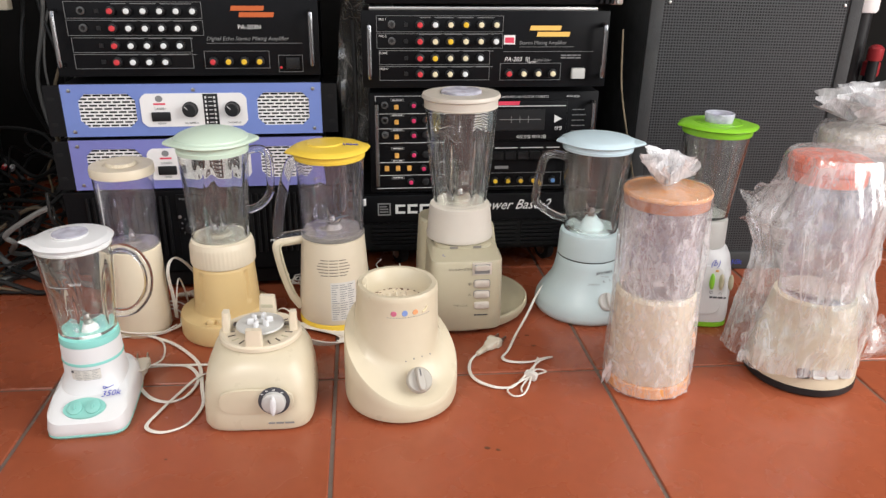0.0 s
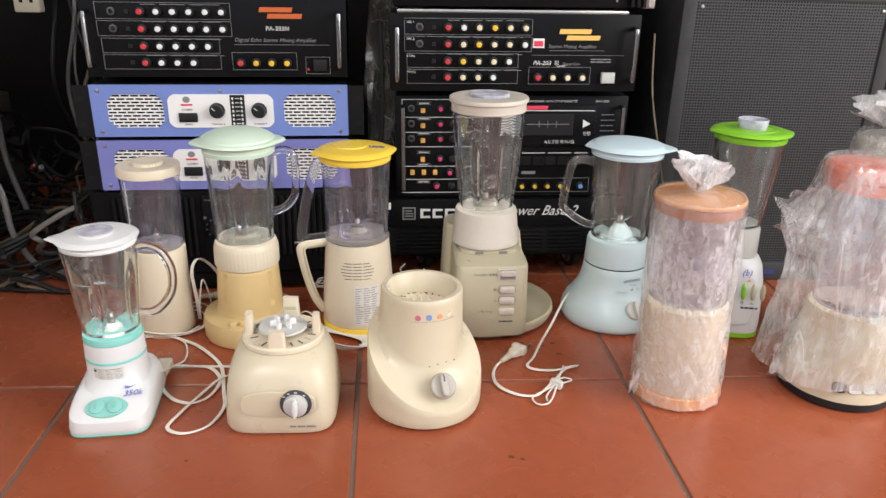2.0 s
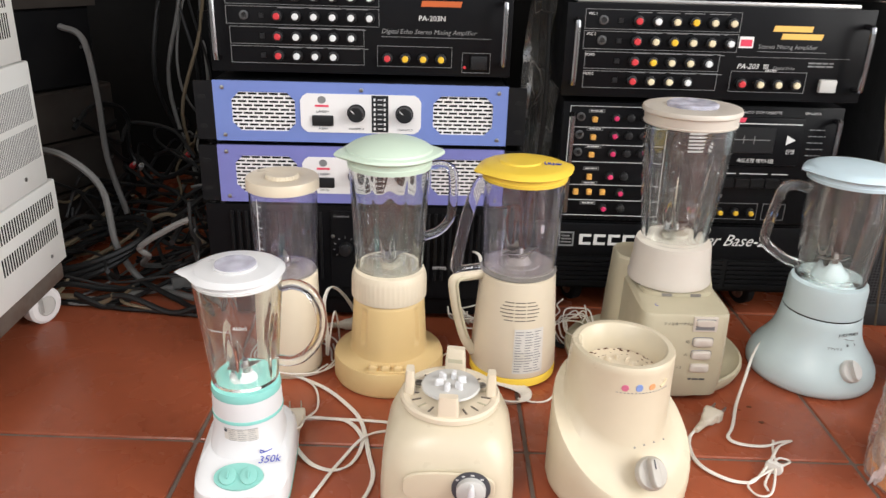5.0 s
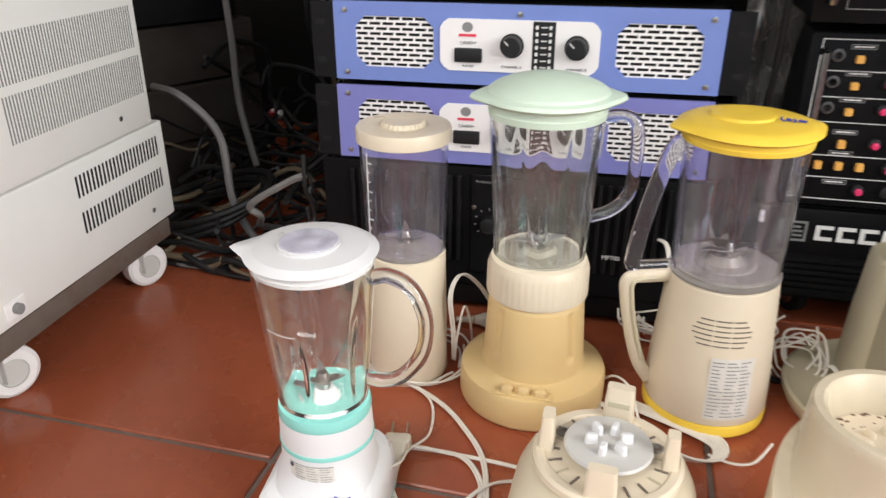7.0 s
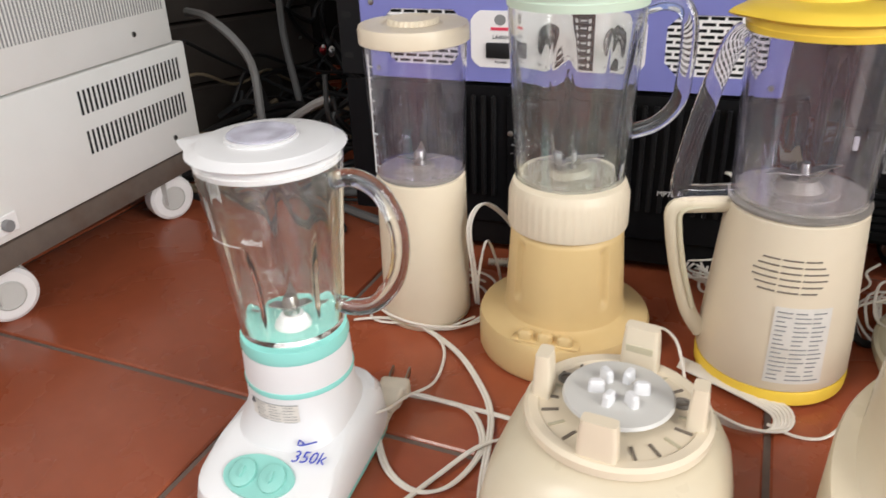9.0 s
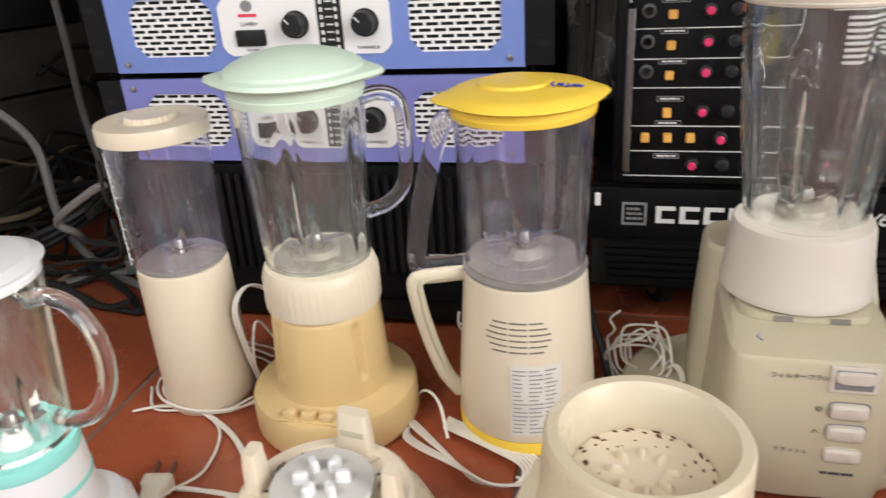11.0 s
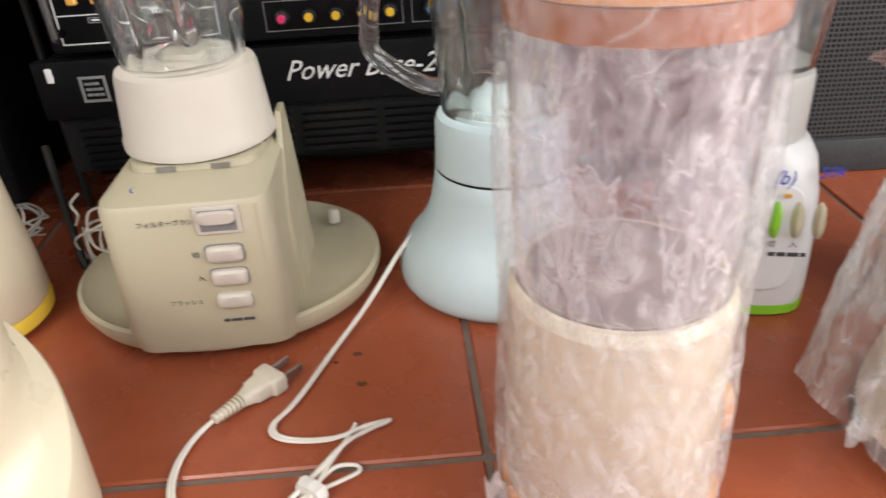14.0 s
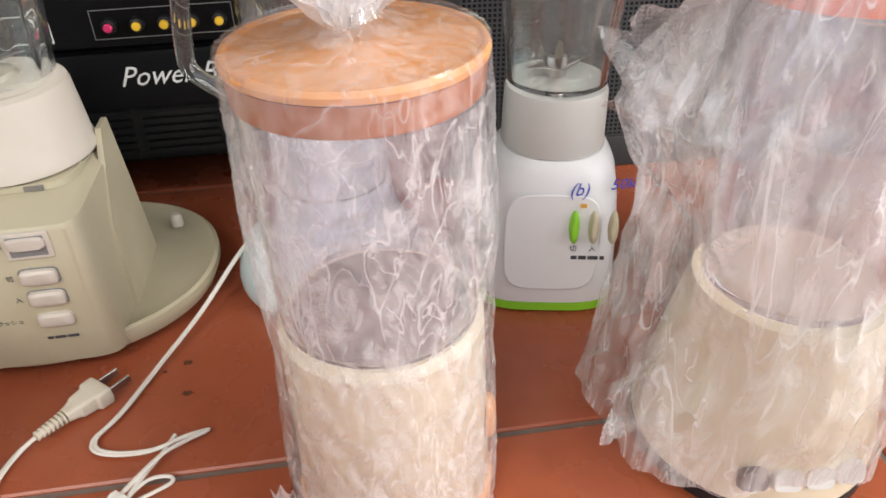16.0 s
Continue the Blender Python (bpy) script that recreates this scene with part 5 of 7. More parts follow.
def mixer(name_pose, W, H, caps_first, caps, logo_m, model, sub, label, cream):
    """A four-row mixing amplifier; local x along the front, front face at y = 0."""
    t = thing("mixing_amplifier", name_pose, label, "amplifier", "stacked amplifiers")
    part("case", box(0.002, W - 0.002, 0.004, 0.33, 0.004, H, 0.002, 2), BLACK, t)
    part("front_panel", box(0, W, 0, 0.0042, 0.002, H + 0.001, 0.0015, 2), BLACKP, t)
    for fx in (0.05, W - 0.05):
        part("foot", hdisc(0.014, 0.0045, 18), ALU, t, m=pose(fx, 0.03, 0))
    pull_handle(t, 0.013, 0.022, H - 0.022)
    pull_handle(t, W - 0.013, 0.022, H - 0.022)
    rows = (0.835, 0.625, 0.410, 0.205)
    x1 = (0.243, 0.243, 0.222, 0.222)
    part("panel_outline", outline(0.026, 0.246, H * 0.74, H * 0.945, -0.0004), INKG, t, smooth=False)
    part("panel_outline", outline(0.026, 0.246, H * 0.53, H * 0.72, -0.0004), INKG, t, smooth=False)
    part("panel_outline", outline(0.030, 0.224, H * 0.32, H * 0.505, -0.0004), INKG, t, smooth=False)
    part("panel_outline", outline(0.030, 0.224, H * 0.115, H * 0.30, -0.0004), INKG, t, smooth=False)
    for i, fz in enumerate(rows):
        nk = (6, 6, 5, 4)[i]
        for q in range(nk):
            knob(t, 0.100 + 0.0265 * q, H * fz, 0.0080, caps_first if q == 0 else caps[(i * 6 + q) % len(caps)])
        if i < 2:
            jack(t, 0.052, H * fz)
        part("slide_switch", box(0.073, 0.080, -0.002, 0.001, H * fz - 0.004, H * fz + 0.003, 0.0005, 1), DARKP, t)
        bars(1, INKG, t, 0.165, -0.0003, H * fz + 0.0112, 0.13, 0.002, rng)
        if cream:
            writing(("MIC 1", "MIC 2", "ECHO", "MUSIC")[i], 0.0052, INK, t, 0.030, -0.0004, H * fz + 0.008)
    for q in range(4):
        knob(t, 0.258 + 0.0262 * q, H * 0.205, 0.0080, K_RED if q == 0 else (K_CREAM if cream else K_YELLOW))
    part("panel_outline", outline(0.243, 0.353, H * 0.11, H * 0.335, -0.0004), INKG, t, smooth=False)
    if cream:
        writing("MASTER", 0.0045, INK, t, 0.300, -0.0006, H * 0.345, align='CENTER')
    # maker's name as plain slanted bars
    for q, (dx, wd) in enumerate(((0.0, 0.055), (0.013, 0.058))):
        z = H * (0.84 if not cream else 0.76) - q * 0.0105
        x0 = 0.293 + dx
        part("maker_mark", loft([[(x0, -0.0006, z), (x0 + wd, -0.0006, z), (x0 + wd + 0.002, -0.0006, z + 0.008), (x0 + 0.002, -0.0006, z + 0.008)], [(x0, 0.0002, z), (x0 + wd, 0.0002, z), (x0 + wd + 0.002, 0.0002, z + 0.008), (x0 + 0.002, 0.0002, z + 0.008)]]), logo_m, t, smooth=False)
    if cream:
        writing("Stereo Mixing Amplifier", 0.0088, INKG, t, 0.276, -0.0004, H * 0.60)
        part("underline", box(0.276, 0.374, -0.0005, 0.0002, H * 0.545, H * 0.55), INKG, t, smooth=False)
        part("badge", box(0.248, 0.268, -0.0008, 0.0005, H * 0.58, H * 0.70), PANELW, t, smooth=False)
        part("badge_mark", box(0.250, 0.266, -0.0012, -0.0006, H * 0.60, H * 0.67), INKR, t, smooth=False)
        writing("PA-203", 0.0105, INK, t, 0.250, -0.0004, H * 0.385, shear=0.25)
        writing("III", 0.0105, INK, t, 0.288, -0.0004, H * 0.385)
        writing("Digital Echo", 0.0065, INKG, t, 0.302, -0.0004, H * 0.375, shear=0.3)
        part("power_key", box(0.372, 0.396, -0.008, 0.001, H * 0.13, H * 0.27, 0.0015, 2), GREYP, t, "worn grey power key")
        part("divider", box(0.248, 0.41, -0.0005, 0.0002, H * 0.485, H * 0.489), INKG, t, smooth=False)
        bars(2, INKG, t, 0.370, -0.0003, H * 0.42, 0.036, 0.009, rng)
    else:
        writing("PA-203N", 0.0105, INK, t, 0.303, -0.0004, H * 0.635)
        writing("Digital Echo Stereo Mixing Amplifier", 0.0092, INKG, t, 0.249, -0.0004, H * 0.49, shear=0.25, wide=1.02)
        part("underline", box(0.249, 0.41, -0.0005, 0.0002, H * 0.43, H * 0.435), INKG, t, smooth=False)
        part("power_rocker", box(0.381, 0.405, -0.005, 0.001, H * 0.10, H * 0.25, 0.0015, 2), DARKP, t, "black rocker switch")
        part("pilot_lamp", hdisc(0.0022, 0.003, 12), K_RED, t, m=pose(0.372, 0, H * 0.12, 90, 0, 0))
        part("switch_outline", outline(0.368, 0.410, H * 0.06, H * 0.28, -0.0004, 0.0006), INKG, t, smooth=False)
    return t


def grille(parent, x0, x1, z0, z1, y):
    """A white lattice with real slots over a dark back."""
    part("grille_back", box(x0, x1, y + 0.0012, y + 0.002, z0, z1), HOLE, parent, smooth=False)
    bm = bmesh.new()
    n = 10
    dz = (z1 - z0) / n
    for i in range(n + 1):
        ins = 0.010 if i in (0, n) else (0.004 if i in (1, n - 1) else 0)
        box(x0 + ins, x1 - ins, y - 0.0005, y + 0.0010, z0 + i * dz - dz * 0.22, z0 + i * dz + dz * 0.22, bm=bm)
        if i < n:
            ins = 0.007 if i in (0, n - 1) else 0
            k_ = 6
            dx = (x1 - x0) / k_
            for q in range(k_ + 1):
                xx = x0 + q * dx + (dx / 2 if i % 2 else 0)
                if x0 + ins <= xx <= x1 - ins + 0.001:
                    box(xx - 0.0013, xx + 0.0013, y - 0.0004, y + 0.0009, z0 + i * dz + dz * 0.2, z0 + (i + 1) * dz - dz * 0.2, bm=bm)
    part("grille", bm, PANELW, parent, "white slotted vent grille", smooth=False)


def power_amp(m, paint, label):
    """A two-unit rack amplifier with ears, vents, dials and a level ladder."""
    W, H = 0.438, 0.090
    t = thing("power_amplifier", m, label, "amplifier", "stacked amplifiers")
    part("case", box(0.002, W - 0.002, 0.006, 0.36, 0.001, H - 0.001, 0.002), BLACK, t)
    # front panel with two octagonal vent openings, made of butted pieces
    gx = ((0.026, 0.120), (0.326, 0.416))
    z0, z1 = 0.016, 0.074
    for n_, (a, b_, c_, d_) in enumerate(((0, W, 0.0, z0), (0, W, z1, H), (0, gx[0][0], z0, z1), (gx[0][1], gx[1][0], z0, z1), (gx[1][1], W, z0, z1))):
        part("front_plate", box(a, b_, 0, 0.005, c_, d_), paint, t, smooth=False)
    for ga, gb in gx:
        grille(t, ga, gb, z0, z1, 0.0022)
        for cx_, sx in ((ga, 1), (gb, -1)):
            for cz_, sz in ((z0, 1), (z1, -1)):
                tri = [(cx_, cz_), (cx_ + sx * 0.012, cz_), (cx_, cz_ + sz * 0.012)]
                part("corner_plate", loft([[(p[0], 0.0003, p[1]) for p in tri], [(p[0], 0.004, p[1]) for p in tri]]), paint, t, smooth=False)
    for s in (-1, 1):
        x_in = 0 if s < 0 else W
        part("rack_ear", box(min(x_in, x_in + s * 0.028), max(x_in, x_in + s * 0.028), -0.001, 0.004, 0.001, H - 0.001, 0.0008, 1), BLACK, t, "black rack ear")
        part("ear_side", box(min(x_in + s * 0.002, x_in + s * 0.005), max(x_in + s * 0.002, x_in + s * 0.005), 0.004, 0.10, 0.004, H - 0.004), BLACK, t, smooth=False)
        for z in (0.022, 0.066):
            part("ear_slot", loft([ring(0.006, 0.0032, 0, 14, 3), ring(0.006, 0.0032, 0.0006, 14, 3)]), HOLE, t, m=pose(x_in + s * 0.017, -0.001, z, 90, 0, 0))
    cut = 0.010
    pl = [(0.128, z0 + cut), (0.128 + cut * 0.4, z0 + cut * 0.4), (0.128 + cut, z0), (0.308 - cut, z0), (0.308 - cut * 0.4, z0 + cut * 0.4), (0.308, z0 + cut), (0.308, z1 - cut), (0.308 - cut * 0.4, z1 - cut * 0.4), (0.308 - cut, z1), (0.128 + cut, z1), (0.128 + cut * 0.4, z1 - cut * 0.4), (0.128, z1 - cut)]
    part("control_plate", loft([[(x, -0.0016, z) for x, z in pl], [(x, 0.001, z) for x, z in pl]]), PANELW, t, "white control plate", smooth=False)
    part("power_rocker", box(0.145, 0.177, -0.005, 0.0, 0.026, 0.042, 0.0015, 2), DARKP, t, "black power rocker")
    for x in (0.211, 0.283):
        o = part("dial", lathe([(0.0135, 0), (0.0135, 0.002), (0.0120, 0.0025), (0.0110, 0.013), (0.0095, 0.0145)], 32, cap0=True, cap1=True), DARKP, t, "black level dial", m=pose(x, -0.0016, 0.046, 90, -45, 0))
        part("pointer", box(-0.0006, 0.0006, 0.003, 0.010, 0.0146, 0.0150), INK, o, smooth=False)
    part("level_ladder", box(0.234, 0.259, -0.0022, 0.0, 0.018, 0.073), DARKP, t, "black level ladder strip", smooth=False)
    bm = bmesh.new()
    for i in range(7):
        for x in (0.237, 0.252):
            box(x, x + 0.003, -0.0026, -0.0020, 0.021 + i * 0.0073, 0.0250 + i * 0.0073, bm=bm)
        box(0.243, 0.250, -0.0026, -0.0020, 0.0225 + i * 0.0073, 0.0238 + i * 0.0073, bm=bm)
    part("ladder_print", bm, INK, t, smooth=False)
    part("maker_mark", loft([ring(0.0062, 0.0055, 0, 24), ring(0.0062, 0.0055, 0.0004, 24)]), INKG, t, m=pose(0.160, -0.0016, 0.065, 90, 0, 0))
    part("maker_line", box(0.150, 0.170, -0.0022, -0.0014, 0.0545, 0.0575), INKR, t, smooth=False)
    writing("LA400+", 0.0058, INKD, t, 0.161, -0.0019, 0.0475, align='CENTER')
    writing("CHANNEL A", 0.0042, INKD, t, 0.211, -0.0019, 0.022, align='CENTER')
    writing("CHANNEL B", 0.0042, INKD, t, 0.284, -0.0019, 0.022, align='CENTER')
    writing("POWER", 0.0038, INKD, t, 0.161, -0.0019, 0.0215, align='CENTER')
    for x in (0.014, W - 0.014, W / 2):
        for z in ((0.009, 0.080) if abs(x - W / 2) > 0.1 else (0.080,)):
            screw(t, x, 0.0, z)
    return t


# left stack
SL = 9.2
def left(dx, dy, z):
    c_, s_ = math.cos(radians(SL)), math.sin(radians(SL))
    return pose(-0.612 + c_ * dx - s_ * dy, 1.333 + s_ * dx + c_ * dy, z, 0, -0.6, SL)


lo = thing("power_amplifier", left(0.004, 0.004, 0.0), "black finned rack power amplifier at the foot of the stack", "amplifier", "stacked amplifiers")
part("case", box(0.0, 0.42, 0.004, 0.38, 0.008, 0.200, 0.002), BLACK, lo)
part("front_panel", box(-0.028, 0.45, -0.002, 0.004, 0.040, 0.200, 0.001, 1), BLACKP, lo)
for i in range(13):
    for x0 in (0.010, 0.262):
        part("cooling_fin", box(x0 + i * 0.0115, x0 + i * 0.0115 + 0.005, -0.008, -0.002, 0.075, 0.190, 0.001, 1), BLACK, lo)
part("control_strip", box(0.166, 0.256, -0.006, -0.002, 0.060, 0.192, 0.001, 1), BLACKP, lo)
knob(lo, 0.190, 0.130, 0.011, None, -0.006)
screw(lo, 0.17, -0.006, 0.15)
for i in range(9):
    q = radians(-130 + i * 32)
    part("scale_tick", box(-0.0006, 0.0006, -0.0003, 0.0003, 0.0, 0.003), INKG, lo, m=pose(0.190 + 0.017 * math.sin(q), -0.0063, 0.130 + 0.017 * math.cos(q), 0, math.degrees(q), 0), smooth=False)
writing("MP700", 0.008, INK, lo, 0.330, -0.0083, 0.098)
writing("Professional", 0.005, INKG, lo, 0.172, -0.0063, 0.184)
for x in (0.03, 0.39):
    part("foot", hdisc(0.02, 0.010, 18), RUBBER, lo, m=pose(x, 0.05, 0))
power_amp(left(0, 0, 0.2050), VIOLET, "violet-blue rack power amplifier with white vent grilles, stacked")
power_amp(left(0, 0, 0.3020), BLUE, "blue rack power amplifier with white vent grilles, stacked")
mixer(left(-0.002, 0.012, 0.4015), 0.440, 0.132, K_RED, [K_WHITE], INKO, "", "", "black mixing amplifier with red and white knobs, stacked", False)
tagged(part("board", box(0, 0.415, 0, 0.33, 0, 0.007, 0.001), mat("pale_pink_board", (0.55, 0.42, 0.36), 0.6, grain=0.3, stain=0.4), None, m=left(0.008, 0.012, 0.5355)), "pale pinkish thin board lying on an amplifier", "board")
kp = thing("karaoke_mixer", left(-0.002, 0.004, 0.5435), "black digital karaoke mixer with display and big dials", "mixer", "stacked amplifiers")
part("case", box(0.0, 0.425, 0.003, 0.28, 0.004, 0.088, 0.002), BLACK, kp)
part("front_panel", box(-0.028, 0.455, 0, 0.004, 0.0, 0.088, 0.001, 1), BLACKP, kp)
part("display", box(0.055, 0.135, -0.002, 0, 0.014, 0.06, 0.001, 1), HOLE, kp, "dark display")
for i in range(8):
    for z in (0.018, 0.040, 0.062):
        part("round_key", lathe([(0.0068, 0), (0.0068, 0.002), (0.0052, 0.003)], 18, cap0=True, cap1=True), INKG if z > 0.03 else PANELW, kp, m=pose(0.182 + i * 0.0155, 0, z, 90, 0, 0))
        part("key_face", hdisc(0.0050, 0.0034, 16), BLACKP, kp, m=pose(0.182 + i * 0.0155, 0, z, 90, 0, 0))
for i in range(3):
    part("dial", lathe([(0.0150, 0), (0.0145, 0.012), (0.013, 0.014)], 32, cap0=True, cap1=True), DARKP, kp, "large black dial", m=pose(0.322 + i * 0.035, 0, 0.028, 90, 0, 0))
part("rocker", box(0.417, 0.427, -0.004, 0, 0.018, 0.038, 0.001, 1), DARKP, kp)
bars(1, INKG, kp, 0.355, -0.0004, 0.008, 0.11, 0.002, rng)
part("usb_port", box(0.022, 0.038, -0.001, 0, 0.012, 0.019), STEEL, kp, smooth=False)
for i in range(3):
    bars(1, INKG, kp, 0.150, -0.0004, 0.014 + i * 0.011, 0.022, 0.003, rng)

# right stack
SR = 7.2
def right(dx, dy, z):
    c_, s_ = math.cos(radians(SR)), math.sin(radians(SR))
    return pose(-0.103 + c_ * dx - s_ * dy, 1.400 + s_ * dx + c_ * dy, z, 0, -0.8, SR)


cb = thing("power_amplifier", right(-0.006, 0.030, 0.0625), "black rack power amplifier with white lettering on a caster dolly", "amplifier", "stacked amplifiers")
part("case", box(0.0, 0.452, 0.012, 0.36, 0.0, 0.118, 0.003), BLACK, cb)
part("front_panel", box(-0.012, 0.464, 0.0, 0.012, 0.060, 0.118, 0.004, 2), BLACKP, cb)
part("lower_grille_back", box(0.0, 0.452, 0.006, 0.012, 0.004, 0.060), HOLE, cb, smooth=False)
for i in range(6):
    for x0, x1 in ((0.016, 0.142), (0.150, 0.222), (0.232, 0.306), (0.314, 0.440)):
        part("grille_slat", box(x0, x1, 0.001, 0.006, 0.010 + i * 0.0082, 0.0148 + i * 0.0082), BLACK, cb, smooth=False)
part("latch_tab", box(0.002, 0.008, -0.003, 0.0, 0.098, 0.112, 0.001, 1), PANELW, cb, "small white chipped tab")
part("emblem", outline(0.030, 0.055, 0.077, 0.102, -0.0004, 0.0025), INKG, cb, smooth=False)
bars(3, INKG, cb, 0.0425, -0.0004, 0.0895, 0.016, 0.016, rng, "emblem_print")
for i in range(5):
    x0 = 0.064 + i * 0.0235
    bars_ = [[(x0, 0.080), (x0 + 0.019, 0.080), (x0 + 0.019, 0.0845), (x0 + 0.0055, 0.0845), (x0 + 0.0055, 0.094), (x0 + 0.019, 0.094), (x0 + 0.019, 0.0985), (x0, 0.0985)]]
    for poly in bars_:
        part("maker_mark", loft([[(x, -0.0006, z) for x, z in poly], [(x, 0.0004, z) for x, z in poly]]), INK, cb, smooth=False)
writing("Power Base-2", 0.028, INK, cb, 0.222, -0.0006, 0.0930, shear=0.45, wide=0.92)
dl = thing("caster_dolly", right(0.006, 0.058, 0.0), "low dark metal dolly on casters under the amplifier stack", "dolly")
part("frame", box(0.0, 0.44, 0.0, 0.32, 0.052, 0.0600, 0.002), BLACK, dl)
def caster(parent, x, y, r, tyre, hub, turn=0):
    q = part("wheel", lathe([(r * 0.86, -r * 0.38), (r, -r * 0.28), (r, r * 0.28), (r * 0.86, r * 0.38)], 32, cap0=True, cap1=True), tyre, parent, "caster wheel", m=pose(x, y, r, 0, 90, turn))
    part("hub", lathe([(r * 0.55, -r * 0.42), (r * 0.5, -r * 0.46), (r * 0.5, r * 0.46), (r * 0.55, r * 0.42)], 24, cap0=True, cap1=True), hub, q)
    for s in (-1, 1):
        part("fork", box(x + s * r * 0.55 - 0.001, x + s * r * 0.55 + 0.001, y - r * 0.4, y + r * 0.45, r * 0.8, r * 2.15), hub, parent, smooth=False)
for x, y_ in ((0.065, 0.07), (0.375, 0.07), (0.065, 0.27), (0.375, 0.27)):
    caster(dl, x, y_, 0.025, RUBBER, STEEL, 25)
cs = thing("cassette_amplifier", right(0.010, 0.022, 0.1885), "black mixing amplifier with cassette deck and crimson knobs", "amplifier", "stacked amplifiers")
CW, CH = 0.428, 0.190
part("case", box(0.002, CW - 0.002, 0.006, 0.33, 0, CH, 0.003), BLACK, cs)
part("front_panel", box(0, CW, 0, 0.006, 0.0, CH, 0.004, 2), BLACKP, cs)
pull_handle(cs, 0.014, 0.02, CH - 0.02, 0.018)
pull_handle(cs, CW - 0.014, 0.02, CH - 0.02, 0.018)
bm = bmesh.new()
for z in (0.150, 0.1225, 0.0955, 0.0585, 0.0335):
    box(0.014, 0.158, -0.0006, 0.0003, z, z + 0.0008, bm=bm)
outline(0.012, 0.160, 0.008, 0.183, -0.0002, 0.0009, bm)
part("line_print", bm, INK, cs, smooth=False)
for i in range(3):
    z = 0.1665 - i * 0.0275
    jack(cs, 0.029, z)
    part("push_switch", box(0.0460, 0.0540, -0.006, 0.001, z - 0.0075, z + 0.0005, 0.001, 1), K_ORANGE, cs)
    knob(cs, 0.0815, z, 0.0066, K_PINK)
    for q in range(3):
        knob(cs, 0.1040 + q * 0.022, z, 0.0062, None)
    part("caption_plate", outline(0.040, 0.064, z + 0.0065, z + 0.0115, -0.0003, 0.0006), INKG, cs, smooth=False)
    bars(1, INK, cs, 0.052, -0.0003, z + 0.009, 0.018, 0.003, rng)
for z, xs in ((0.072, (0.046,)), (0.0475, (0.027, 0.048, 0.069))):
    for x in xs:
        part("push_switch", box(x, x + 0.008, -0.006, 0.001, z - 0.004, z + 0.005, 0.001, 1), K_ORANGE, cs)
for x, z in ((0.0815, 0.0745), (0.1040, 0.0745), (0.1000, 0.0480), (0.0760, 0.0220), (0.1040, 0.0220)):
    knob(cs, x, z, 0.0066, K_PINK if x < 0.1 or z == 0.0480 else None)
for z in (0.0855, 0.0620, 0.0290):
    part("caption_plate", outline(0.040, 0.064, z - 0.0025, z + 0.0025, -0.0003, 0.0006), INKG, cs, smooth=False)
    bars(1, INK, cs, 0.052, -0.0003, z, 0.018, 0.003, rng)
part("cassette_door", box(0.178, 0.368, -0.006, 0.001, 0.0985, 0.1735, 0.002, 2), BLACKP, cs, "cassette door")
part("cassette_window", box(0.232, 0.326, -0.0075, -0.005, 0.118, 0.158, 0.001, 1), DARKP, cs, "dark cassette window")
part("chrome_line", box(0.182, 0.364, -0.0070, -0.005, 0.1630, 0.1643), INK, cs, smooth=False)
bm = bmesh.new()
for i in range(8):
    box(0.196, 0.228, -0.0070, -0.005, 0.117 + i * 0.0055, 0.1197 + i * 0.0055, bm=bm)
part("stripe_print", bm, INK, cs, smooth=False)
bm = box(0.240, 0.318, -0.0080, -0.0070, 0.1385, 0.1395)
for x in (0.262, 0.278, 0.294):
    box(x, x + 0.001, -0.0080, -0.0070, 0.133, 0.145, bm=bm)
part("window_scale", bm, INKG, cs, smooth=False)
part("play_mark", loft([[(0.344, -0.0068, 0.132), (0.358, -0.0068, 0.1395), (0.344, -0.0068, 0.147)], [(0.344, -0.005, 0.132), (0.358, -0.005, 0.1395), (0.344, -0.005, 0.147)]]), INK, cs, "white play arrow", smooth=False)
writing("진행", 0.008, INK, cs, 0.345, -0.0065, 0.121)
writing("속도조절 메카니즘", 0.0075, INK, cs, 0.302, -0.0064, 0.1055, align='CENTER')
part("maker_mark", loft([[(0.236, -0.0068, 0.1655), (0.276, -0.0068, 0.1655), (0.278, -0.0068, 0.1725), (0.238, -0.0068, 0.1725)], [(0.236, -0.005, 0.1655), (0.276, -0.005, 0.1655), (0.278, -0.005, 0.1725), (0.238, -0.005, 0.1725)]]), INKR, cs, smooth=False)
writing("CHANNEL MIXING AMPLIFIER / AUTO STOP CASSETTE", 0.0056, INK, cs, 0.196, -0.0004, 0.1795)
writing("GPM-305A", 0.0056, INK, cs, 0.366, -0.0004, 0.1795)
for i in range(6):
    part("deck_key", box(0.230 + i * 0.0235, 0.252 + i * 0.0235, -0.008, 0.001, 0.062, 0.077, 0.001, 1), BLACK, cs, "black deck key")
bars(1, INK, cs, 0.300, -0.0003, 0.0835, 0.130, 0.003, rng)
part("strip_light", box(0.236, 0.262, -0.001, 0.0005, 0.0430, 0.0485), INKG, cs, smooth=False)
part("panel_outline", outline(0.196, 0.322, 0.008, 0.035, -0.0002), INKG, cs, smooth=False)
part("panel_outline", outline(0.330, 0.366, 0.008, 0.035, -0.0002), INKG, cs, smooth=False)
for i in range(5):
    knob(cs, 0.212 + i * 0.0245, 0.021, 0.0068, K_PINK if i == 0 else K_YELLOW)
knob(cs, 0.348, 0.021, 0.0068, K_BLUE)
for i in range(5):
    bars(1, INKG, cs, 0.392, -0.0003, 0.155 - i * 0.010, 0.026, 0.003, rng)
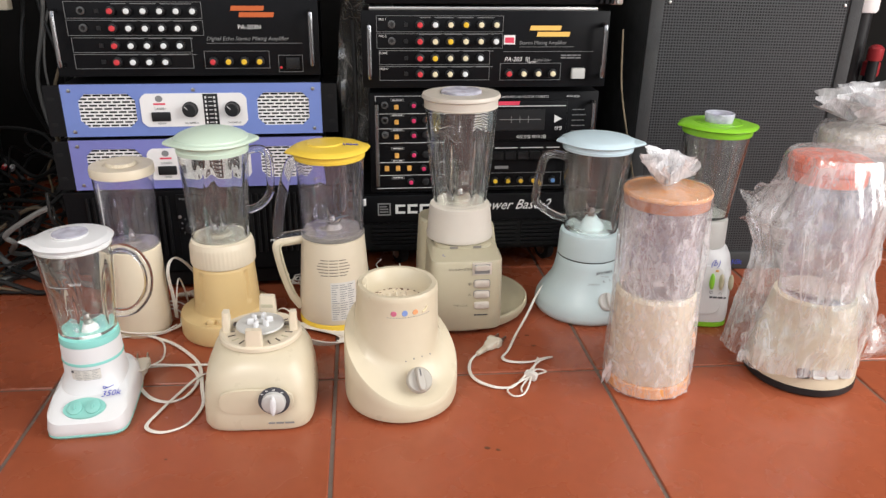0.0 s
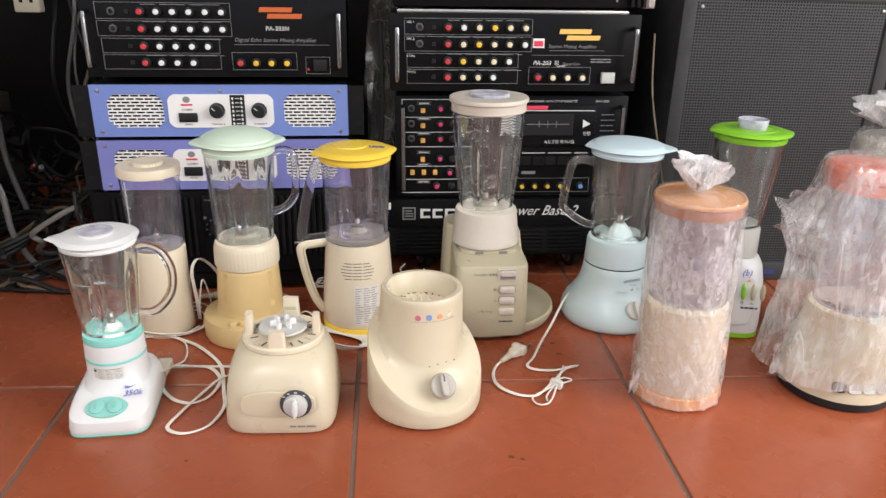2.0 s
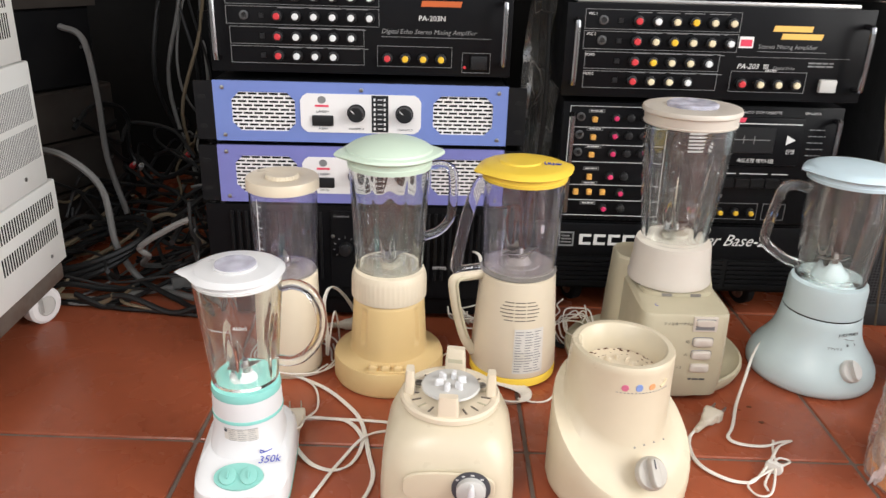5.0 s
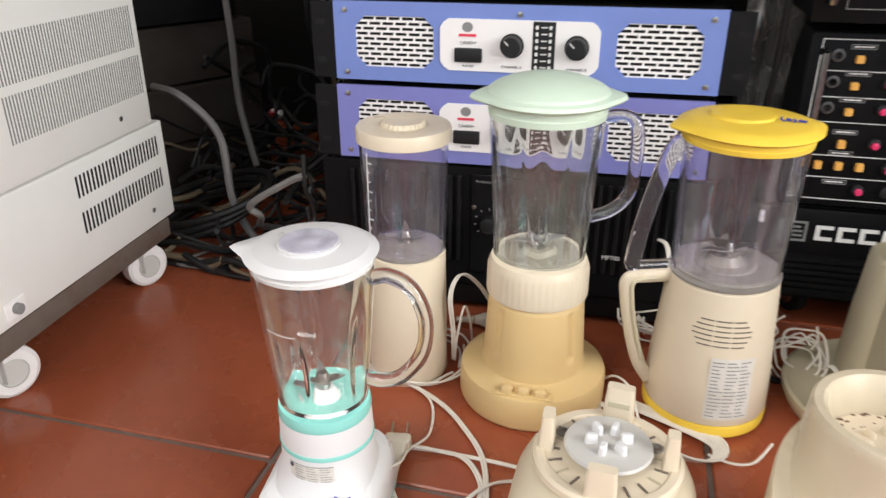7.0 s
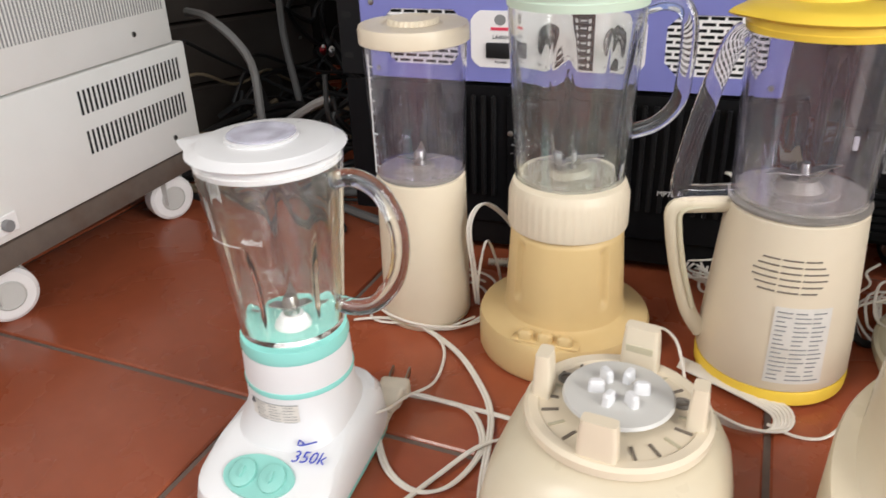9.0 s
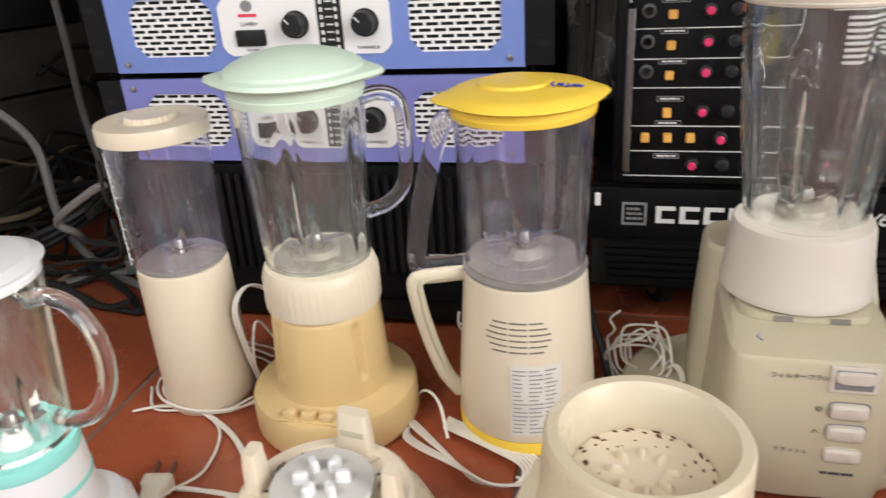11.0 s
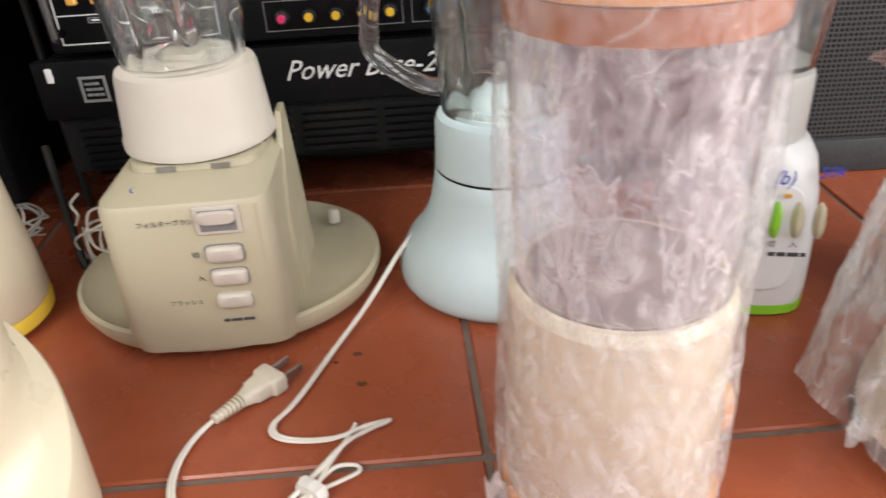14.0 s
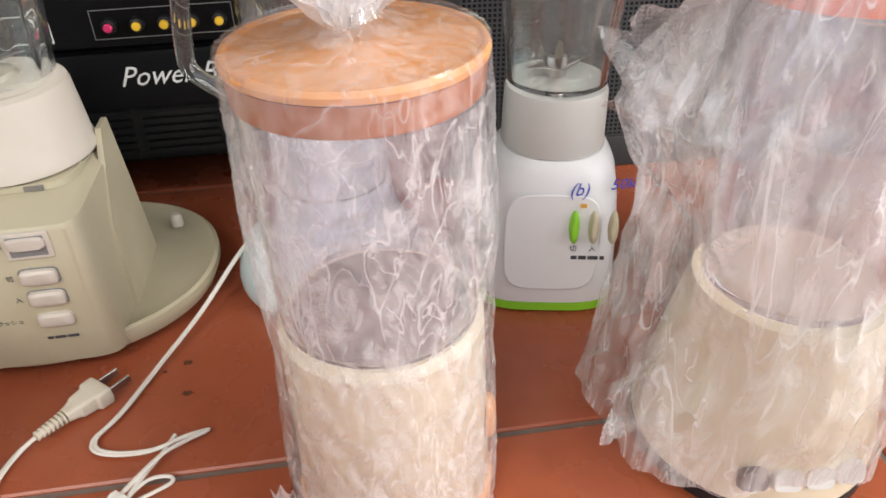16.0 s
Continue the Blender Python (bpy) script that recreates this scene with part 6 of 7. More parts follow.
mixer(right(-0.002, -0.006, 0.3885), 0.436, 0.132, K_RED, [K_CREAM, K_WHITE, K_CREAM, K_YELLOW, K_CREAM], INKY, "", "", "black mixing amplifier with red and cream knobs, stacked", True)
tagged(part("board", box(0, 0.40, 0, 0.30, 0, 0.006, 0.001), ALU, None, m=right(0.010, 0.0, 0.5215)), "pale thin metal plate lying on an amplifier", "plate")
pn = thing("cassette_deck", right(0.002, -0.010, 0.5280), "big black hi-fi unit with ribbed silver corner, on the stack", "stereo unit", "stacked amplifiers")
part("body", box(0.0, 0.425, 0.0, 0.3, 0.004, 0.17, 0.006, 2), BLACKP, pn)
part("corner", box(0.425, 0.448, -0.004, 0.30, 0.004, 0.17, 0.003, 2), ALU, pn, "silver side cheek")
for i in range(4):
    part("corner_rib", box(0.405 + i * 0.010, 0.411 + i * 0.010, -0.008, -0.001, 0.006, 0.17, 0.001, 1), ALU if i > 2 else BLACK, pn)
part("foot", box(0.02, 0.05, 0.02, 0.05, 0, 0.004), RUBBER, pn, smooth=False)
for i in range(7):
    x0 = 0.046 + i * 0.0155
    part("maker_mark", box(x0, x0 + 0.0122, -0.0006, 0.0004, 0.030, 0.0445), INK, pn, smooth=False)
part("emblem", lathe([(0.0085, 0), (0.0085, 0.0006), (0.0062, 0.0006)], 24, cap0=True, cap1=True), INK, pn, m=pose(0.030, 0, 0.0370, 90, 0, 0))
part("screw_dot", hdisc(0.002, 0.001, 10), INKG, pn, m=pose(0.382, 0, 0.016, 90, 0, 0))

# loudspeaker
sp = thing("loudspeaker", pose(0.414, 1.528, 0, 0, 0, 6), "large black loudspeaker cabinet with perforated metal grille", "loudspeaker")
SW, SD, SH = 0.412, 0.40, 1.05
CARPET = mat("black_speaker_paint", (0.034, 0.035, 0.036), 0.6, grain=0.5, scale=150, stain=0.4, stain_scale=8, bump=0.6, bump_scale=260)
part("cabinet", box(0, SW, 0.012, SD, 0.0, SH, 0.006, 2), CARPET, sp)
for a, b_, c_, d_ in ((0, 0.026, 0, SH), (SW - 0.026, SW, 0, SH), (0.026, SW - 0.026, 0.555, 0.58), (0.026, SW - 0.026, 0, 0.04)):
    part("front_rail", box(a, b_, 0, 0.0125, c_, d_, 0.003, 2), CARPET, sp)
MESHM = mat("perforated_grille", (0.055, 0.055, 0.058), 0.55, 0.1)
part("baffle", box(0.026, SW - 0.026, 0.0085, 0.0122, 0.04, 0.555), HOLE, sp, smooth=False)
part("cone_surround", lathe([(0.165, 0), (0.160, 0.0025), (0.150, 0.0032), (0.140, 0.0015), (0.05, 0.0005), (0.045, 0.002), (0.02, 0.003)], 56, cap0=True, cap1=True), RUBBER, sp, "dark woofer cone behind the grille", m=pose(SW / 2, 0.0080, 0.30, 90, 0, 0))
bm = bmesh.new()
nx, nz = 66, 96
gx0, gx1, gz0, gz1 = 0.026, SW - 0.026, 0.04, 0.555
hx, hz = (gx1 - gx0) / nx, (gz1 - gz0) / nz
for i in range(nx + 1):
    x = gx0 + i * hx
    vs = [bm.verts.new(p) for p in ((x - hx * .2, 0.004, gz0), (x + hx * .2, 0.004, gz0), (x + hx * .2, 0.004, gz1), (x - hx * .2, 0.004, gz1))]
    bm.faces.new(vs)
for i in range(nz + 1):
    z = gz0 + i * hz
    vs = [bm.verts.new(p) for p in ((gx0, 0.0036, z - hz * .2), (gx1, 0.0036, z - hz * .2), (gx1, 0.0036, z + hz * .2), (gx0, 0.0036, z + hz * .2))]
    bm.faces.new(vs)
tagged(part("grille", bm, MESHM, sp, "black perforated metal grille", smooth=False), kind="stuff")
part("horn_plate", box(0.09, SW - 0.09, -0.004, 0.002, 0.62, 0.86, 0.003, 2), BLACK, sp, "horn plate")
part("horn_mouth", box(0.12, SW - 0.12, -0.006, -0.003, 0.66, 0.82, 0.002, 2), GREYP, sp)
for x in (0.10, SW - 0.10):
    screw(sp, x, -0.004, 0.63)
for x in (0.036, SW - 0.036):
    screw(sp, x, 0.003, 0.540)

# white enamel units on a wheeled frame
WT = 100.4
wc = thing("wheeled_frame", pose(-0.801, 0.905, 0, 0, 0, WT), "rusty flat steel dolly on white casters", "dolly")
part("frame", box(-0.60, 0.405, 0.004, 0.42, 0.062, 0.090, 0.003), RUST, wc)
for x in (0.368, 0.101, -0.30):
    for y_ in (0.030, 0.36):
        caster(wc, x, y_, 0.030, PANELW, GREYP, 65)
SLOTS = {}
def unit(z, h, x1, label, slots, screw_x):
    t = thing("electrical_unit", pose(-0.801, 0.905, z, 0, 0, WT), label, "electrical unit", "white enamel units")
    part("case", box(-0.58, x1, 0.0, 0.40, 0.0, h, 0.003, 2), ENAMEL, t)
    for r0, r1, x0, xe, pitch, wd in slots:
        if (wd, r1 - r0) not in SLOTS:
            SLOTS[(wd, r1 - r0)] = mesh_of(box(0, wd, -0.0006, 0.001, 0, r1 - r0), "vent_slot", False)
        x = x0
        while x < xe:
            part("vent_slot", SLOTS[(wd, r1 - r0)], HOLE if wd > 0.002 else INKG, t, m=pose(x, 0, r0))
            x += pitch
    screw(t, screw_x, 0.0, 0.022)
    screw(t, -0.10, 0.0, 0.025)
    part("badge", box(0.085, 0.115, -0.002, 0.0, 0.008, 0.028, 0.001, 1), PANELW, t)
    part("knob_cap", hdisc(0.006, 0.006, 18), INKG, t, m=pose(0.100, -0.002, 0.018, 90, 0, 0))
    return t
unit(0.093, 0.134, 0.416, "white enamelled steel unit with slotted vents on a dolly", [(0.091, 0.117, 0.228, 0.398, 0.0072, 0.0030), (0.047, 0.073, 0.228, 0.398, 0.0072, 0.0030)], 0.366)
unit(0.2285, 0.182, 0.396, "white enamelled steel unit with fine ribbed vents, stacked", [(0.100, 0.150, 0.10, 0.385, 0.0046, 0.0017), (0.042, 0.090, 0.15, 0.388, 0.0046, 0.0017)], 0.330)
unit(0.412, 0.135, 0.379, "white enamelled steel unit with ribbed vents, top of stack", [(0.075, 0.115, 0.10, 0.36, 0.0062, 0.0024), (0.035, 0.068, 0.10, 0.36, 0.0062, 0.0024)], 0.31)

# dark equipment behind
def dark_box(x, y_, z, w_, d_, h, turn, label, mt, screws=True):
    t = thing("equipment_case", pose(x, y_, z, 0, 0, turn), label, "equipment", "dark equipment at the back")
    part("case", box(0, w_, 0, d_, 0.003, h, 0.003), mt, t)
    part("front_panel", box(0.004, w_ - 0.004, -0.003, 0.0, 0.004, h - 0.004, 0.001, 1), mt, t)
    for q in (0.03, w_ - 0.03):
        part("foot", box(q - 0.01, q + 0.01, 0.02, 0.04, 0, 0.003), RUBBER, t, smooth=False)
        if screws:
            screw(t, q, -0.003, h * 0.5)
    return t
dark_box(-1.137, 1.344, 0.0, 0.40, 0.42, 0.10, 70, "dusty brown steel equipment case", BROWNM)
dark_box(-1.141, 1.350, 0.101, 0.40, 0.42, 0.10, 70, "dusty brown steel equipment case, stacked", BROWNM)
dark_box(-1.145, 1.346, 0.202, 0.40, 0.42, 0.10, 70, "dusty brown steel equipment case, stacked", BROWNM)
bk = dark_box(-1.140, 1.352, 0.303, 0.36, 0.36, 0.15, 70, "black equipment box with mains socket", BLACK)
part("mains_socket", box(0.06, 0.09, -0.006, -0.002, 0.03, 0.07, 0.001, 1), DARKP, bk)
part("rear_plate", box(0.02, 0.05, -0.006, -0.002, 0.05, 0.12, 0.001, 1), ALU, bk, "dull metal rear plate")
part("socket_plate", box(0.10, 0.13, -0.006, -0.002, 0.035, 0.055, 0.001, 1), K_BLUE, bk)
# Two plain black boxes added to cover lit floor and stand for darkness.
dark_box(-0.97, 2.06, 0.0, 0.44, 0.30, 0.42, 4, "added black box covering lit floor behind the cable heap", BLACK, False)
dark_box(-0.53, 1.78, 0.0, 0.30, 0.30, 0.30, 4, "added black box covering lit floor behind the stacks", BLACK, False)
kb = thing("keyboard", pose(-1.135, 1.340, 0.454, 0, 0, 70), "dark grey keypad controller on a black box", "keyboard")
part("case", loft([[(0, 0, 0), (0.38, 0, 0), (0.38, 0.3, 0), (0, 0.3, 0)], [(0, 0, 0.025), (0.38, 0, 0.025), (0.38, 0.3, 0.045), (0, 0.3, 0.045)]]), BROWNM, kb, smooth=False)
for i in range(9):
    for q in range(5):
        part("key", box(0.02 + i * 0.039, 0.05 + i * 0.039, 0.03 + q * 0.045, 0.06 + q * 0.045, 0.026 + q * 0.003, 0.036 + q * 0.003, 0.002, 1), INKG, kb)
pb = thing("power_strip", pose(-1.035, 1.89, 0.46, 0, 0, 8), "cream power socket block hanging on cables", "power strip")
part("body", box(-0.03, 0.03, 0, 0.03, 0, 0.13, 0.004), CREAMW, pb)
for z in (0.03, 0.07, 0.105):
    for x in (-0.012, 0.012):
        part("socket_hole", box(x - 0.004, x + 0.004, -0.0006, 0.001, z - 0.007, z + 0.007), HOLE, pb, smooth=False)
tagged(part("post", box(-0.02, 0.02, 0, 0.03, 0, 1.4, 0.003), BROWNM, None, m=pose(-0.86, 2.0, 0)), "dusty upright steel post at the back", "post")


def cable(pts, r, material, label, k=6):
    t = part("cable", tube(pts, r, 7, k), material, None)
    return tagged(t, label, "cable", "loose cables")


# hanging and tangled cables at the back
cr = random.Random(11)
for i in range(24):
    x = -1.02 + 0.34 * cr.random()
    yy = 1.88 + 0.3 * cr.random()
    top = cr.uniform(0.9, 1.3)
    pts = [(x, yy, top)]
    for s in range(1, 6):
        pts.append((x + cr.uniform(-0.06, 0.06), yy + cr.uniform(-0.06, 0.06), top * (1 - s / 5.2)))
    pts.append((x + cr.uniform(-0.15, 0.2), yy - cr.uniform(0.05, 0.2), 0.03))
    cable(pts, cr.choice((0.003, 0.004, 0.005)), cr.choice((CORDB, CORDB, CORDG, CORDY)), "dusty cable hanging at the back")
for i in range(85):
    x, yy = cr.uniform(-0.98, -0.68), cr.uniform(1.36, 1.95)
    z = 0.006 + 0.16 * cr.random() * max(0.15, min(1, (yy - 1.34) / 0.4))
    a = cr.uniform(0, 6.28)
    pts = []
    for s in range(7):
        a += cr.uniform(-0.9, 1.1)
        pts.append((max(-1.0, min(-0.66, x)), max(1.32, min(2.1, yy)), max(0.006, z)))
        x += 0.085 * math.cos(a)
        yy += 0.085 * math.sin(a)
        z += cr.uniform(-0.05, 0.05)
    cable(pts, cr.choice((0.0025, 0.003, 0.004, 0.005)), cr.choice((CORDB, CORDB, CORDB, CORDG, CORDY, CORDB)), "tangled cable in a dark heap on the floor")
for s in range(3):
    cable([(-0.90 + 0.09 * (1 + 0.1 * s) * math.cos(q * 0.62 + s), 1.42 + 0.07 * math.sin(q * 0.62 + s), 0.05 + 0.012 * s + 0.035 * math.sin(q * 0.62 + s + 1)) for q in range(11)], 0.0055, CORDB, "thick black cable loop")
cable([(-0.98, 1.42, 0.24), (-0.91, 1.40, 0.235), (-0.86, 1.41, 0.18), (-0.84, 1.40, 0.08), (-0.80, 1.41, 0.010), (-0.70, 1.38, 0.006), (-0.60, 1.36, 0.006)], 0.006, CORDG, "grey mains cable drooping to the floor")
cable([(-0.90, 1.33, 0.008), (-0.84, 1.34, 0.007), (-0.78, 1.39, 0.007), (-0.70, 1.43, 0.008), (-0.62, 1.42, 0.008)], 0.006, CORDG, "grey mains cable on the floor")
cable([(-1.035, 1.62, 0.42), (-0.985, 1.61, 0.40), (-0.965, 1.60, 0.30), (-0.955, 1.59, 0.18), (-0.91, 1.56, 0.08)], 0.006, CORDG, "grey cable drooping from a box")
for x, yy, z, mt in ((-0.99, 1.73, 0.12, K_RED), (-0.975, 1.735, 0.118, PANELW), (-0.72, 1.46, 0.03, K_RED), (-0.90, 1.80, 0.13, K_RED), (-0.78, 1.75, 0.10, PANELW)):
    t = thing("audio_plug", pose(x, yy, z, 60, 20, 30), "small audio plug in the cable heap", "plug", "audio plugs")
    part("shell", lathe([(0.006, 0), (0.0065, 0.012), (0.005, 0.028)], 14, cap0=True, cap1=True), mt, t)
    part("tip", lathe([(0.003, 0.028), (0.003, 0.038)], 10, cap0=True, cap1=True), STEEL, t)
sb = thing("socket_block", pose(-0.73, 1.43, 0.006, 0, 0, 40), "small cream cable connector block on the floor", "connector")
part("body", box(-0.03, 0.03, -0.014, 0.014, 0, 0.022, 0.003), CORDG, sb)
for i in range(3):
    part("socket_hole", box(-0.021 + i * 0.016, -0.013 + i * 0.016, -0.006, 0.006, 0.0218, 0.0224), HOLE, sb, smooth=False)
FILMG = film_material("dusty_film", (0.30, 0.29, 0.27), 0.25, 0.8, 14)
sheet = [[(-0.165 + 0.105 * u + 0.01 * noise.noise((u * 3, t * 4, 1.0)), 1.52 + 0.05 * noise.noise((u * 4, t * 5, 7.0)), 0.25 + 0.42 * t) for u in np.linspace(0, 1, 14)] for t in np.linspace(0, 1, 22)]
tagged(part("plastic_sheet", loft(sheet, False, False, False), FILMG, None), "dusty crumpled plastic sheet hanging between the stacks", "plastic sheet")
cable([(0.345, 1.42, 0.50), (0.352, 1.41, 0.40), (0.375, 1.405, 0.30), (0.40, 1.41, 0.20), (0.43, 1.43, 0.05)], 0.0016, CORDY, "thin brown wire hanging beside the loudspeaker")
cable([(-0.13, 1.46, 0.5), (-0.125, 1.45, 0.36), (-0.13, 1.46, 0.2), (-0.12, 1.45, 0.02)], 0.004, CORDB, "black cable behind the stack")
cable([(-0.13, 1.42, 0.10), (-0.09, 1.36, 0.04), (-0.07, 1.34, 0.006), (-0.03, 1.37, 0.006)], 0.004, CORDB, "black cable on the floor")

# coloured clutter beside the loudspeaker
for i, (x, yy, z, mt, r) in enumerate(((0.962, 1.75, 0.435, K_MAROON, 0.016), (0.975, 1.78, 0.40, K_MAROON, 0.018), (0.925, 1.77, 0.33, K_BLUE, 0.024), (0.94, 1.80, 0.545, PANELW, 0.03))):
    t = thing("canister", pose(x, yy, 0.0, 0, 0, 0), "shiny coloured canister on a shelf", "canister", "clutter on a shelf")
    part("can", lathe([(r * 0.9, z - r), (r, z - r * 0.8), (r, z + r * 0.6), (r * 0.6, z + r), (r * 0.3, z + r * 1.1)], 28, cap0=True, cap1=True), mt, t)
    part("stand", lathe([(r * 0.7, 0), (r * 0.7, z - r)], 16, cap0=True, cap1=True), DARKP, t)


# ---- cords of the blenders ----
def cord(pts, label, r=0.0015, k=6, twin=True, at=(0.0, 0.006)):
    t = thing("cable", pose(at[0], at[1], 0), label, "cord", "blender cords")
    part("flex", tube(pts, r, 8, k, flat=0.8), CORDW, t)
    if twin:
        off = [Vector(p) + Vector((0.0022, 0.0018, 0.0003)) for p in pts]
        part("flex", tube(off, r, 8, k, flat=0.8), CORDW, t)
    return t
F = 0.0035
RS = (0.014, 0.026)
cord([(0.262, 1.335, 0.074), (0.248, 1.334, 0.070), (0.228, 1.325, 0.052), (0.208, 1.305, 0.034), (0.184, 1.250, 0.014), (0.162, 1.195, 0.005), (0.150, 1.155, F), (0.143, 1.135, F), (0.135, 1.118, F), (0.140, 1.107, F), (0.158, 1.103, F), (0.181, 1.106, F), (0.199, 1.117, F), (0.216, 1.123, F),
      (0.205, 1.112, F + .003), (0.190, 1.095, F + .006), (0.172, 1.062, F + .006), (0.150, 1.033, F), (0.138, 1.026, F), (0.118, 1.027, F), (0.096, 1.040, F), (0.084, 1.057, F), (0.080, 1.082, F), (0.084, 1.106, F), (0.094, 1.122, 0.006), (0.101, 1.130, 0.008)], "cream twin cord of the pale blue mixer, tied in a bundle", at=RS)
cord([(0.161, 1.017, F), (0.161, 1.030, F), (0.172, 1.050, .007), (0.186, 1.075, .008), (0.199, 1.083, F), (0.203, 1.078, F), (0.194, 1.068, .006), (0.176, 1.053, .009), (0.158, 1.040, .006), (0.146, 1.032, F), (0.139, 1.020, F), (0.146, 1.006, F), (0.160, 1.008, F), (0.170, 1.026, .005), (0.180, 1.062, .011), (0.188, 1.100, F), (0.194, 1.121, F)], "bundled cream cord loops on the tiles", twin=False, at=RS)
tie = lathe([(0.010, -0.004), (0.011, 0.0), (0.010, 0.004)], 18, lambda a, r, z: r * (1 if abs(math.sin(a)) < 0.8 else 0.7), cap0=True, cap1=True)
tagged(part("cord_tie", tie, LABELG, None, m=pose(0.191, 1.082, 0.009, 90, 0, -30)), "frayed cream cloth tie round a cord", "cord tie")
plug(pose(0.122, 1.164, 0.008, -90, 0, -34.5))
cord([(-0.40, 0.99, 0.04), (-0.392, 1.02, 0.03), (-0.40, 1.06, 0.012), (-0.395, 1.10, F), (-0.415, 1.15, F), (-0.455, 1.168, 0.005), (-0.500, 1.160, F), (-0.530, 1.19, F)], "white cord behind the white blender", twin=False)
cord([(-0.520, 1.150, F), (-0.495, 1.166, F), (-0.457, 1.170, F), (-0.405, 1.150, F), (-0.364, 1.118, F), (-0.331, 1.079, F), (-0.306, 1.015, F), (-0.291, 0.971, F), (-0.298, 0.925, F), (-0.325, 0.905, F), (-0.351, 0.916, F), (-0.347, 0.952, F), (-0.336, 0.998, F), (-0.319, 1.041, F + .004), (-0.295, 1.065, F), (-0.262, 1.07, F)], "long pale cord in loops between blenders")
cord([(-0.262, 1.085, F), (-0.318, 1.083, F), (-0.366, 1.078, F), (-0.396, 1.069, F + .005), (-0.420, 1.066, F), (-0.40, 1.072, F), (-0.354, 1.078, F), (-0.325, 1.052, F), (-0.318, 1.023, F), (-0.324, 0.991, F), (-0.343, 0.977, F), (-0.371, 0.985, F), (-0.396, 1.008, 0.006), (-0.401, 1.020, 0.008)], "pale cord ending in a plug")
plug(pose(-0.4045, 1.042, 0.0115, -84, 0, 18))
for s in range(3):
    cord([(-0.463 + (0.054 + 0.006 * s) * math.cos(q * 0.75 + s), 1.222 + (0.052 + 0.006 * s) * math.sin(q * 0.75 + s), F + 0.004 * s + 0.003 * math.sin(q * 1.7 + s)) for q in range(9)], "cream cord coiled round the slim mixer's foot", twin=False)
cord([(-0.418, 1.224, 0.012), (-0.412, 1.205, 0.06), (-0.414, 1.20, 0.11), (-0.410, 1.222, 0.125), (-0.398, 1.25, 0.10), (-0.386, 1.28, 0.05), (-0.392, 1.30, 0.012)], "cream cord looped up beside the slim mixer")
cord([(-0.416, 1.226, 0.01), (-0.408, 1.21, 0.05), (-0.402, 1.215, 0.09), (-0.404, 1.24, 0.06), (-0.41, 1.27, 0.01)], "cream cord loop standing up", twin=False)
plug(pose(-0.425, 1.325, 0.012, -90, 0, -70), "cream mains plug lying behind the blenders")
heap = random.Random(33)
for s in range(7):
    a0, cx, cy = heap.uniform(0, 6.28), -0.215 + heap.uniform(-0.025, 0.025), 1.405 + heap.uniform(-0.02, 0.02)
    ru, rv_ = heap.uniform(0.03, 0.05), heap.uniform(0.025, 0.045)
    cord([(cx + ru * math.cos(a0 + q * 0.8) * (1 + 0.2 * math.sin(q * 2 + s)), cy + rv_ * math.sin(a0 + q * 0.8), F + 0.003 * s + 0.008 * (1 + math.sin(q * 1.7 + s))) for q in range(10)], "dusty white cord loops behind the blenders", twin=False)
cord([(-0.225, 1.40, 0.01), (-0.24, 1.41, 0.07), (-0.232, 1.40, 0.12), (-0.21, 1.38, 0.13), (-0.20, 1.36, 0.10)], "white cord rising behind the blenders")
for s in range(6):
    cord([(-0.262 + .004 * s, 1.232 - .003 * s, F), (-0.235, 1.215 - 0.006 * s, F + 0.003 * (s % 3)), (-0.195 + 0.004 * s, 1.185 - 0.005 * s, F + 0.002 * s), (-0.160 + 0.004 * s, 1.160 - .002 * s, F + 0.002 * s), (-0.128 + 0.003 * s, 1.165 + 0.002 * s, F), (-0.126 + .002 * s, 1.185 + .003 * s, F + .003), (-0.160, 1.197 + 0.003 * s, F + 0.006), (-0.21, 1.215 + 0.003 * s, F + 0.004)], "bundled white cord before the yellow-lidded blender", twin=False)
cord([(-0.255, 1.245, 0.006), (-0.235, 1.235, 0.03), (-0.215, 1.22, 0.03), (-0.20, 1.20, 0.008)], "white cord arching over the tiles", twin=False)
cord([(-0.128, 1.175, F), (-0.105, 1.17, F), (-0.085, 1.18, F), (-0.070, 1.205, 0.012)], "thin white cord end with a frayed tip", twin=False)
knot = random.Random(21)
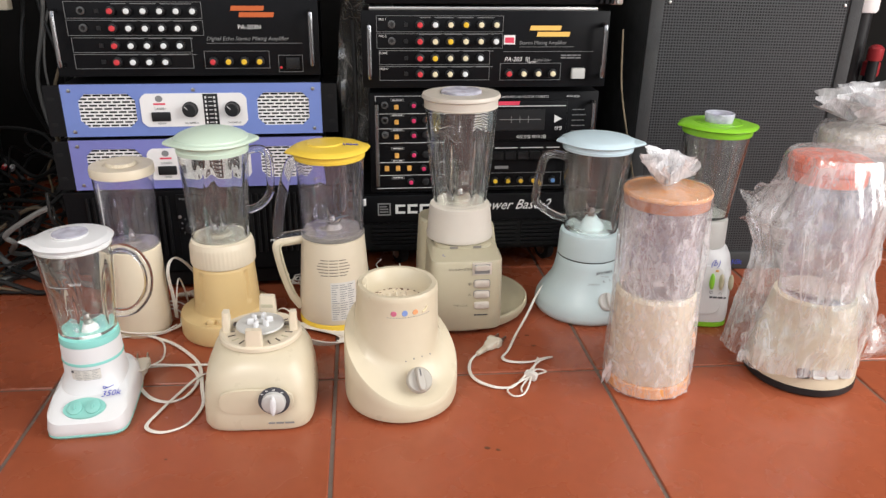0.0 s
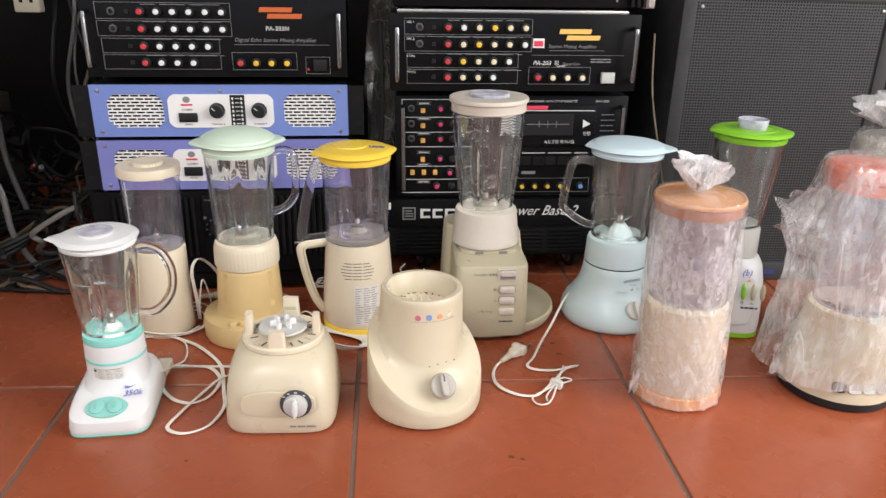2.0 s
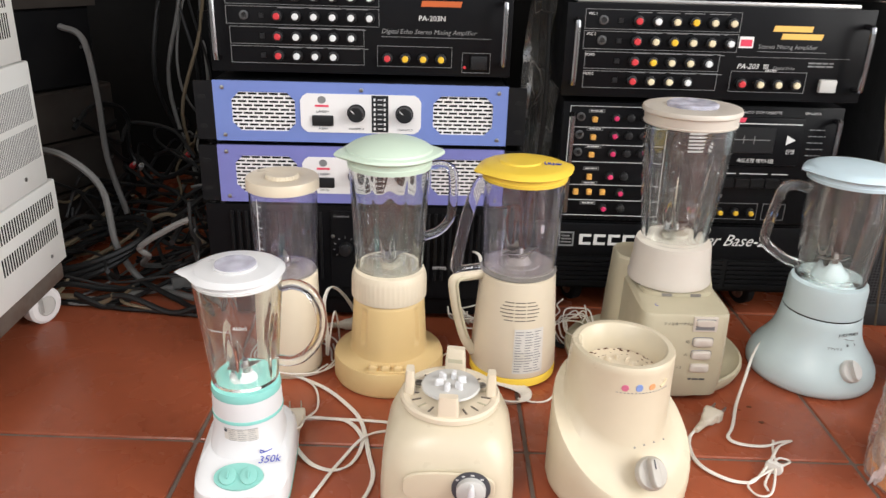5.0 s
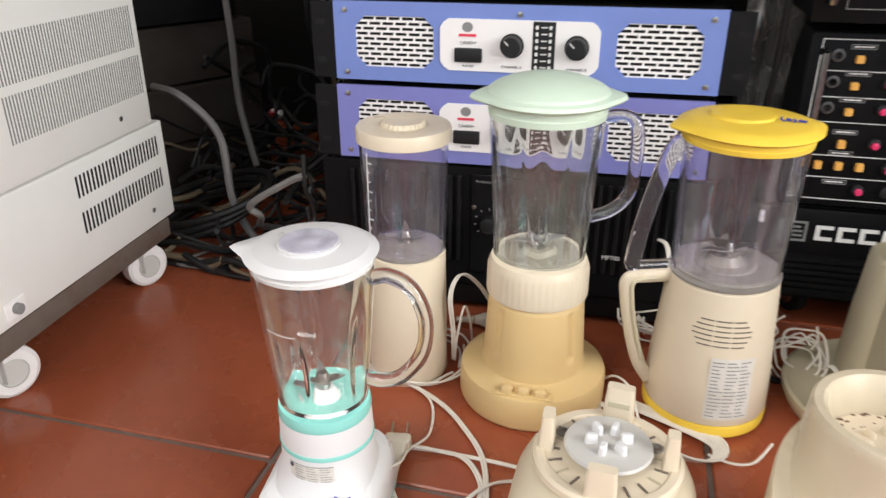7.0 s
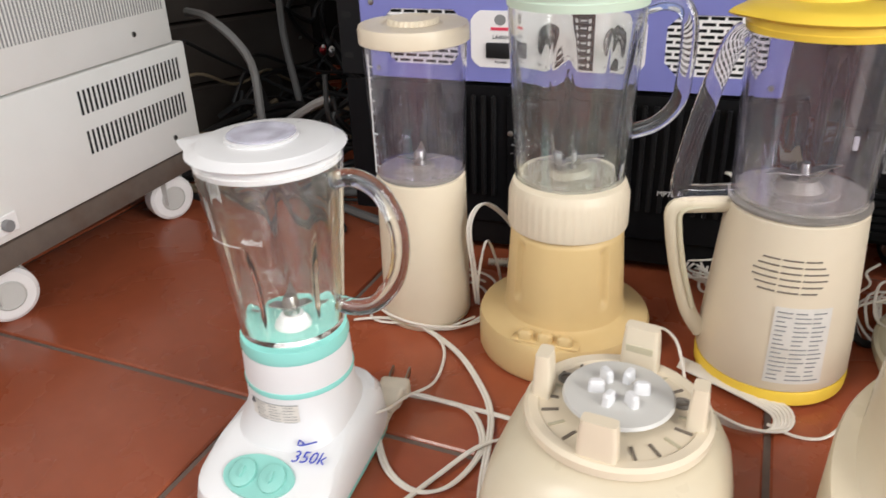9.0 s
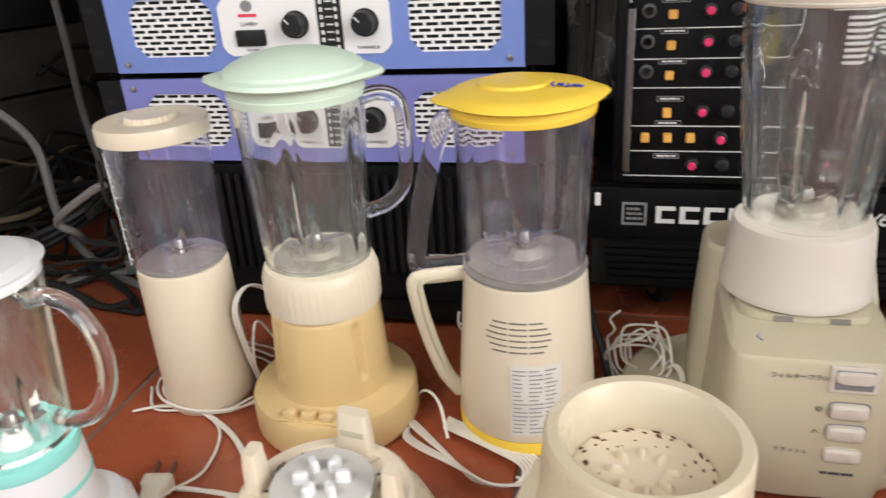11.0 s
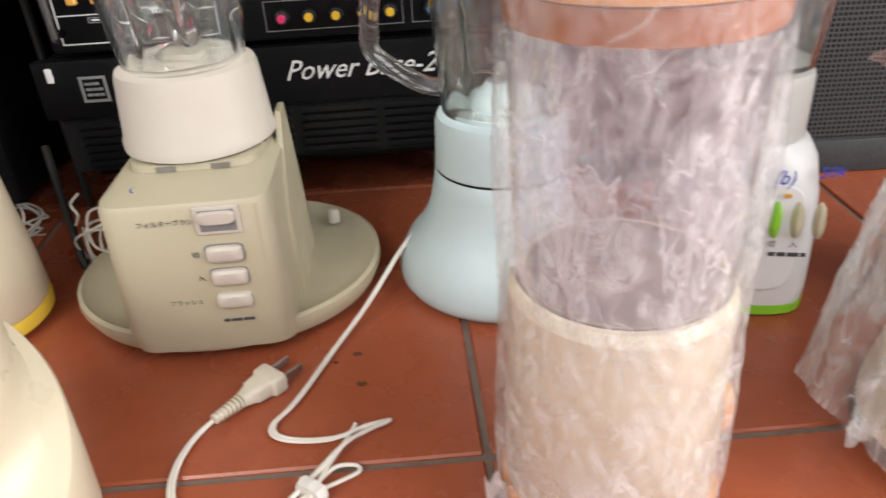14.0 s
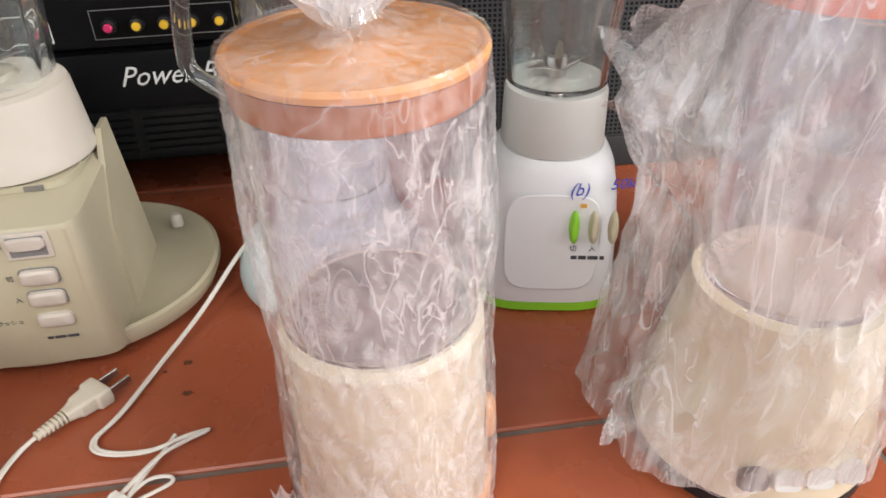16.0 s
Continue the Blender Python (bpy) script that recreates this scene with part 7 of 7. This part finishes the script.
for s in range(5):
    loop = []
    a0, tl, rr = knot.uniform(0, 6.28), knot.uniform(-0.9, 0.9), knot.uniform(0.018, 0.027)
    for q in range(9):
        a = a0 + q * 0.9
        u, w_ = rr * 1.25 * math.cos(a) * (1 + 0.25 * math.sin(q * 1.7 + s)), rr * math.sin(a) * (1 + 0.2 * math.cos(q * 2.3 + s))
        loop.append((-0.058 + u * math.cos(tl) - w_ * math.sin(tl) * 0.4 + 0.003 * s, 1.337 + 0.012 * math.sin(q * 1.3 + s * 2) , max(0.004, 0.032 + 0.004 * (s - 2) + u * math.sin(tl) * 0.5 + w_)))
    cord(loop, "knotted cream cord beside the beige blender", twin=False, at=(0.004, 0.018))
cord([(-0.085, 1.335, 0.050), (-0.078, 1.332, 0.062), (-0.083, 1.334, 0.072), (-0.074, 1.336, 0.082)], "stiff cream cord end standing up", twin=False, at=(0.004, 0.018))
cord([(-0.040, 1.337, 0.045), (-0.036, 1.336, 0.060), (-0.040, 1.338, 0.074)], "stiff cream cord end standing up", twin=False, at=(0.004, 0.018))
cord([(-0.028, 1.335, 0.020), (-0.02, 1.325, 0.035), (-0.012, 1.32, 0.030), (-0.010, 1.318, 0.022)], "cream cord leading into the tray", at=(0.004, 0.018))

# small stains on the floor
for x, yy, r in ((0.118, 0.908, 0.004), (0.133, 0.905, 0.003), (0.205, 1.192, 0.004), (0.197, 1.228, 0.0035), (0.181, 1.217, 0.002), (-0.30, 0.86, 0.002)):
    st = loft([[(x + r * 1.05 * (1 + 0.9 * noise.noise((q, x * 50, 0.0))) * math.cos(q * 0.52), yy + r * 0.7 * (1 + 0.9 * noise.noise((q, yy * 50, 3.0))) * math.sin(q * 0.52), z) for q in range(12)] for z in (0.0002, 0.0006)])
    tagged(part("floor_stain", st, SOIL, None), "small dark stain on the tiles", "stain", "floor stains")

# floor tiles
P = 0.4160
tile_me = mesh_of(box(-P / 2 + 0.0028, P / 2 - 0.0028, -P / 2 + 0.0028, P / 2 - 0.0028, -0.012, 0.0, 0.0016, 1), "tile")
tile_me.materials.append(TILE)
cg, sg = math.cos(radians(GRID)), math.sin(radians(GRID))
for i in range(-7, 8):
    for q in range(-6, 5):
        u, v_ = (i + 0.5) * P, (q + 0.5) * P
        x, yy = -0.112 + cg * u - sg * v_, 1.0680 + sg * u + cg * v_
        if abs(x) < 2.35 and -0.8 < yy < 2.4:
            part("tile", tile_me, TILE, floor, m=pose(x, yy, rng.uniform(-0.0004, 0), 0, 0, GRID))
